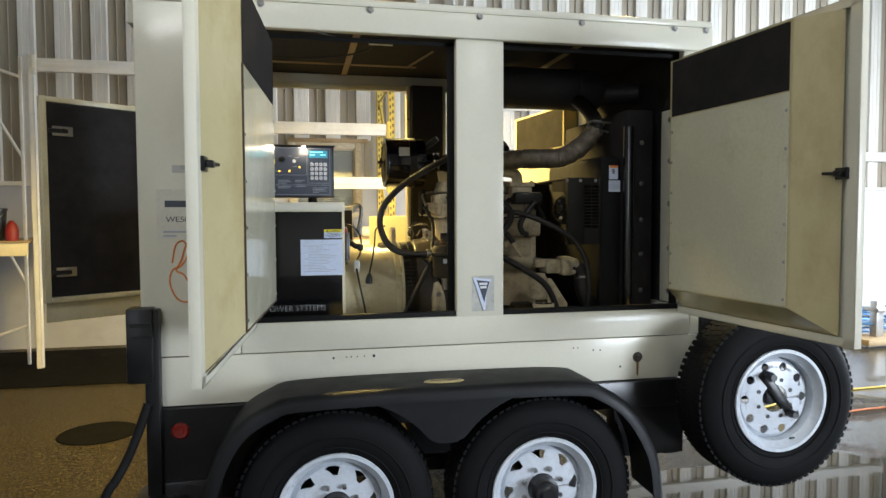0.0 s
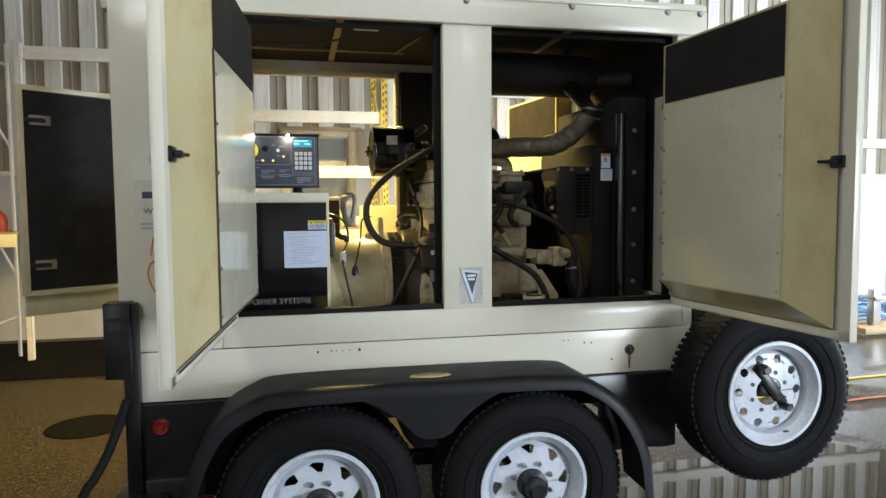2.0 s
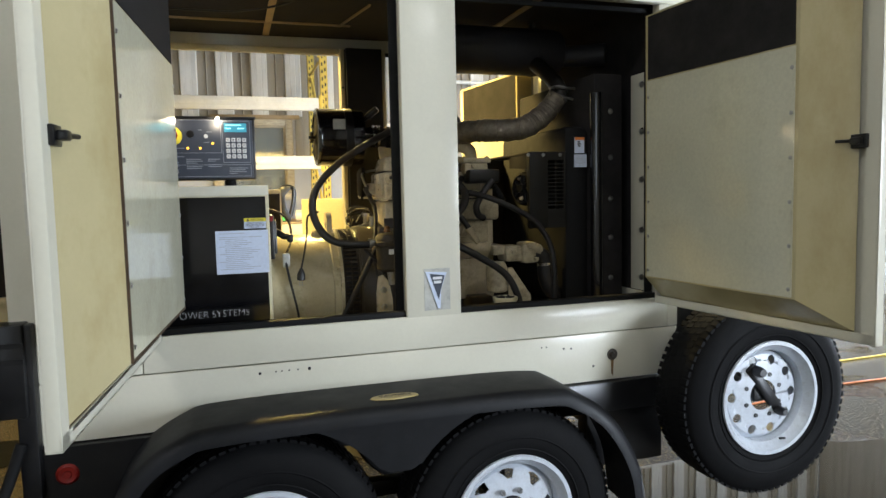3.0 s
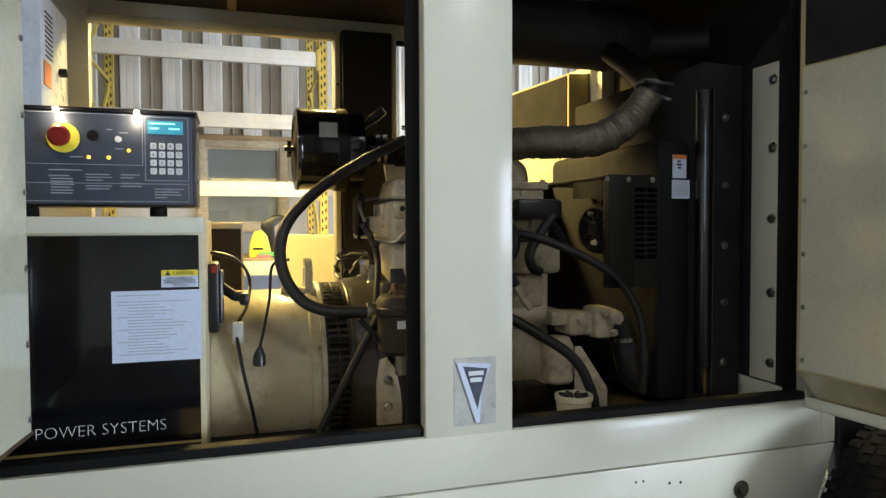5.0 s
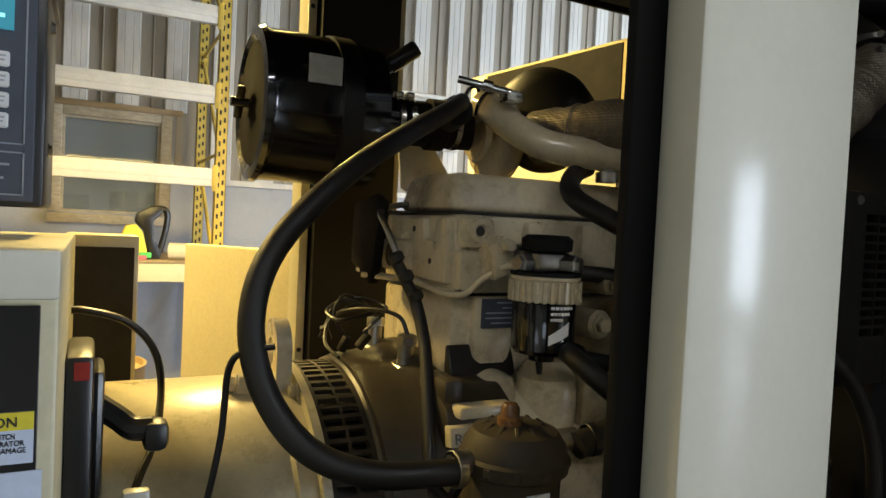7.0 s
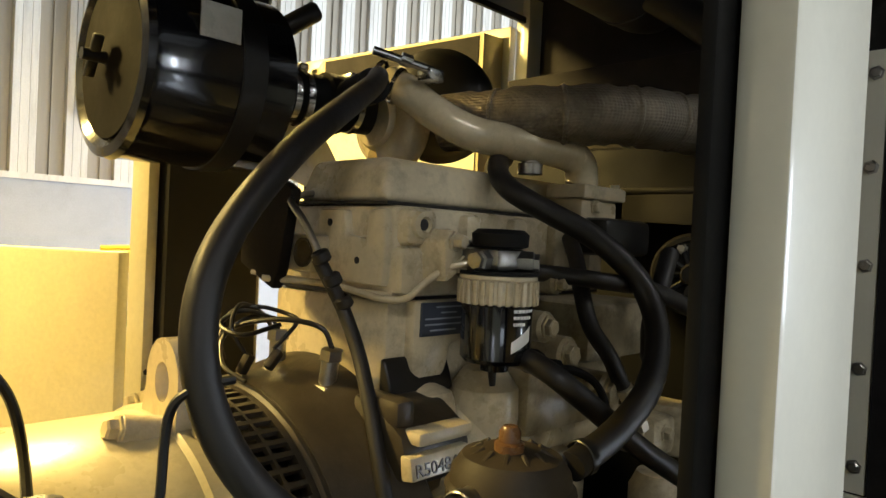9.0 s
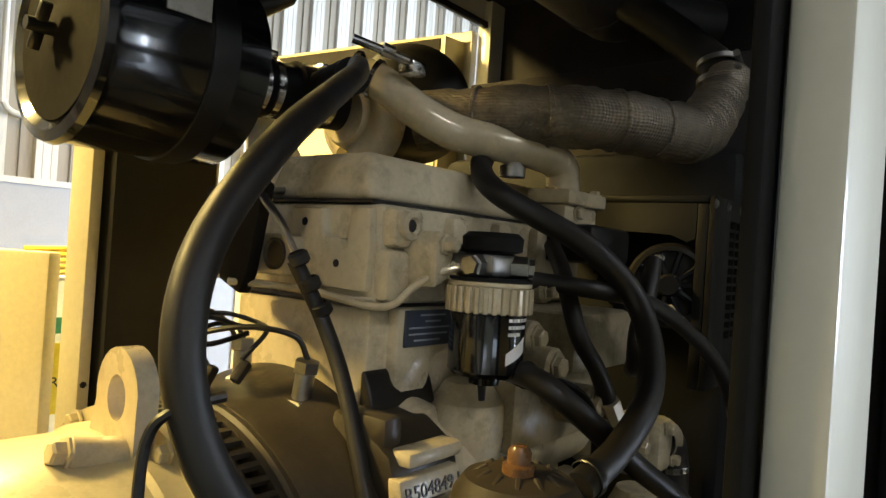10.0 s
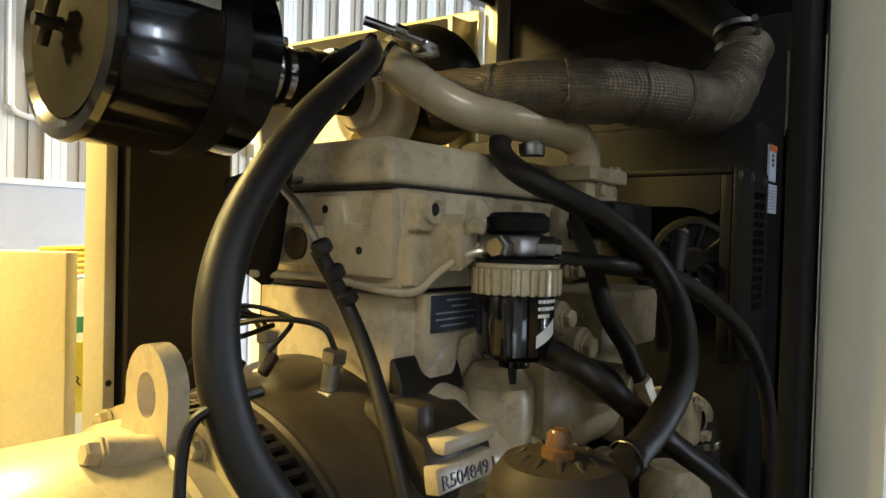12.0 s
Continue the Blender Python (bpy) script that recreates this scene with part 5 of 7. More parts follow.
tube(bm, [(0.66, 3.36, 1.555), (0.716, 3.28, 1.545), (0.722, 3.21, 1.541), (0.728, 3.158, 1.541), (0.76, 3.14, 1.54)], 0.0036, 8, 6)
e("fuel_line", bm, M_PIPE, "bent steel fuel pipe")
# fuel filter
FX, FYY = 0.833, 3.052
ff = e("fuel_filter", lathe(B(), (FX, FYY, 1.462), (0, 0, 1), [(0, -0.012), (0.018, -0.012), (0.020, 0), (0.040, 0.0), (0.0455, 0.006), (0.0455, 0.078), (0.043, 0.082), (0, 0.082)], 40), M_GLOSSBLACK, "gloss black spin-on fuel filter")
e("drain_valve", rod(B(), (FX - 0.004, FYY, 1.452), (FX - 0.002, FYY, 1.430), 0.006, 0.004), M_BLACK, "", ff)
bm = B()
lathe(bm, (FX, FYY, 1.536), (0, 0, 1), [(0.044, 0), (0.0485, 0.002), (0.0485, 0.030), (0.050, 0.032), (0.050, 0.036), (0.040, 0.037), (0, 0.037)], 48)
for k in range(30):
    t = 2 * math.pi * k / 30
    e("ring_rib", box(B(), -0.003, 0.003, -0.0525, -0.046, 1.536, 1.566, 0.001, Matrix.Translation((FX, FYY, 0)) @ Matrix.Rotation(t, 4, "Z"), 1), M_PIPE, "", ff)
e("lock_ring", bm, M_PIPE, "ribbed pale plastic lock ring", ff)
e("ring_seal", lathe(B(), (FX, FYY, 1.573), (0, 0, 1), [(0, 0), (0.051, 0), (0.051, 0.004), (0, 0.004)], 40), M_SEAL, "", ff)
bm = B()
box(bm, FX - 0.032, FX + 0.032, FYY - 0.024, FYY + 0.05, 1.577, 1.606, 0.008)
for sx, sy in ((0.02, -0.03), (-0.035, -0.004)):
    lathe(bm, (FX + sx * 0.6, FYY + sy * 0.4, 1.590), (sx, sy, 0), [(0.014, 0), (0.014, 0.026), (0.011, 0.028), (0.011, 0.034), (0, 0.034)], 6)
box(bm, FX - 0.045, FX + 0.03, FYY + 0.04, 3.145, 1.585, 1.615, 0.008)
e("filter_head", bm, M_STEEL, "cast filter head", ff)
e("filter_cap", lathe(B(), (FX, FYY, 1.606), (0, 0, 1), [(0.028, 0), (0.036, 0.003), (0.037, 0.018), (0.030, 0.024), (0, 0.025)], 32), M_SEAL, "black rubber priming cap", ff)
bm = B()
prism(bm, [(0.770, 1.560), (0.800, 1.575), (0.802, 1.620), (0.775, 1.628), (0.765, 1.61)], "y", 3.085, 3.145, 0.004)
hexbolt(bm, (0.783, 3.085, 1.612), (0, -1, 0), 0.009, 0.018)
hexbolt(bm, (0.800, 3.085, 1.582), (0, -1, 0), 0.009, 0.012)
e("filter_bracket", bm, M_ENGINE, "", ff)
# curved print panel on the can: plain bars
bm = B()
for z, w in ((1.536, 0.020), (1.528, 0.024), (1.520, 0.020), (1.512, 0.012)):
    for k in range(6):
        t0 = radians(-114 + k * w * 330)
        t1 = radians(-114 + (k + 0.85) * w * 330)
        q = [(FX + math.cos(t) * 0.0459, FYY + math.sin(t) * 0.0459, zz) for t, zz in ((t0, z), (t1, z), (t1, z + 0.004), (t0, z + 0.004))]
        bm.faces.new([bm.verts.new(p) for p in q])
part("print", bm, M_WHITE, ff, "white print", smooth=0)
bm = B()
for k in range(8):
    t0, t1 = radians(-116 + k * 5), radians(-116 + (k + 1) * 5)
    z0, z1 = 1.478 + k * 0.0018, 1.492 + k * 0.0024
    q = [(FX + math.cos(t) * 0.0459, FYY + math.sin(t) * 0.0459, zz) for t, zz in ((t0, z0), (t1, z0 + 0.0018), (t1, z1 + 0.0024), (t0, z1))]
    bm.faces.new([bm.verts.new(p) for p in q])
part("badge", bm, M_WHITE, ff, "white badge shape", smooth=0)
# water separator bowl with an amber sight
SX, SY = 0.700, 2.915
sep = e("separator", lathe(B(), (SX, SY, 1.255), (0, 0, 1), [(0, 0), (0.045, 0), (0.054, 0.01), (0.056, 0.10), (0.064, 0.104), (0.066, 0.118), (0.062, 0.122), (0.060, 0.134), (0.050, 0.148), (0.026, 0.156), (0, 0.157)], 48), M_DUSTY, "dusty brown filter canister with a ribbed cap")
for k in range(12):
    m = Matrix.Translation((SX, SY, 0)) @ Matrix.Rotation(2 * math.pi * k / 12, 4, "Z")
    part("cap_rib", box(B(), -0.013, 0.013, -0.0025, 0.0025, -0.004, 0.002, 0.001, m @ Matrix.Translation((0.0405, 0, 1.4045)) @ Matrix.Rotation(radians(31), 4, "Y"), 1), M_DUSTY, sep)
    part("collar_lug", box(B(), 0.060, 0.0668, -0.005, 0.005, 1.361, 1.373, 0.002, m, 1), M_DUSTY, sep)
bm = B()
lathe(bm, (SX - 0.012, SY - 0.006, 1.408), (0, 0, 1), [(0.015, 0), (0.015, 0.010), (0.011, 0.012), (0.011, 0.022), (0.0075, 0.027), (0, 0.028)], 16)
part("sight_bulb", bm, paint("amber_plastic", (0.15, 0.075, 0.03), 0.25, scale=40, bump=0), sep, "amber sight bulb")
part("label", box(B(), SX - 0.018, SX + 0.012, SY - 0.0572, SY - 0.055, 1.325, 1.345), M_KEY, sep)
for p, q, r in (((SX - 0.05, SY, 1.372), (SX - 0.085, SY - 0.003, 1.368), 0.014), ((SX + 0.05, SY, 1.382), (SX + 0.085, SY - 0.006, 1.384), 0.014), ((SX, SY, 1.255), (SX + 0.005, SY, 1.20), 0.016)):
    part("port", rod(B(), p, q, r), M_STEEL, sep)
bm = B()
box(bm, SX - 0.02, SX + 0.02, SY + 0.05, 3.16, 1.265, 1.295, 0.004)
part("mount_arm", bm, M_ENGINE_DARK, sep)
bm = B()
tube(bm, [(SX + 0.005, SY, 1.20), (SX + 0.015, SY, 1.14), (SX + 0.02, SY + 0.01, 1.06)], 0.011, 10, 6)
e("drain_hose", bm, M_HOSE)
# breather hoses
bm = B()
tube(bm, [(0.801, 3.271, 1.847), (0.751, 3.22, 1.819), (0.657, 3.146, 1.77), (0.533, 3.073, 1.693), (0.441, 3.028, 1.606), (0.41, 3.004, 1.529), (0.42, 2.981, 1.453), (0.461, 2.949, 1.393), (0.526, 2.917, 1.369), (0.619, 2.904, 1.365)], 0.0150, 18, 8)
e("breather_hose", bm, M_HOSE, "thick black rubber hose in a wide loop")
bm = B()
tube(bm, [(1.029, 3.214, 1.752), (0.983, 3.186, 1.738), (0.945, 3.152, 1.712), (0.933, 3.114, 1.687), (0.957, 3.064, 1.658), (0.986, 3.022, 1.633), (1.010, 2.985, 1.601), (1.034, 2.956, 1.560), (1.015, 2.923, 1.506), (0.945, 2.894, 1.448), (0.864, 2.891, 1.404), (0.774, 2.892, 1.381)], 0.0165, 18, 8)
e("breather_hose", bm, M_HOSE, "thick black rubber hose in a wide loop")
bm = B()
lathe(bm, (0.612, 2.905, 1.368), (1, 0.05, 0), [(0.0195, 0), (0.021, 0.001), (0.021, 0.011), (0.0195, 0.012)], 20)
e("hose_clamp", bm, M_STEEL)
bm = B()
lathe(bm, (0.790, 2.893, 1.386), (1, -0.1, 0.1), [(0.0185, 0), (0.020, 0.001), (0.020, 0.011), (0.0185, 0.012)], 20)
e("hose_clamp", bm, M_BLACK)
# air cleaner
CY, CZ, CX0 = 3.445, 1.829, 0.484
ac = thing("air_cleaner", (0.6, CY, 1.71), "gloss black cylindrical air cleaner with a wing nut", "air filter")
bm = B()
lathe(bm, (CX0, CY, CZ), (1, 0, 0), [(0.104, 0.008), (0.116, 0.000), (0.129, 0.003), (0.132, 0.012), (0.129, 0.020), (0.129, 0.150), (0.131, 0.155), (0.129, 0.16), (0.127, 0.210), (0.110, 0.215), (0.055, 0.218), (0.048, 0.225), (0.048, 0.26), (0, 0.26)], 64)
part("can", bm, M_GLOSSBLACK, ac, "gloss black can")
part("end_cap", lathe(B(), (CX0 + 0.006, CY, CZ), (-1, 0, 0), [(0.104, 0), (0.104, 0.001), (0.03, 0.002), (0.022, 0.006), (0, 0.006)], 48), M_TANCAP, ac, "dusty grey-brown end cap")
bm = B()
rod(bm, (CX0, CY, CZ), (CX0 - 0.030, CY, CZ), 0.008)
for s in (-1, 1):
    box(bm, -0.022, -0.008, -0.004, 0.004, 0.002 * s, 0.030 * s, 0.003, Matrix.Translation((CX0, CY, CZ)) @ Matrix.Rotation(radians(35), 4, "X"))
part("wing_nut", bm, M_BLACK, ac, "black wing nut")
part("part_label", box(B(), 0.55, 0.605, CY - 0.1285, CY - 0.1255, CZ + 0.025, CZ + 0.070), M_GREYPLATE, ac, "silver part label")
bm = B()
lathe(bm, (0.70, CY - 0.03, CZ + 0.075), (0.75, -0.45, 0.6), [(0.012, 0), (0.012, 0.03), (0.0155, 0.032), (0.0155, 0.085), (0.012, 0.09), (0, 0.09)], 14)
part("restriction_gauge", bm, M_BLACK, ac, "black restriction indicator")
part("mount_band", lathe(B(), (0.61, CY, CZ), (1, 0, 0), [(0.1295, 0), (0.133, 0), (0.133, 0.035), (0.1295, 0.035)], 48), M_BLACK, ac)
part("mount_arm", box(B(), 0.612, 0.645, CY + 0.12, BY - 0.03, CZ - 0.03, CZ + 0.03, 0.003), M_BLACK, ac)
part("mount_foot", box(B(), 0.612, 0.72, BY - 0.05, BY - 0.03, CZ - 0.03, CZ + 0.03, 0.003), M_BLACK, ac)
# intake elbow with clamps
bm = B()
tube(bm, [(0.745, CY, CZ), (0.80, CY - 0.01, CZ), (0.86, CY - 0.02, CZ), (0.90, CY - 0.03, CZ)], 0.043, 24, 6)
lathe(bm, (0.83, CY - 0.015, CZ), (1, -0.1, 0), [(0.043, -0.02), (0.049, -0.015), (0.049, 0.015), (0.043, 0.02)], 24)
rod(bm, (0.80, 3.28, 1.835), (0.84, 3.39, 1.838), 0.026)
e("intake_elbow", bm, M_SEAL, "black rubber intake elbow")
for x in (0.757, 0.778, 0.865):
    bm = B()
    lathe(bm, (x, CY - (x - 0.745) * 0.2, CZ), (1, -0.1, 0), [(0.0435, -0.006), (0.0455, -0.005), (0.0455, 0.005), (0.0435, 0.006)], 28)
    box(bm, x - 0.008, x + 0.008, CY - 0.012 - (x - 0.745) * 0.2, CY + 0.012, CZ + 0.043, CZ + 0.056, 0.003)
    e("worm_clamp", bm, M_CHROME, "bright worm-drive clamp")
# turbocharger
bm = B()
tc = Vector((0.955, 3.42, 1.815))
# scroll
P = []
for k in range(17):
    t = radians(-60 + k * 20)
    P.append(tc + Vector((0.0, math.cos(t) * 0.060, math.sin(t) * 0.060)))
tube(bm, P, 0.03, 14, 2, True, lambda s: 0.020 + 0.016 * s)
lathe(bm, tc - Vector((0.03, 0, 0)), (1, 0, 0), [(0, -0.01), (0.045, -0.01), (0.052, 0.0), (0.058, 0.03), (0.062, 0.07), (0, 0.07)], 28)
e("turbo_compressor", bm, M_PIPE, "cream metal compressor scroll")
bm = B()
lathe(bm, (1.060, 3.405, 1.868), (-0.80, -0.58, 0.12), [(0, 0.052), (0.040, 0.050), (0.078, 0.040), (0.100, 0.018), (0.106, -0.006), (0.106, -0.045), (0, -0.050)], 44)
sh = e("heat_shield", bm, M_INSIDE, "round matt black turbine heat shield", smooth=50)
e("shield_bolt", hexbolt(B(), (0.985, 3.325, 1.812), (-0.8, -0.58, 0.1), 0.009, 0.010), M_STEEL, "", sh)
# charge pipe to the intake flange
bm = B()
tube(bm, [(0.881, 3.337, 1.862), (0.886, 3.305, 1.847), (0.905, 3.258, 1.811), (0.942, 3.213, 1.782), (0.995, 3.175, 1.772), (1.050, 3.149, 1.768), (1.096, 3.132, 1.761), (1.118, 3.125, 1.747), (1.125, 3.124, 1.719), (1.123, 3.127, 1.709)], 0.027, 24, 6)
cp = e("charge_pipe", bm, M_PIPE, "smooth cream charge-air pipe with an elbow")
bm = B()
for p in ((0.868, 3.305, 1.850), (0.852, 3.332, 1.862)):
    lathe(bm, p, (0.5, -0.75, -0.35), [(0.0275, -0.004), (0.030, -0.003), (0.030, 0.003), (0.0275, 0.004)], 28)
rod(bm, (0.800, 3.285, 1.888), (0.880, 3.240, 1.868), 0.0065)
rod(bm, (0.835, 3.262, 1.880), (0.850, 3.254, 1.876), 0.010)
box(bm, 0.868, 0.900, 3.232, 3.262, 1.852, 1.872, 0.004)
e("v_band_clamp", bm, M_CHROME, "bright T-bolt clamp", cp)
bm = B()
box(bm, 1.075, 1.205, 3.085, 3.160, 1.690, 1.712, 0.004)
box(bm, 1.085, 1.195, 3.095, 3.155, 1.640, 1.690, 0.008)
hexbolt(bm, (1.19, 3.10, 1.712), (0, 0, 1), 0.008, 0.008)
hexbolt(bm, (1.123, 3.095, 1.678), (0, -1, 0), 0.010, 0.010)
e("intake_flange", bm, M_ENGINE, "cream intake flange block")
e("coolant_cap", lathe(B(), (1.03, 3.16, 1.724), (0, 0, 1), [(0.020, 0), (0.020, 0.016), (0.014, 0.018), (0.014, 0.024), (0, 0.024)], 16), M_STEEL)
bm = B()
rod(bm, (0.895, 3.035, 1.452), (0.93, 3.02, 1.446), 0.013, seg=12)
tube(bm, [(0.925, 3.02, 1.447), (0.955, 3.01, 1.443), (0.985, 2.995, 1.425), (1.0, 2.985, 1.39), (1.0, 2.98, 1.33)], 0.006, 8, 6)
e("sensor_plug", bm, M_SEAL, "black rubber sensor plug")
e("plug_body", rod(B(), (0.870, 3.043, 1.458), (0.897, 3.034, 1.452), 0.009, 0.012, 6), M_STEEL)
# injection pump side: hoses, fittings, oil filter
bm = B()
tube(bm, [(1.077, 3.110, 1.625), (1.039, 3.070, 1.590), (0.996, 3.032, 1.551), (0.992, 3.011, 1.501), (1.032, 3.001, 1.455), (1.069, 2.996, 1.402)], 0.0125, 12, 6)
e("braided_hose", bm, M_HOSE, "braided grey fuel hose")
bm = B()
rod(bm, (1.060, 2.992, 1.41), (1.080, 2.985, 1.375), 0.015, 0.012, 6)
rod(bm, (1.078, 2.986, 1.38), (1.10, 2.98, 1.345), 0.017, 0.011, 6)
e("hose_fitting", bm, M_PIPE)
bm = B()
tube(bm, [(0.893, 3.077, 1.575), (0.943, 3.053, 1.573), (0.989, 2.997, 1.567), (1.083, 2.966, 1.554), (1.195, 2.942, 1.514), (1.328, 2.921, 1.438), (1.401, 2.909, 1.330), (1.420, 2.907, 1.199), (1.420, 2.916, 1.098)], 0.0125, 12, 6)
e("coolant_hose", bm, M_HOSE, "black coolant hose")
bm = B()
tube(bm, [(0.879, 3.084, 1.459), (0.849, 3.021, 1.469), (0.839, 2.973, 1.461), (0.865, 2.938, 1.430), (0.949, 2.904, 1.364), (1.064, 2.886, 1.297), (1.180, 2.881, 1.219), (1.232, 2.878, 1.129), (1.248, 2.880, 1.064)], 0.0145, 12, 6)
e("lower_hose", bm, M_HOSE, "black ribbed lower hose")
e("elbow_fitting", lathe(B(), (0.868, 3.025, 1.463), (-0.45, -0.85, 0.1), [(0, -0.01), (0.013, -0.01), (0.016, 0.0), (0.016, 0.022), (0.013, 0.03)], 10), M_SEAL, "black rubber elbow")
bm = B()
for k, (x, y, z, r) in enumerate(((0.93, 3.06, 1.50, 0.022), (0.97, 3.05, 1.46, 0.026), (1.00, 3.04, 1.42, 0.020), (1.05, 3.03, 1.40, 0.030), (0.95, 3.06, 1.56, 0.016))):
    rod(bm, (x, y + 0.10, z), (x, y - 0.02, z), r, bevel=0.004)
    hexbolt(bm, (x, y - 0.02, z), (0, -1, 0), r * 0.55, 0.012)
box(bm, 0.92, 1.18, 3.06, 3.16, 1.34, 1.44, 0.012)
box(bm, 1.02, 1.22, 3.03, 3.16, 1.44, 1.53, 0.015)
e("injection_pump", bm, M_ENGINE_MID, "cream injection pump body with fittings")
SHIFT = (0.047, 0.085, -0.014)
bm = B()
box(bm, 1.20, 1.285, 2.945, 3.06, 1.265, 1.335, 0.014)
box(bm, 1.275, 1.345, 2.925, 3.02, 1.255, 1.350, 0.016)
box(bm, 1.15, 1.21, 2.965, 3.10, 1.295, 1.340, 0.010)
lathe(bm, (1.335, 2.95, 1.305), (1, -0.1, 0), [(0.036, -0.01), (0.036, 0.02), (0.030, 0.034), (0, 0.034)], 18)
hexbolt(bm, (1.235, 2.945, 1.31), (0, -1, 0), 0.011, 0.014)
hexbolt(bm, (1.300, 2.925, 1.335), (0, -1, 0), 0.010, 0.014)
hexbolt(bm, (1.335, 2.925, 1.275), (0, -1, 0), 0.010, 0.014)
bmesh.ops.translate(bm, verts=bm.verts, vec=SHIFT)
e("water_pump", bm, M_ENGINE_MID, "cream thermostat and pump casting")
bm = B()
tube(bm, [(1.335, 2.95, 1.305), (1.372, 2.948, 1.285), (1.388, 2.948, 1.24), (1.395, 2.948, 1.18), (1.43, 2.95, 1.12), (1.51, 2.97, 1.095), (1.60, 3.0, 1.09)], 0.036, 18, 6)
bmesh.ops.translate(bm, verts=bm.verts, vec=SHIFT)
e("radiator_hose", bm, M_HOSE, "large black radiator hose")
bm = B()
lathe(bm, (1.388, 2.948, 1.250), (0.1, 0, -1), [(0.0365, -0.007), (0.039, -0.006), (0.039, 0.006), (0.0365, 0.007)], 24)
bmesh.ops.translate(bm, verts=bm.verts, vec=SHIFT)
e("hose_band", bm, M_CHROME)
bm = B()
lathe(bm, (1.185, 2.99, 1.130), (0, 0, 1), [(0, 0), (0.040, 0), (0.047, 0.008), (0.047, 0.105), (0.042, 0.114), (0.035, 0.13), (0, 0.13)], 32)
e("oil_filter", bm, M_ENGINE_MID, "white spin-on oil filter")
# alternator with pulley fan and belt guard
AC = Vector((1.335, 3.018, 1.572))
AX = Vector((-1, -0.30, 0.02)).normalized()
bm = B()
lathe(bm, AC, AX, [(0, 0.030), (0.016, 0.030), (0.020, 0.022), (0.022, 0.006), (0.058, 0.006), (0.060, 0.020), (0.068, 0.018), (0.074, 0.004), (0.076, -0.02), (0.076, -0.07), (0, -0.07)], 40)
ca = e("charging_alternator", bm, M_INSIDE, "dusty black charging alternator with a slotted end frame")
_, uu, vv = basis(AX)
for k in range(10):
    t = 2 * math.pi * (k + 0.3) / 10
    w = uu * math.cos(t) + vv * math.sin(t)
    e("spoke", rod(B(), AC + AX * 0.013 + w * 0.020, AC + AX * 0.013 + w * 0.061, 0.0055, seg=6), M_FENDER, "", ca)
bm = B()
q = AC + AX * 0.026
box(bm, -0.015, 0.015, -0.011, 0.011, -0.0008, 0.0008, 0, Matrix.Translation(q) @ AX.to_track_quat("Z", "Y").to_matrix().to_4x4() @ Matrix.Rotation(radians(25), 4, "Z"))
e("tag", bm, M_PAPER, "white paper tag", ca)
e("terminal", hexbolt(B(), AC + AX * 0.018 + uu * 0.0 + Vector((0, 0.02, 0.045)), AX, 0.007, 0.010), M_STEEL, "", ca)
e("terminal", hexbolt(B(), AC + AX * 0.018 + Vector((0, -0.004, -0.042)), AX, 0.007, 0.012), M_PIPE, "", ca)
bm = B()
tube(bm, [(1.18, 3.10, 1.63), (1.22, 3.08, 1.58), (1.25, 3.06, 1.52)], 0.014, 10, 6)
for k in range(9):
    p = Vector((1.19, 3.095, 1.62)).lerp(Vector((1.25, 3.06, 1.52)), k / 8)
    lathe(bm, p, (0.5, -0.3, -0.8), [(0.013, -0.003), (0.0165, 0), (0.013, 0.003)], 12)
e("corrugated_sleeve", bm, M_SEAL, "ribbed black cable sleeve")
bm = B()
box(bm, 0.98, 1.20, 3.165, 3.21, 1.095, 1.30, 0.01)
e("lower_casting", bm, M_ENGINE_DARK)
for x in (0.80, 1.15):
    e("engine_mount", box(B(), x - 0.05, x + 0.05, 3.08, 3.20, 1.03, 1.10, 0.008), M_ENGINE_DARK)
bm = B()
prism(bm, [(0.655, 1.05), (0.745, 1.05), (0.745, 1.215), (0.70, 1.235), (0.665, 1.225), (0.655, 1.16)], "y", 2.985, 3.0, 0.003)
mp = e("mount_bracket", bm, M_ENGINE, "cream bracket plate with two bolts")
for z in (1.10, 1.17):
    e("bolt", hexbolt(B(), (0.685, 2.985, z), (0, -1, 0), 0.010, 0.010), M_STEEL, "", mp)

# ---------------------------------------------------------------- radiator end, exhaust and muffler
rad = thing("radiator_unit", (1.62, 3.2, 1.03), "matt black radiator with fan shroud and guard", "radiator")
bm = B()
box(bm, 1.62, 1.76, FY + 0.245, BY - 0.10, 1.03, 2.06, 0.006)
part("radiator_core", bm, M_FOAM, rad)
part("fan_shroud", box(B(), 1.50, 1.62, 2.96, BY - 0.12, 1.05, 1.84, 0.03), M_SEAL, rad)
bm = B()
lathe(bm, (1.64, FY + 0.26, 1.08), (0, 0, 1), [(0.0, 0), (0.028, 0), (0.028, 0.90), (0, 0.90)], 20)
part("side_tank", bm, M_GLOSSBLACK, rad, "rounded glossy black side tank")
GX0, GX1, GZ0, GZ1 = 1.325, 1.498, 1.40, 1.728
bm = B()
box(bm, GX0, 1.412, 2.944, 2.956, GZ0, GZ1, 0.002)
box(bm, 1.488, GX1, 2.944, 2.956, GZ0, GZ1, 0.002)
box(bm, 1.412, 1.488, 2.945, 2.955, 1.692, GZ1)
box(bm, 1.412, 1.488, 2.945, 2.955, GZ0, 1.482)
gd = part("fan_guard", bm, M_INSIDE, rad, "black sheet fan guard with a square-holed grille")
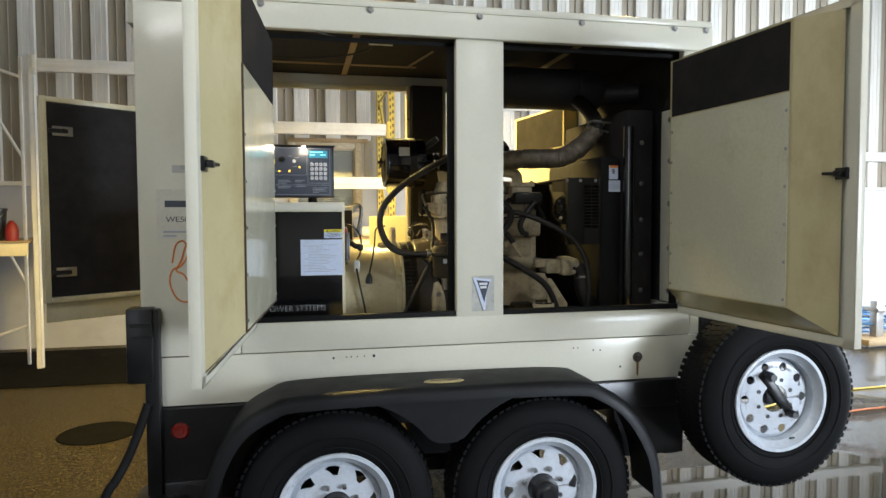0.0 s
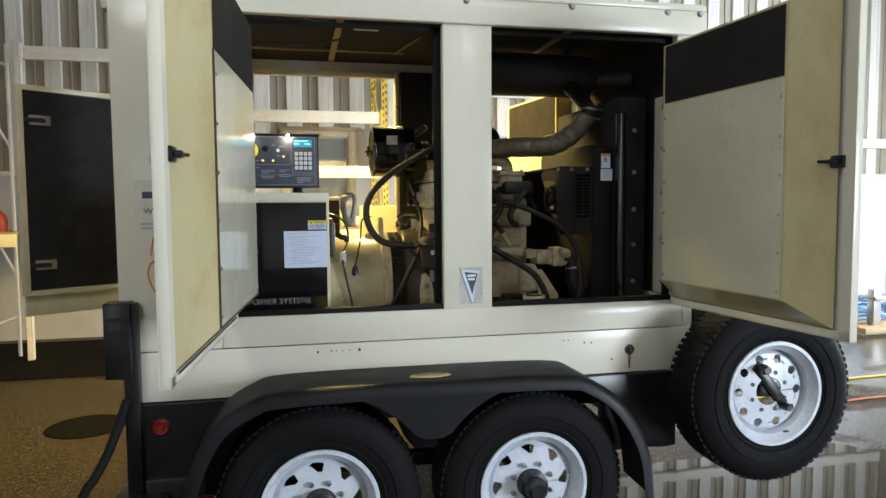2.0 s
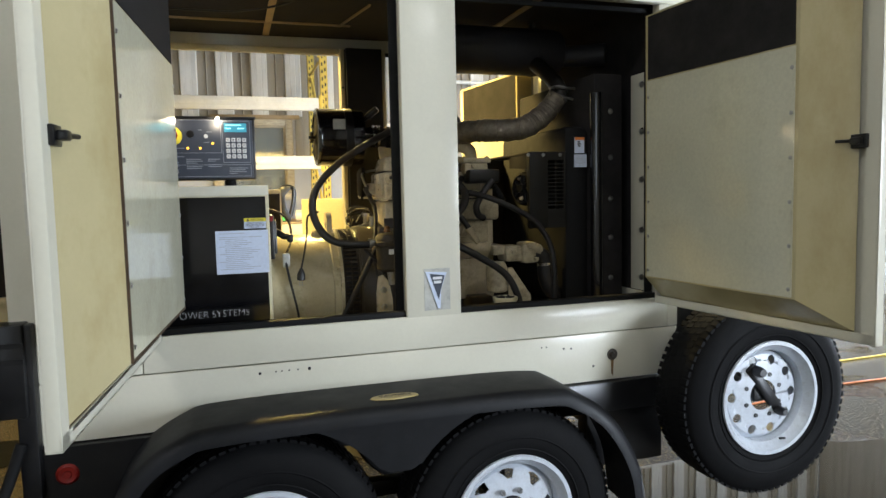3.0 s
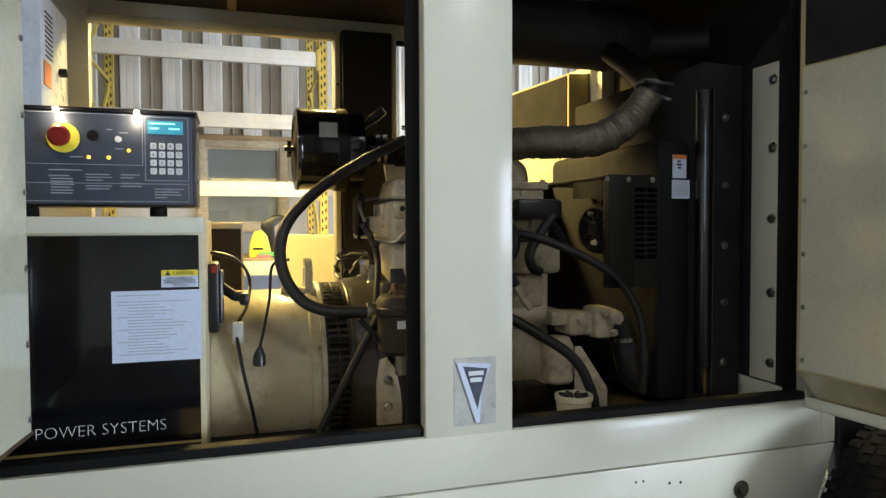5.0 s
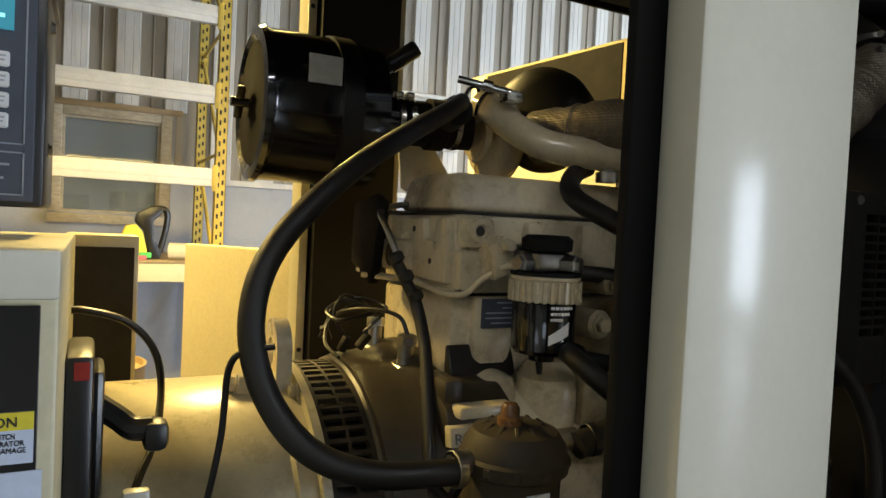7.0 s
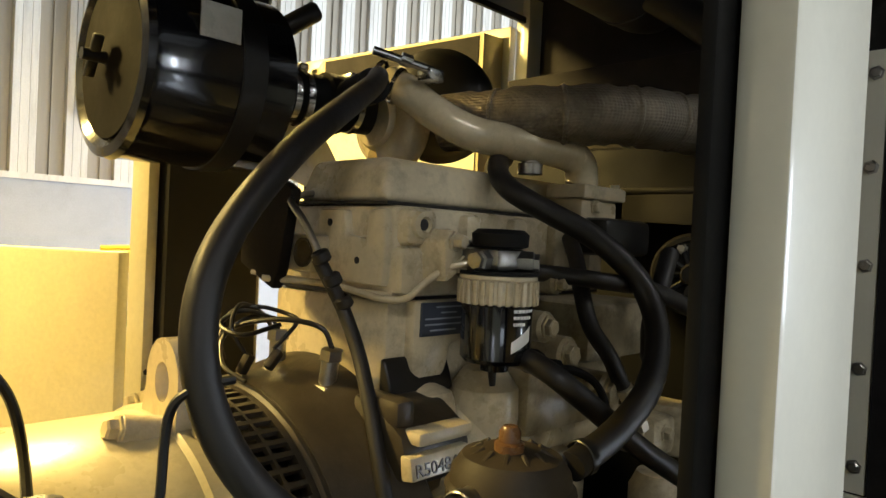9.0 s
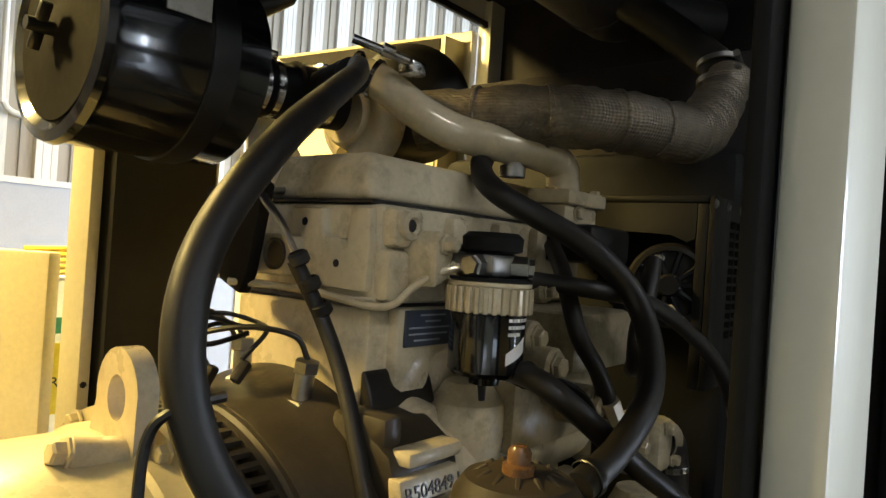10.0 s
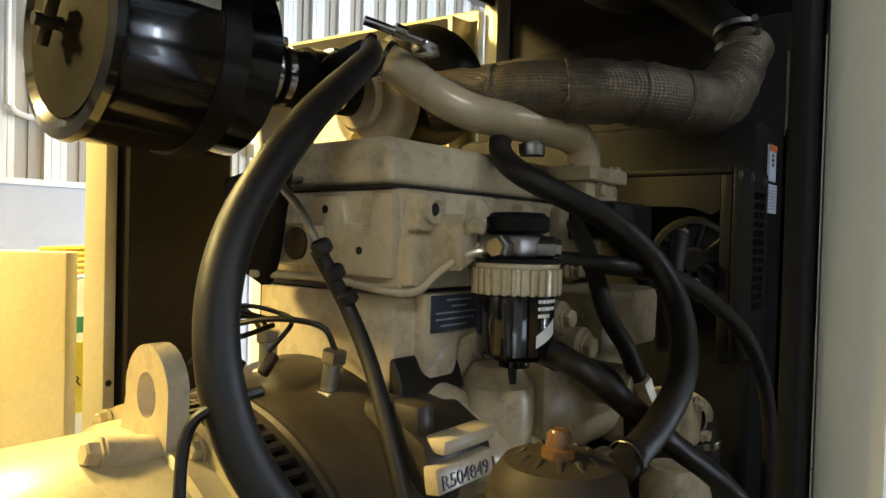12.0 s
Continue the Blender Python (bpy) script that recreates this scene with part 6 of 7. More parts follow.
for x in (1.449,):
    part("grille_bar", box(B(), x, x + 0.004, 2.946, 2.954, 1.482, 1.692), M_INSIDE, gd, smooth=0)
for k in range(1, 13):
    part("grille_bar", box(B(), 1.412, 1.488, 2.9465, 2.9535, 1.480 + k * 0.0161, 1.485 + k * 0.0161), M_INSIDE, gd, smooth=0)
part("guard_top", box(B(), GX0, GX1, 2.957, 3.40, GZ1 - 0.012, GZ1, 0.004), M_INSIDE, rad)
bm = B()
box(bm, GX0, GX0 + 0.010, 2.957, 2.975, GZ0, GZ1 - 0.013, 0.002)
prism(bm, [(2.976, 1.655), (2.976, GZ1 - 0.013), (3.16, GZ1 - 0.013), (3.16, 1.665), (3.06, 1.662), (3.02, 1.660), (2.99, 1.648)], "x", GX0, GX0 + 0.010)
part("guard_side", bm, M_INSIDE, rad, "bent side plate cut away round the alternator")
for x in (1.32, 1.39, 1.47):
    part("bolt", hexbolt(B(), (x, 2.944, 1.714), (0, -1, 0), 0.006, 0.004), M_STEEL, gd)
lab = part("warning_label", box(B(), 1.548, 1.594, 2.955, 2.9595, 1.722, 1.791), M_PAPER, rad, "white and orange warning label")
part("orange_band", box(B(), 1.548, 1.594, 2.9535, 2.955, 1.779, 1.791), M_ORANGE, lab)
part("pictogram", bars(B(), 1.556, 2.955, 1.774, [(0.006, 0.012), (0.004, 0.018), (0.008, 0.012)], 0.006, 0.009), M_DARKINK, lab, smooth=0)
lab = part("text_label", box(B(), 1.546, 1.606, 2.955, 2.9595, 1.661, 1.716), M_PAPER, rad, "white printed label")
part("print", bars(B(), 1.551, 2.955, 1.711, [(0, 0.049)] * 8, 0.0022, 0.0058), M_INK, lab, smooth=0)
for z in (1.17, 1.35, 1.52, 1.70, 1.90):
    part("bolt", hexbolt(B(), (1.70, FY + 0.245, z), (0, -1, 0), 0.009, 0.007), M_STEEL, rad)
muf = thing("muffler", (1.3, 3.30, 2.10), "sooty black horizontal muffler drum under the roof", "muffler")
bm = B()
lathe(bm, (0.92, 3.27, 2.215), (1, 0, 0), [(0, 0), (0.09, 0), (0.105, 0.012), (0.108, 0.03), (0.108, 0.66), (0.10, 0.70), (0.07, 0.72), (0, 0.725)], 48)
part("drum", bm, M_MUFFLER, muf)
bm = B()
tube(bm, [(1.60, 3.27, 2.20), (1.72, 3.18, 2.19), (1.80, 3.12, 2.19)], 0.05, 18, 5)
part("outlet", bm, M_MUFFLER, muf)
for x in (1.05, 1.50):
    bm = B()
    lathe(bm, (x, 3.27, 2.215), (1, 0, 0), [(0.108, -0.012), (0.111, -0.012), (0.111, 0.012), (0.108, 0.012)], 40)
    box(bm, x - 0.012, x + 0.012, 3.25, 3.29, 2.32, 2.352, 0.002)
    part("strap", bm, M_MUFFLER, muf)
exh = thing("exhaust_pipe", (1.3, 3.05, 1.75), "silver-wrapped flexible exhaust pipe rising to the muffler", "exhaust")
pts = [(0.986, 3.310, 1.811), (1.037, 3.159, 1.818), (1.128, 3.059, 1.824), (1.238, 3.002, 1.823), (1.313, 2.986, 1.832), (1.372, 2.987, 1.861), (1.433, 2.988, 1.907), (1.479, 2.978, 1.968)]
bm = B()
C = curve_points(pts, 10)
tube(bm, C, 0.042, 28, 1, True, lambda s: 0.047 - 0.006 * max(0, s - 0.8) / 0.2 + 0.0018 * math.sin(s * 60) + 0.0014 * math.sin(s * 173 + 1))
part("lagging", bm, M_WRAP, exh, "silver glass-cloth lagging with seams")
bm = B()
for k in (6, 13, 21, 27, 36, 44, 52):
    i = min(k, len(C) - 2)
    lathe(bm, C[i], C[i + 1] - C[i], [(0.0470, -0.004), (0.0492, -0.002), (0.0492, 0.002), (0.0470, 0.004)], 28)
part("wrap_seam", bm, M_WRAP, exh)
bm = B()
tube(bm, [(1.485, 3.00, 1.955), (1.50, 3.01, 1.99), (1.51, 3.05, 2.03), (1.50, 3.12, 2.09), (1.48, 3.20, 2.15)], 0.036, 20, 6)
part("riser", bm, M_INSIDE, exh)
bm = B()
lathe(bm, (1.487, 3.001, 1.960), (0.2, 0.1, 1), [(0.040, -0.007), (0.044, -0.006), (0.044, 0.006), (0.040, 0.007)], 24)
rod(bm, (1.43, 2.955, 1.975), (1.545, 2.965, 1.955), 0.005)
rod(bm, (1.45, 2.965, 2.005), (1.565, 2.985, 2.005), 0.006)
lathe(bm, (1.50, 3.01, 2.0), (0.2, 0.2, 1), [(0.038, -0.006), (0.042, -0.005), (0.042, 0.005), (0.038, 0.006)], 24)
part("muffler_clamp", bm, M_STEEL, exh, "steel saddle clamps")
# oil tray with a white filter element
tray = thing("drip_tray", (1.20, 2.86, 1.03), "pale drip tray under the oil filter", "tray")
part("tray_body", box(B(), 1.09, 1.32, 2.79, 2.91, 1.03, 1.056, 0.003), M_CREAM_OLD, tray)
tub = thing("plastic_tub", (1.165, 2.85, 1.056), "small white plastic tub with a spoked lid", "tub")
part("tub_body", lathe(B(), (1.165, 2.85, 1.056), (0, 0, 1), [(0, 0), (0.040, 0), (0.044, 0.004), (0.048, 0.055), (0.051, 0.058), (0.051, 0.072), (0.042, 0.072), (0.040, 0.066), (0, 0.066)], 32), M_CREAM_OLD, tub)
bm = B()
for k in range(8):
    box(bm, 0.010, 0.041, -0.003, 0.003, 1.112, 1.119, 0, Matrix.Translation((1.165, 2.85, 0.010)) @ Matrix.Rotation(2 * math.pi * k / 8, 4, "Z"))
part("lid_spokes", bm, M_BLACK, tub, smooth=0)
# black partition beside the radiator, added to block light through the far opening
bm = B()
box(bm, 0.97, 1.62, BY - 0.13, BY - 0.10, 1.05, 1.74)
part("rear_blocker", bm, M_INSIDE, rad)

# dark bracket and pale plate behind the head, spare hoses low down
e("rear_bracket", prism(B(), [(3.272, 1.672), (3.30, 1.684), (3.395, 1.668), (3.398, 1.566), (3.310, 1.534), (3.296, 1.560)], "x", 0.662, 0.680, 0.004), M_TANCAP, "dark curved sheet bracket")
e("pale_plate", prism(B(), [(0.786, 1.81), (0.850, 1.82), (0.911, 1.734), (0.903, 1.700), (0.853, 1.690), (0.800, 1.708)], "y", 3.50, 3.508, 0.002), M_GREYPLATE, "pale grey support plate")
e("spare_hose", tube(B(), [(0.66, 2.95, 1.36), (0.62, 2.96, 1.28), (0.57, 2.97, 1.18), (0.52, 2.98, 1.08), (0.50, 2.98, 1.04)], 0.011, 10, 6), M_HOSE, "thin black hose")
e("spare_hose", tube(B(), [(0.60, 2.93, 1.345), (0.64, 2.92, 1.30), (0.68, 2.93, 1.24), (0.72, 2.95, 1.18), (0.74, 2.97, 1.06)], 0.007, 10, 6), M_HOSE, "thin black hose")
e("pedestal_plate", prism(B(), [(1.225, 1.05), (1.33, 1.05), (1.33, 1.11), (1.245, 1.235), (1.225, 1.235)], "y", 2.955, 2.963, 0.002), M_ENGINE_MID, "cream triangular gusset plate")
e("black_cover", box(B(), 1.09, 1.235, 3.05, 3.14, 1.60, 1.66, 0.012), M_BLACK, "black plastic cover")
e("bent_hose", tube(B(), [(1.17, 2.985, 1.61), (1.125, 2.975, 1.56), (1.09, 2.97, 1.505), (1.10, 2.975, 1.465), (1.13, 2.99, 1.45)], 0.014, 12, 6), M_HOSE, "black bent coolant hose")

# ---------------------------------------------------------------- labels and wear on the near side
dec = part("company_label", box(B(), -0.508, -0.20, FY - 0.0012, FY + 0.001, 1.455, 1.650), M_LABEL, gen, "faded cream asset label with dark print")
part("print", bars(B(), -0.478, FY - 0.0012, 1.606, [(0, 0.17)], 0.026, 0.03, 0.0006), M_PANELGREY, dec, smooth=0)
lettering("asset_code", "WE50", 0.030, pose(-0.475, FY - 0.0016, 1.522, 90), M_DARKINK, dec, 0.085)
part("print", bars(B(), -0.486, FY - 0.0012, 1.487, [(0, 0.10), (0, 0.05)], 0.008, 0.016, 0.0006), M_INK, dec, smooth=0)
part("grey_tag", box(B(), -0.448, -0.40, FY - 0.0016, FY + 0.001, 1.715, 1.745), M_GREYPLATE, gen, "small grey tag")
bm = B()
loop = [(-0.455, 1.36), (-0.44, 1.43), (-0.41, 1.445), (-0.395, 1.40), (-0.42, 1.35), (-0.455, 1.33), (-0.465, 1.28), (-0.44, 1.22), (-0.40, 1.205), (-0.385, 1.25), (-0.41, 1.31), (-0.44, 1.33), (-0.42, 1.37), (-0.40, 1.43), (-0.385, 1.38)]
tube(bm, [(x, FY - 0.0005, z) for x, z in loop], 0.0034, 6, 6)
part("marker_scribble", bm, M_ORANGE, gen, "orange-red marker scribble")
emb = part("emblem_backing", box(B(), 0.768, 0.868, FY - 0.0014, FY + 0.001, 1.127, 1.282), M_GREYPLATE, gen, "grey adhesive patch of a peeled emblem")
bm = B()
prism(bm, [(0.772, 1.272), (0.855, 1.266), (0.832, 1.205), (0.828, 1.133), (0.818, 1.133)], "y", FY - 0.006, FY - 0.0014, 0.001)
part("emblem_triangle", bm, M_PAPER, emb, "white peeling edge", smooth=0)
bm = B()
prism(bm, [(0.788, 1.264), (0.846, 1.256), (0.828, 1.195), (0.822, 1.165)], "y", FY - 0.0072, FY - 0.006)
part("emblem_face", bm, M_PANELGREY, emb, "dark worn emblem", smooth=0)
part("emblem_print", bars(B(), 0.800, FY - 0.0072, 1.252, [(0, 0.036), (0.004, 0.028)], 0.010, 0.015, 0.0006), M_KEY, emb, smooth=0)
for x, z, r in ((0.171, 0.951, 0.005), (0.225, 0.953, 0.003), (0.27, 0.953, 0.003), (0.30, 0.953, 0.003), (0.340, 0.953, 0.006), (0.245, 0.953, 0.003), (1.24, 0.945, 0.003), (1.262, 0.945, 0.003), (1.337, 0.932, 0.004), (1.37, 0.930, 0.004), (1.47, 0.85, 0.005), (1.21, 0.852, 0.005)):
    part("hole", lathe(B(), (x, FY - 0.0006, z), (0, -1, 0), [(r, -0.001), (r, 0.0004), (0, 0.0004)], 10), M_BLACK, gen, smooth=0)
bm = B()
lathe(bm, (1.556, FY - 0.001, 0.890), (0, -1, 0), [(0.024, 0), (0.024, 0.0006), (0.012, 0.0012), (0.009, 0.012), (0, 0.012)], 16)
part("rusty_stud", bm, M_ENGINE_DARK, gen, "rusty stud")
bm = B()
prism(bm, [(1.550, 0.885), (1.564, 0.885), (1.560, 0.80), (1.552, 0.81)], "y", FY - 0.0008, FY + 0.0005)
part("rust_run", bm, paint("rust_stain", (0.22, 0.13, 0.05), 0.8, scale=40, var=0.3, bump=0.1), gen, "rust streak", smooth=0)
# wire across the fascia and a small tag in the ceiling
bm = B()
tube(bm, [(-0.16, FY + 0.05, 2.37), (0.12, FY + 0.16, 2.335), (0.30, FY + 0.25, 2.325), (0.42, FY + 0.30, 2.345)], 0.0025, 6, 8)
tube(bm, [(-0.10, FY + 0.5, 2.30), (0.15, FY + 0.45, 2.29), (0.35, FY + 0.40, 2.32), (0.40, FY + 0.3, 2.35)], 0.004, 6, 8)
part("ceiling_wire", bm, M_BLACK, gen, "loose black wiring under the roof")
part("ceiling_light", box(B(), 0.36, 0.47, FY + 0.26, FY + 0.29, 2.322, 2.336, 0.003), M_GREYPLATE, gen, "small strip lamp, off")

# the end door, swung right round
ed = thing("end_door", (-0.62, 3.78, 1.06), "cream end door swung open, its inside lined with black foam", "door")
h, f = Vector((-0.62, 3.68)), Vector((-1.125, 3.30))
L = (f - h).length
m = Matrix.Translation((h.x, h.y, 0)) @ Matrix.Rotation(math.atan2(f.y - h.y, f.x - h.x), 4, "Z")


def edp(name, bm, mat, label="", parent=None):
    bmesh.ops.transform(bm, matrix=m, verts=bm.verts)
    return part(name, bm, mat, parent or ed, label)


bm = B()
box(bm, 0, L, -0.03, -0.024, 1.14, 2.105)
box(bm, L - 0.028, L, -0.03, 0.006, 1.14, 2.105, 0.002)
box(bm, 0, 0.028, -0.03, 0.006, 1.14, 2.105, 0.002)
box(bm, 0.028, L - 0.028, -0.03, 0.006, 2.080, 2.105, 0.002)
box(bm, 0.028, L - 0.028, -0.03, 0.006, 1.14, 1.165, 0.002)
edp("door_frame", bm, M_CREAM_OLD, "cream folded frame")
edp("foam_lining", box(B(), 0.03, L - 0.03, -0.024, 0.002, 1.167, 2.078, 0.004), M_FOAM, "black foam lining")
edp("kick_panel", box(B(), 0.02, L - 0.01, -0.028, -0.020, 1.045, 1.138, 0.002), M_CREAM_OLD, "brownish lower flap")
for z in (1.26, 1.925):
    bm = B()
    box(bm, L - 0.14, L - 0.05, 0.002, 0.010, z, z + 0.045, 0.002)
    lt = edp("latch_plate", bm, M_STEEL, "steel latch plate")
    bm = B()
    box(bm, L - 0.115, L - 0.03, 0.010, 0.022, z + 0.012, z + 0.032, 0.004)
    rod(bm, (L - 0.09, 0.006, z + 0.022), (L - 0.09, 0.03, z + 0.022), 0.011)
    edp("latch", bm, M_BLACK, "black latch arm", lt)
# far-side door swung open
side_door((OX1 + 0.006, BY + 0.008), 97, 0.93, 1, "cream generator door swung open on the far side")
# rear box of the cabinet
rb = thing("terminal_box", (0.28, 3.5, 1.03), "black-faced cream terminal box beside the alternator", "box")
part("box_body", box(B(), 0.215, 0.325, 3.50, 3.60, 1.03, 1.595, 0.004), M_CREAM_OLD, rb)
part("box_face", box(B(), 0.222, 0.318, 3.494, 3.50, 1.06, 1.575), M_FOAM, rb)

# ---------------------------------------------------------------- pallet rack along the far wall
RY0, RY1 = 7.35, 8.42


def rack_post(x, y, material):
    p = thing("rack_post", (x, y, 0), "yellow slotted steel rack upright" if material is M_RACKYELLOW else "white slotted steel rack upright", "rack", "rack uprights")
    bm = B()
    top_, w_ = (3.6, 0.038) if material is M_RACKYELLOW else (3.16, 0.026)
    box(bm, x - w_, x + w_, y, y + 0.004, 0, top_)
    box(bm, x - w_, x - w_ + 0.004, y, y + 0.07, 0, top_)
    box(bm, x + w_ - 0.004, x + w_, y, y + 0.07, 0, top_)
    part("channel", bm, material, p)
    part("foot_plate", box(B(), x - 0.09, x + 0.09, y - 0.04, y + 0.12, 0, 0.008), material, p)
    if material is not M_RACKYELLOW:
        return p
    bm = B()
    for k in range(46):
        z = 0.12 + k * 0.075
        box(bm, x - 0.022, x - 0.008, y - 0.0012, y + 0.0012, z, z + 0.034)
        box(bm, x + 0.008, x + 0.022, y - 0.0012, y + 0.0012, z + 0.02, z + 0.054)
    tagged(part("slot_row", bm, M_BLACK, p, smooth=0), kind="stuff")
    return p


rack_post(-2.55, RY0, M_RACKWHITE)
for x, mt in ((-0.84, M_RACKYELLOW), (1.07, M_RACKYELLOW)):
    p = rack_post(x, RY0, mt)
    rack_post(x, RY1, mt)
    for z in (0.3, 1.2, 2.1, 3.0):
        bm = B()
        tube(bm, [(x, RY0 + 0.07, z), (x, RY1, z + 0.85)], 0.016, 6, 1)
        tube(bm, [(x, RY0 + 0.07, z), (x, RY1, z)], 0.014, 6, 1)
        part("brace", bm, mt, p)
def rack_beam(x0, x1, z):
    b = thing("rack_beam", ((x0 + x1) / 2, RY0 + 0.02, z), "white stepped steel rack beam", "rack", "rack beams")
    bm = B()
    box(bm, x0 + 0.04, x1 - 0.04, RY0 - 0.012, RY0 + 0.045, z - 0.065, z + 0.065, 0.006)
    box(bm, x0 + 0.04, x1 - 0.04, RY0 - 0.016, RY0 - 0.010, z - 0.02, z + 0.02, 0.003)
    part("beam_tube", bm, M_RACKWHITE, b)
    for x in (x0 + 0.04, x1 - 0.04):
        part("connector", box(B(), x - 0.02, x + 0.02, RY0 - 0.018, RY0 - 0.010, z - 0.10, z + 0.09, 0.002), M_RACKYELLOW if x > -1.0 else M_RACKWHITE, b)


for z in (1.915, 2.505, 3.07):
    rack_beam(-0.84, 1.07, z)
rack_beam(-2.55, -0.84, 3.07)


def shelf(x0, x1, z, mat, label):
    s = thing("rack_shelf", ((x0 + x1) / 2, RY0 + 0.5, z), label, "shelf", "rack shelves")
    part("front_edge", box(B(), x0 + 0.04, x1 - 0.04, RY0 - 0.014, RY0 + 0.04, z - 0.14, z - 0.012, 0.004), mat, s)
    part("board", box(B(), x0 + 0.02, x1 - 0.02, RY0 - 0.02, RY1, z - 0.010, z + 0.012, 0.003), M_WOOD, s)
    return s


shelf(-0.84, 1.07, 1.30, M_PANELCREAM, "cream shelf board on the pallet rack")
shelf(-4.6, -2.59, 1.30, M_PANELCREAM, "cream shelf board with plywood top on the rack")
bm = B()
for xx in (-4.6,):
    box(bm, xx, xx + 0.08, RY0, RY0 + 0.07, 0, 3.6)
lone("rack_post", bm, M_RACKWHITE, (-4.56, RY0, 0), "white steel rack upright", "rack", "rack uprights")
# clutter on the shelves
SZ = 1.312
g = thing("spray_gun", (0.40, 7.48, SZ), "yellow and black electric paint sprayer", "tool")
part("tank", prism(B(), [(0.415, SZ), (0.60, SZ), (0.605, SZ + 0.06), (0.575, SZ + 0.19), (0.53, SZ + 0.245), (0.465, SZ + 0.235), (0.425, SZ + 0.13)], "y", 7.42, 7.54, 0.014), M_YELLOW, g, "yellow tank")
part("grip_mark", box(B(), 0.45, 0.54, 7.414, 7.42, SZ + 0.07, SZ + 0.09), M_BLACK, g)
part("motor_body", prism(B(), [(0.606, SZ), (0.69, SZ), (0.70, SZ + 0.05), (0.65, SZ + 0.14), (0.64, SZ + 0.27), (0.70, SZ + 0.33), (0.70, SZ + 0.36), (0.62, SZ + 0.37), (0.53, SZ + 0.32), (0.52, SZ + 0.262), (0.58, SZ + 0.20), (0.608, SZ + 0.07)], "y", 7.43, 7.53, 0.010), M_BLACK, g, "black motor body")
bm = B()
tube(bm, [(0.62, 7.48, SZ + 0.355), (0.70, 7.48, SZ + 0.36), (0.735, 7.48, SZ + 0.32), (0.725, 7.48, SZ + 0.20), (0.69, 7.48, SZ + 0.05)], 0.022, 10, 6)
part("handle", bm, M_BLACK, g, "black pistol handle")
part("green_pad", box(B(), 0.50, 0.63, 7.37, 7.41, SZ + 0.012, SZ + 0.05, 0.006), paint("green_plastic", (0.08, 0.5, 0.10), 0.4, bump=0), g)
for x, r, hh, mat, lb in ((0.76, 0.060, 0.15, M_RACKWHITE, "pale can lying on the shelf"), (0.90, 0.045, 0.12, M_WOOD, "brown can on the shelf")):
    lone("can", lathe(B(), (x, 7.50, SZ + r), (0.9, -0.3, 0), [(0, 0), (r, 0), (r, hh), (r - 0.01, hh + 0.004), (0, hh + 0.002)], 24), mat, (x, 7.5, SZ), lb, "can")
lone("rag", box(B(), 0.48, 0.60, 7.36, 7.41, SZ, SZ + 0.03, 0.005), paint("pink_cloth", (0.55, 0.16, 0.18), 0.8, bump=0.2), (0.38, 7.39, SZ), "pink shop rag on the shelf", "rag")
bm = B()
rg = random.Random(7)
for k in range(9):
    x = -0.75 + k * 0.10
    box(bm, x, x + rg.uniform(0.05, 0.09), 7.5, 7.62, SZ, SZ + rg.uniform(0.03, 0.09), 0.004)
lone("hardware_bits", bm, M_TANCAP, (-0.3, 7.55, SZ), "row of small dark hardware boxes", "clutter", "", "stuff")
lone("plywood_sheet", prism(B(), [(-3.75, SZ), (-3.02, SZ), (-3.55, SZ + 0.75)], "y", 7.55, 7.58, 0.004), M_PANELCREAM, (-3.4, 7.56, SZ), "tan plywood offcut leaning on the shelf", "board")
bk = thing("bucket", (-2.98, 7.48, SZ), "black plastic bucket with a wire handle", "bucket")
part("pail", lathe(B(), (-2.98, 7.48, SZ), (0, 0, 1), [(0, 0), (0.10, 0), (0.125, 0.30), (0.132, 0.30), (0.132, 0.33), (0.12, 0.33), (0.11, 0.05), (0, 0.04)], 24), M_BLACK, bk)
bm = B()
tube(bm, [(-3.10, 7.48, SZ + 0.30), (-3.03, 7.36, SZ + 0.24), (-2.90, 7.36, SZ + 0.22), (-2.86, 7.48, SZ + 0.30)], 0.004, 6, 6)
part("handle", bm, M_STEEL, bk)
lone("jug", lathe(B(), (-2.80, 7.45, SZ), (0, 0, 1), [(0, 0), (0.06, 0), (0.065, 0.10), (0.05, 0.16), (0.02, 0.20), (0, 0.21)], 16), M_RED, (-2.8, 7.45, SZ), "small red plastic jug on the shelf", "jug")
# end frame beside the white upright: a thin post and its diagonals
ef = thing("rack_end_frame", (-2.73, 7.6, 0), "thin white steel end frame of the rack with diagonals", "rack")
part("post", box(B(), -2.745, -2.715, 7.585, 7.615, 0, 3.2, 0.004), M_RACKWHITE, ef)
part("foot_plate", box(B(), -2.80, -2.66, 7.54, 7.66, 0, 0.01), M_RACKWHITE, ef)
for (xa_, za_), (xb_, zb_) in (((-3.9, 3.38), (-2.73, 2.99)), ((-3.6, 3.76), (-2.73, 2.16)), ((-3.7, 2.85), (-2.73, 0.86)), ((-3.9, 0.02), (-2.73, 0.42))):
    part("diagonal", tube(B(), [(xa_, 7.6, za_), (xb_, 7.6, zb_)], 0.015, 8, 1), M_RACKWHITE, ef)

# ---------------------------------------------------------------- behind the trailer
pn = thing("cabinet_panel", (0.65, 4.33, 0), "plain cream sheet-metal cabinet side with a small latch", "cabinet")
ang = math.atan2(4.17 - 4.52, 0.775 - 0.515)
mm = Matrix.Translation((0.515, 4.52, 0)) @ Matrix.Rotation(ang, 4, "Z")
bm = B()
box(bm, 0, 0.44, 0, 0.045, 0, 1.545, 0.006, mm)
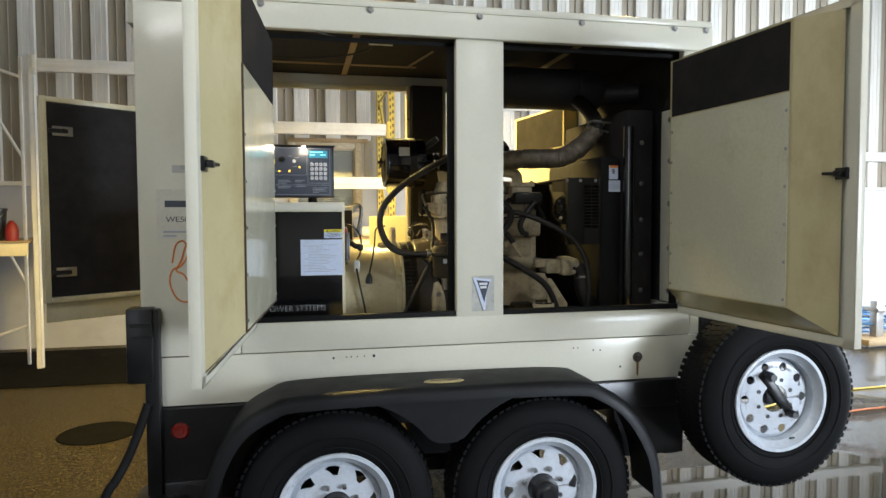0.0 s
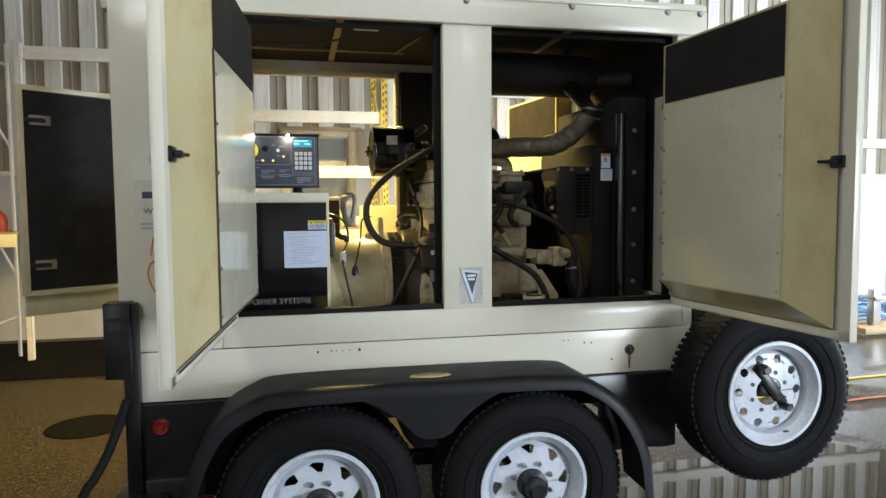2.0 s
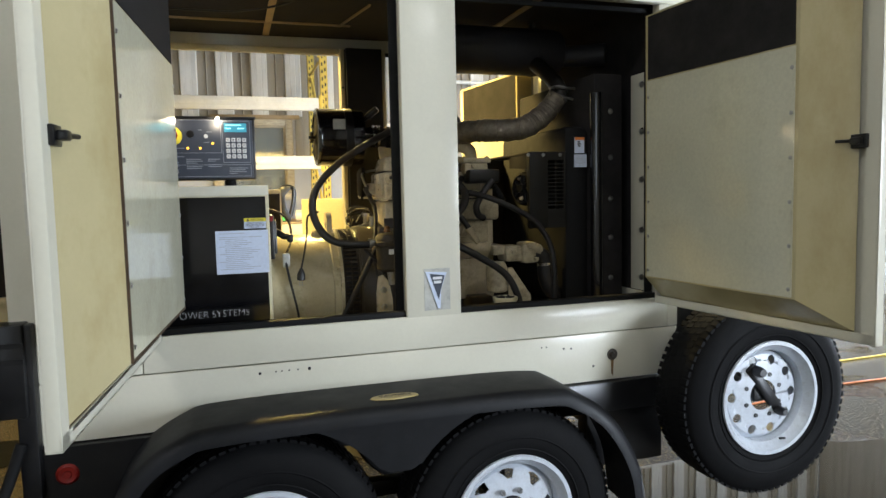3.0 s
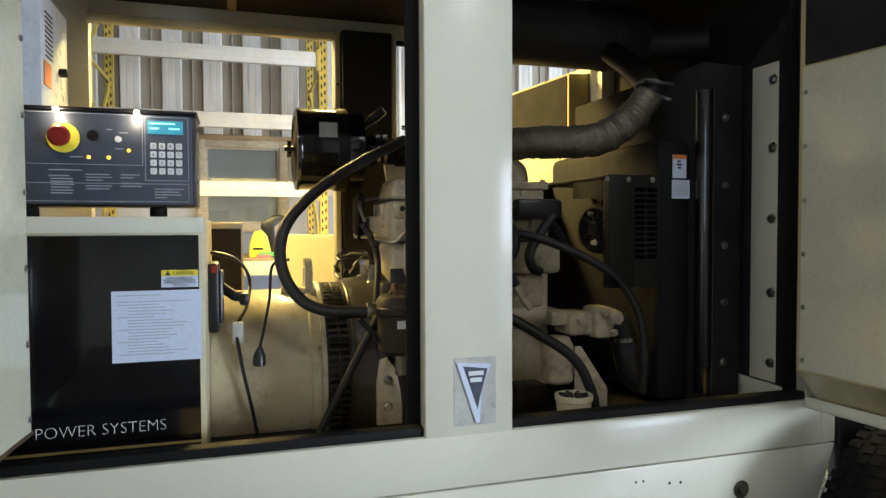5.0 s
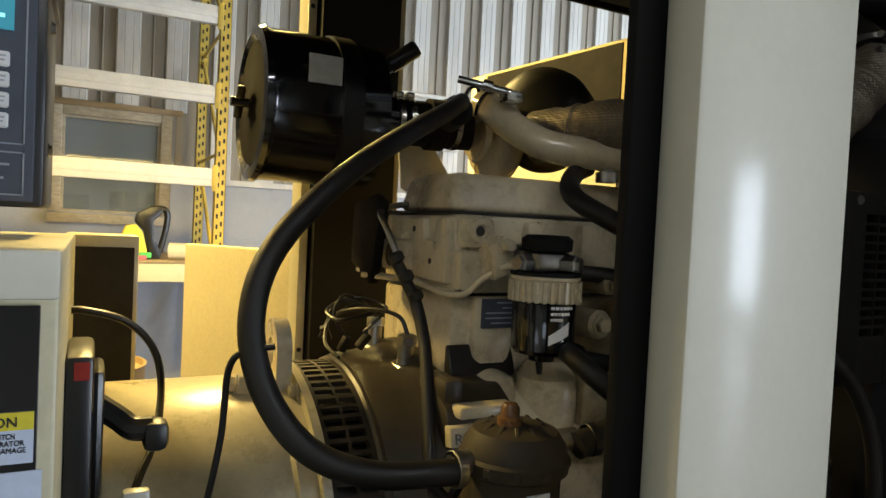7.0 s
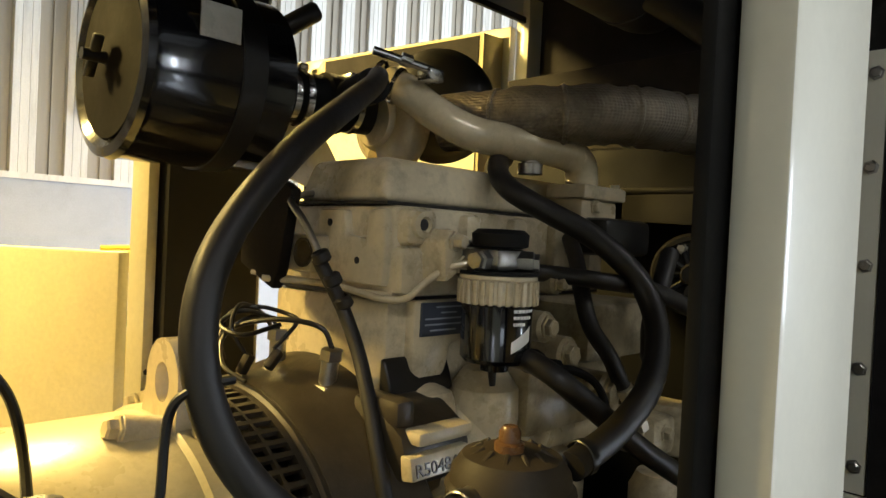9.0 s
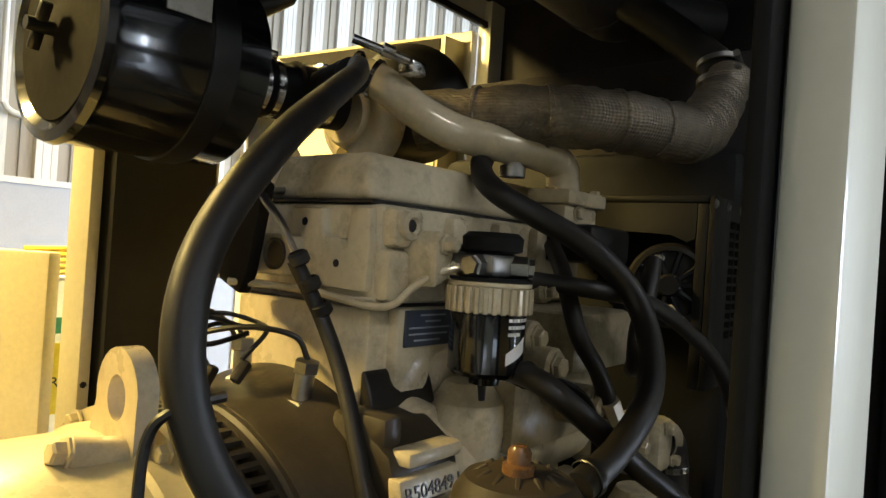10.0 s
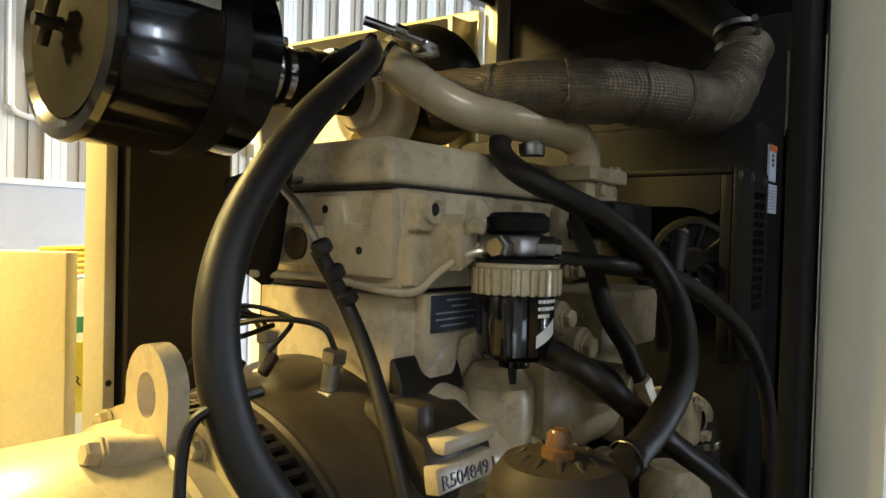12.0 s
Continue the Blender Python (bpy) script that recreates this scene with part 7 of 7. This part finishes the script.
part("cabinet_shell", bm, M_PANELCREAM, pn)
bm = B()
box(bm, 0.015, 0.065, -0.006, 0.002, 1.05, 1.10, 0.002, mm)
part("cabinet_latch", bm, M_STEEL, pn)
drum = thing("drum", (0.22, 4.9, 0), "dull tan steel drum", "drum")
part("shell", lathe(B(), (0.22, 4.9, 0), (0, 0, 1), [(0, 0), (0.22, 0), (0.225, 0.01), (0.22, 0.02), (0.22, 0.55), (0.227, 0.56), (0.22, 0.57), (0.22, 1.08), (0.225, 1.10), (0.215, 1.10), (0.21, 1.08), (0, 1.08)], 32), M_WOOD, drum)
oil = thing("oil_carton", (1.12, 4.85, 0), "white lubricant drum with a yellow oil label", "container")
part("body", box(B(), 1.03, 1.45, 4.82, 5.15, 0, 1.44, 0.02), M_PAPER, oil)
ol = part("yellow_label", box(B(), 1.035, 1.21, 4.813, 4.82, 1.02, 1.24), M_YELLOW, oil, "yellow label")
lettering("oil_word", "R OIL", 0.045, pose(1.05, 4.812, 1.105, 90), M_DARKINK, ol, 0.12)
part("green_mark", box(B(), 1.035, 1.15, 4.813, 4.82, 1.27, 1.32), paint("green_print", (0.05, 0.30, 0.20), 0.5, bump=0), oil)
bm = B()
for k in range(5):
    tube(bm, [(0.98, 4.80 + 0.02 * k, 1.455 + 0.018 * k), (1.15, 4.86, 1.46 + 0.018 * k), (1.38, 4.9, 1.455 + 0.018 * k)], 0.009, 8, 4)
lone("coiled_cable", bm, M_CABLEY, (1.15, 4.86, 1.445), "yellow cable coiled on the drum", "cable")
# conduit on the wall
for x0, z0 in ((2.06, 2.46), (2.20, 2.98)):
    bm = B()
    tube(bm, [(x0, Y1 - 0.04, 4.9), (x0, Y1 - 0.04, z0 + 0.3), (x0 + 0.02, Y1 - 0.04, z0 + 0.08), (x0 + 0.12, Y1 - 0.04, z0), (x0 + 0.4, Y1 - 0.04, z0), (x0 + 1.6, Y1 - 0.04, z0)], 0.024, 10, 5)
    lone("conduit", bm, M_RACKWHITE, (x0, Y1 - 0.04, z0), "white steel electrical conduit on the cladding", "conduit", "wall conduits")
# right-hand corner of the hall
part("white_dado", box(B(), 4.3, X1 - 0.03, Y1 - 0.02, Y1 - 0.004, 0, BAND - 0.06), M_WHITEWALL, wall_back, "bright white painted boards")
part("wall_girt", box(B(), 4.3, X1 - 0.05, Y1 - 0.06, Y1 + 0.05, 2.36, 2.50, 0.01), M_RACKWHITE, wall_back, "white horizontal wall girt")
st = thing("steel_stand", (6.75, 6.55, 0), "low welded steel stand with a tube post", "stand")
part("stand_base", box(B(), 6.45, 7.35, 6.35, 6.75, 0.03, 0.10, 0.006), M_WOOD, st, "timber base board")
part("stand_foot", box(B(), 6.5, 7.3, 6.45, 6.65, 0, 0.03), M_STEEL, st)
part("stand_post", box(B(), 6.70, 6.80, 6.50, 6.60, 0.10, 0.52, 0.004), M_STEEL, st)
part("stand_plate", box(B(), 6.66, 6.98, 6.44, 6.66, 0.40, 0.45, 0.004), M_STEEL, st)
bm = B()
rg = random.Random(3)
for k in range(14):
    c = Vector((7.0 + rg.uniform(-0.5, 0.6), 7.1 + rg.uniform(-0.25, 0.3), 0))
    R0 = rg.uniform(0.18, 0.36)
    z0 = 0.03 + 0.025 * k
    tube(bm, [c + Vector((math.cos(t) * R0, math.sin(t) * R0, z0 + 0.02 * math.sin(3 * t + k))) for t in (2 * math.pi * i / 12 for i in range(13))], 0.013, 6, 3)
lone("blue_hose_pile", bm, M_BLUE, (7.0, 7.1, 0), "tangled heap of pale blue hose on the floor", "hose")
for pts, mat, lb in (([(2.9, 4.6, 0.008), (3.6, 4.5, 0.008), (4.4, 4.8, 0.008), (6.5, 4.9, 0.008)], M_CABLEY, "yellow extension cable lying on the floor"),
                     ([(2.8, 4.2, 0.008), (3.6, 4.15, 0.008), (4.6, 4.3, 0.008), (6.6, 4.2, 0.008)], M_CABLER, "orange extension cable lying on the floor")):
    lone("floor_cable", tube(B(), pts, 0.008, 8, 10), mat, pts[0], lb, "cable", "cables on the floor")
lone("air_hose", tube(B(), [(-0.542, 2.600, 0.821), (-0.575, 2.580, 0.719), (-0.611, 2.550, 0.623), (-0.649, 2.520, 0.551), (-0.686, 2.500, 0.487), (-0.86, 2.44, 0.06), (-1.0, 2.3, 0.022), (-1.4, 1.9, 0.022)], 0.017, 12, 8), M_SEAL, (-0.9, 2.4, 0.0), "black hose drooping from the trailer corner to the floor", "hose")
bm = B()
rg = random.Random(12)
rim_ = []
for k in range(72):
    t = 2 * math.pi * k / 72
    cx, cy = math.cos(t), math.sin(t)
    r = 1.0 + 0.06 * math.sin(5 * t + 1) + 0.05 * math.sin(11 * t) + rg.uniform(-0.02, 0.02)
    rim_.append(bm.verts.new((2.75 + 1.35 * r * math.copysign(abs(cx) ** 0.7, cx), 2.80 + 0.70 * r * math.copysign(abs(cy) ** 0.7, cy), 0.004)))
bm.faces.new(rim_)
lone("puddle", bm, M_WATER, (2.75, 2.8, 0.0), "still shallow puddle on the concrete, mirroring the wall", "puddle", "", "structure")
# black sheet laid in for the shadow zone under the rack
lone("rack_shade_sheet", box(B(), -5.5, -0.9, 6.55, 8.35, 0.0, 0.012, 0.004), M_FLOORSHADE, (-3, 7.4, 0.0), "black sheet standing in for the shade on the floor under the rack", "mat")
# black disc laid on the floor to stand for a round shadow
bm = B()
lathe(bm, (-1.38, 5.02, 0.0), (0, 0, 1), [(0.27, 0), (0.262, 0.006), (0, 0.006)], 40)
lone("shadow_disc", bm, M_FLOORSHADE, (-1.38, 5.02, 0), "round black disc standing in for a shadow on the wet floor", "drain")
# lamps
for lx, ly, lz in HIGH_BAYS:
    hb = thing("high_bay_lamp", (lx, ly, ZC - 0.2), "hanging high-bay lamp with a bell reflector", "lamp", "high-bay lamps")
    part("reflector", lathe(B(), (lx, ly, lz), (0, 0, 1), [(0.24, -0.10), (0.20, 0.02), (0.10, 0.14), (0.06, 0.16), (0.05, 0.16), (0.095, 0.13), (0.195, 0.015), (0.236, -0.10)], 32), M_STEEL, hb)
    part("gear_box", rod(B(), (lx, ly, lz + 0.16), (lx, ly, lz + 0.36), 0.07, bevel=0.01), M_STEEL, hb)
    part("hanger", rod(B(), (lx, ly, lz + 0.36), (lx, ly, ZC), 0.008), M_STEEL, hb)
    part("bulb", lathe(B(), (lx, ly, lz - 0.02), (0, 0, 1), [(0, -0.05), (0.03, -0.04), (0.045, 0.0), (0.03, 0.06), (0, 0.08)], 16), glow("sodium_bulb", SODIUM, 12), hb, "glowing sodium bulb")
for lx, ly in TUBES:
    tl = thing("tube_light_fitting", (lx, ly, 4.5), "twin fluorescent batten under the roof", "lamp", "tube lights")
    part("batten", box(B(), lx - 0.72, lx + 0.72, ly - 0.07, ly + 0.07, 4.52, 4.58, 0.005), M_WHITE, tl)
    for s in (-0.04, 0.04):
        part("tube", rod(B(), (lx - 0.66, ly + s, 4.495), (lx + 0.66, ly + s, 4.495), 0.014), M_TUBE, tl)
    part("hanger", rod(B(), (lx, ly, 4.58), (lx, ly, ZC), 0.006), M_STEEL, tl)
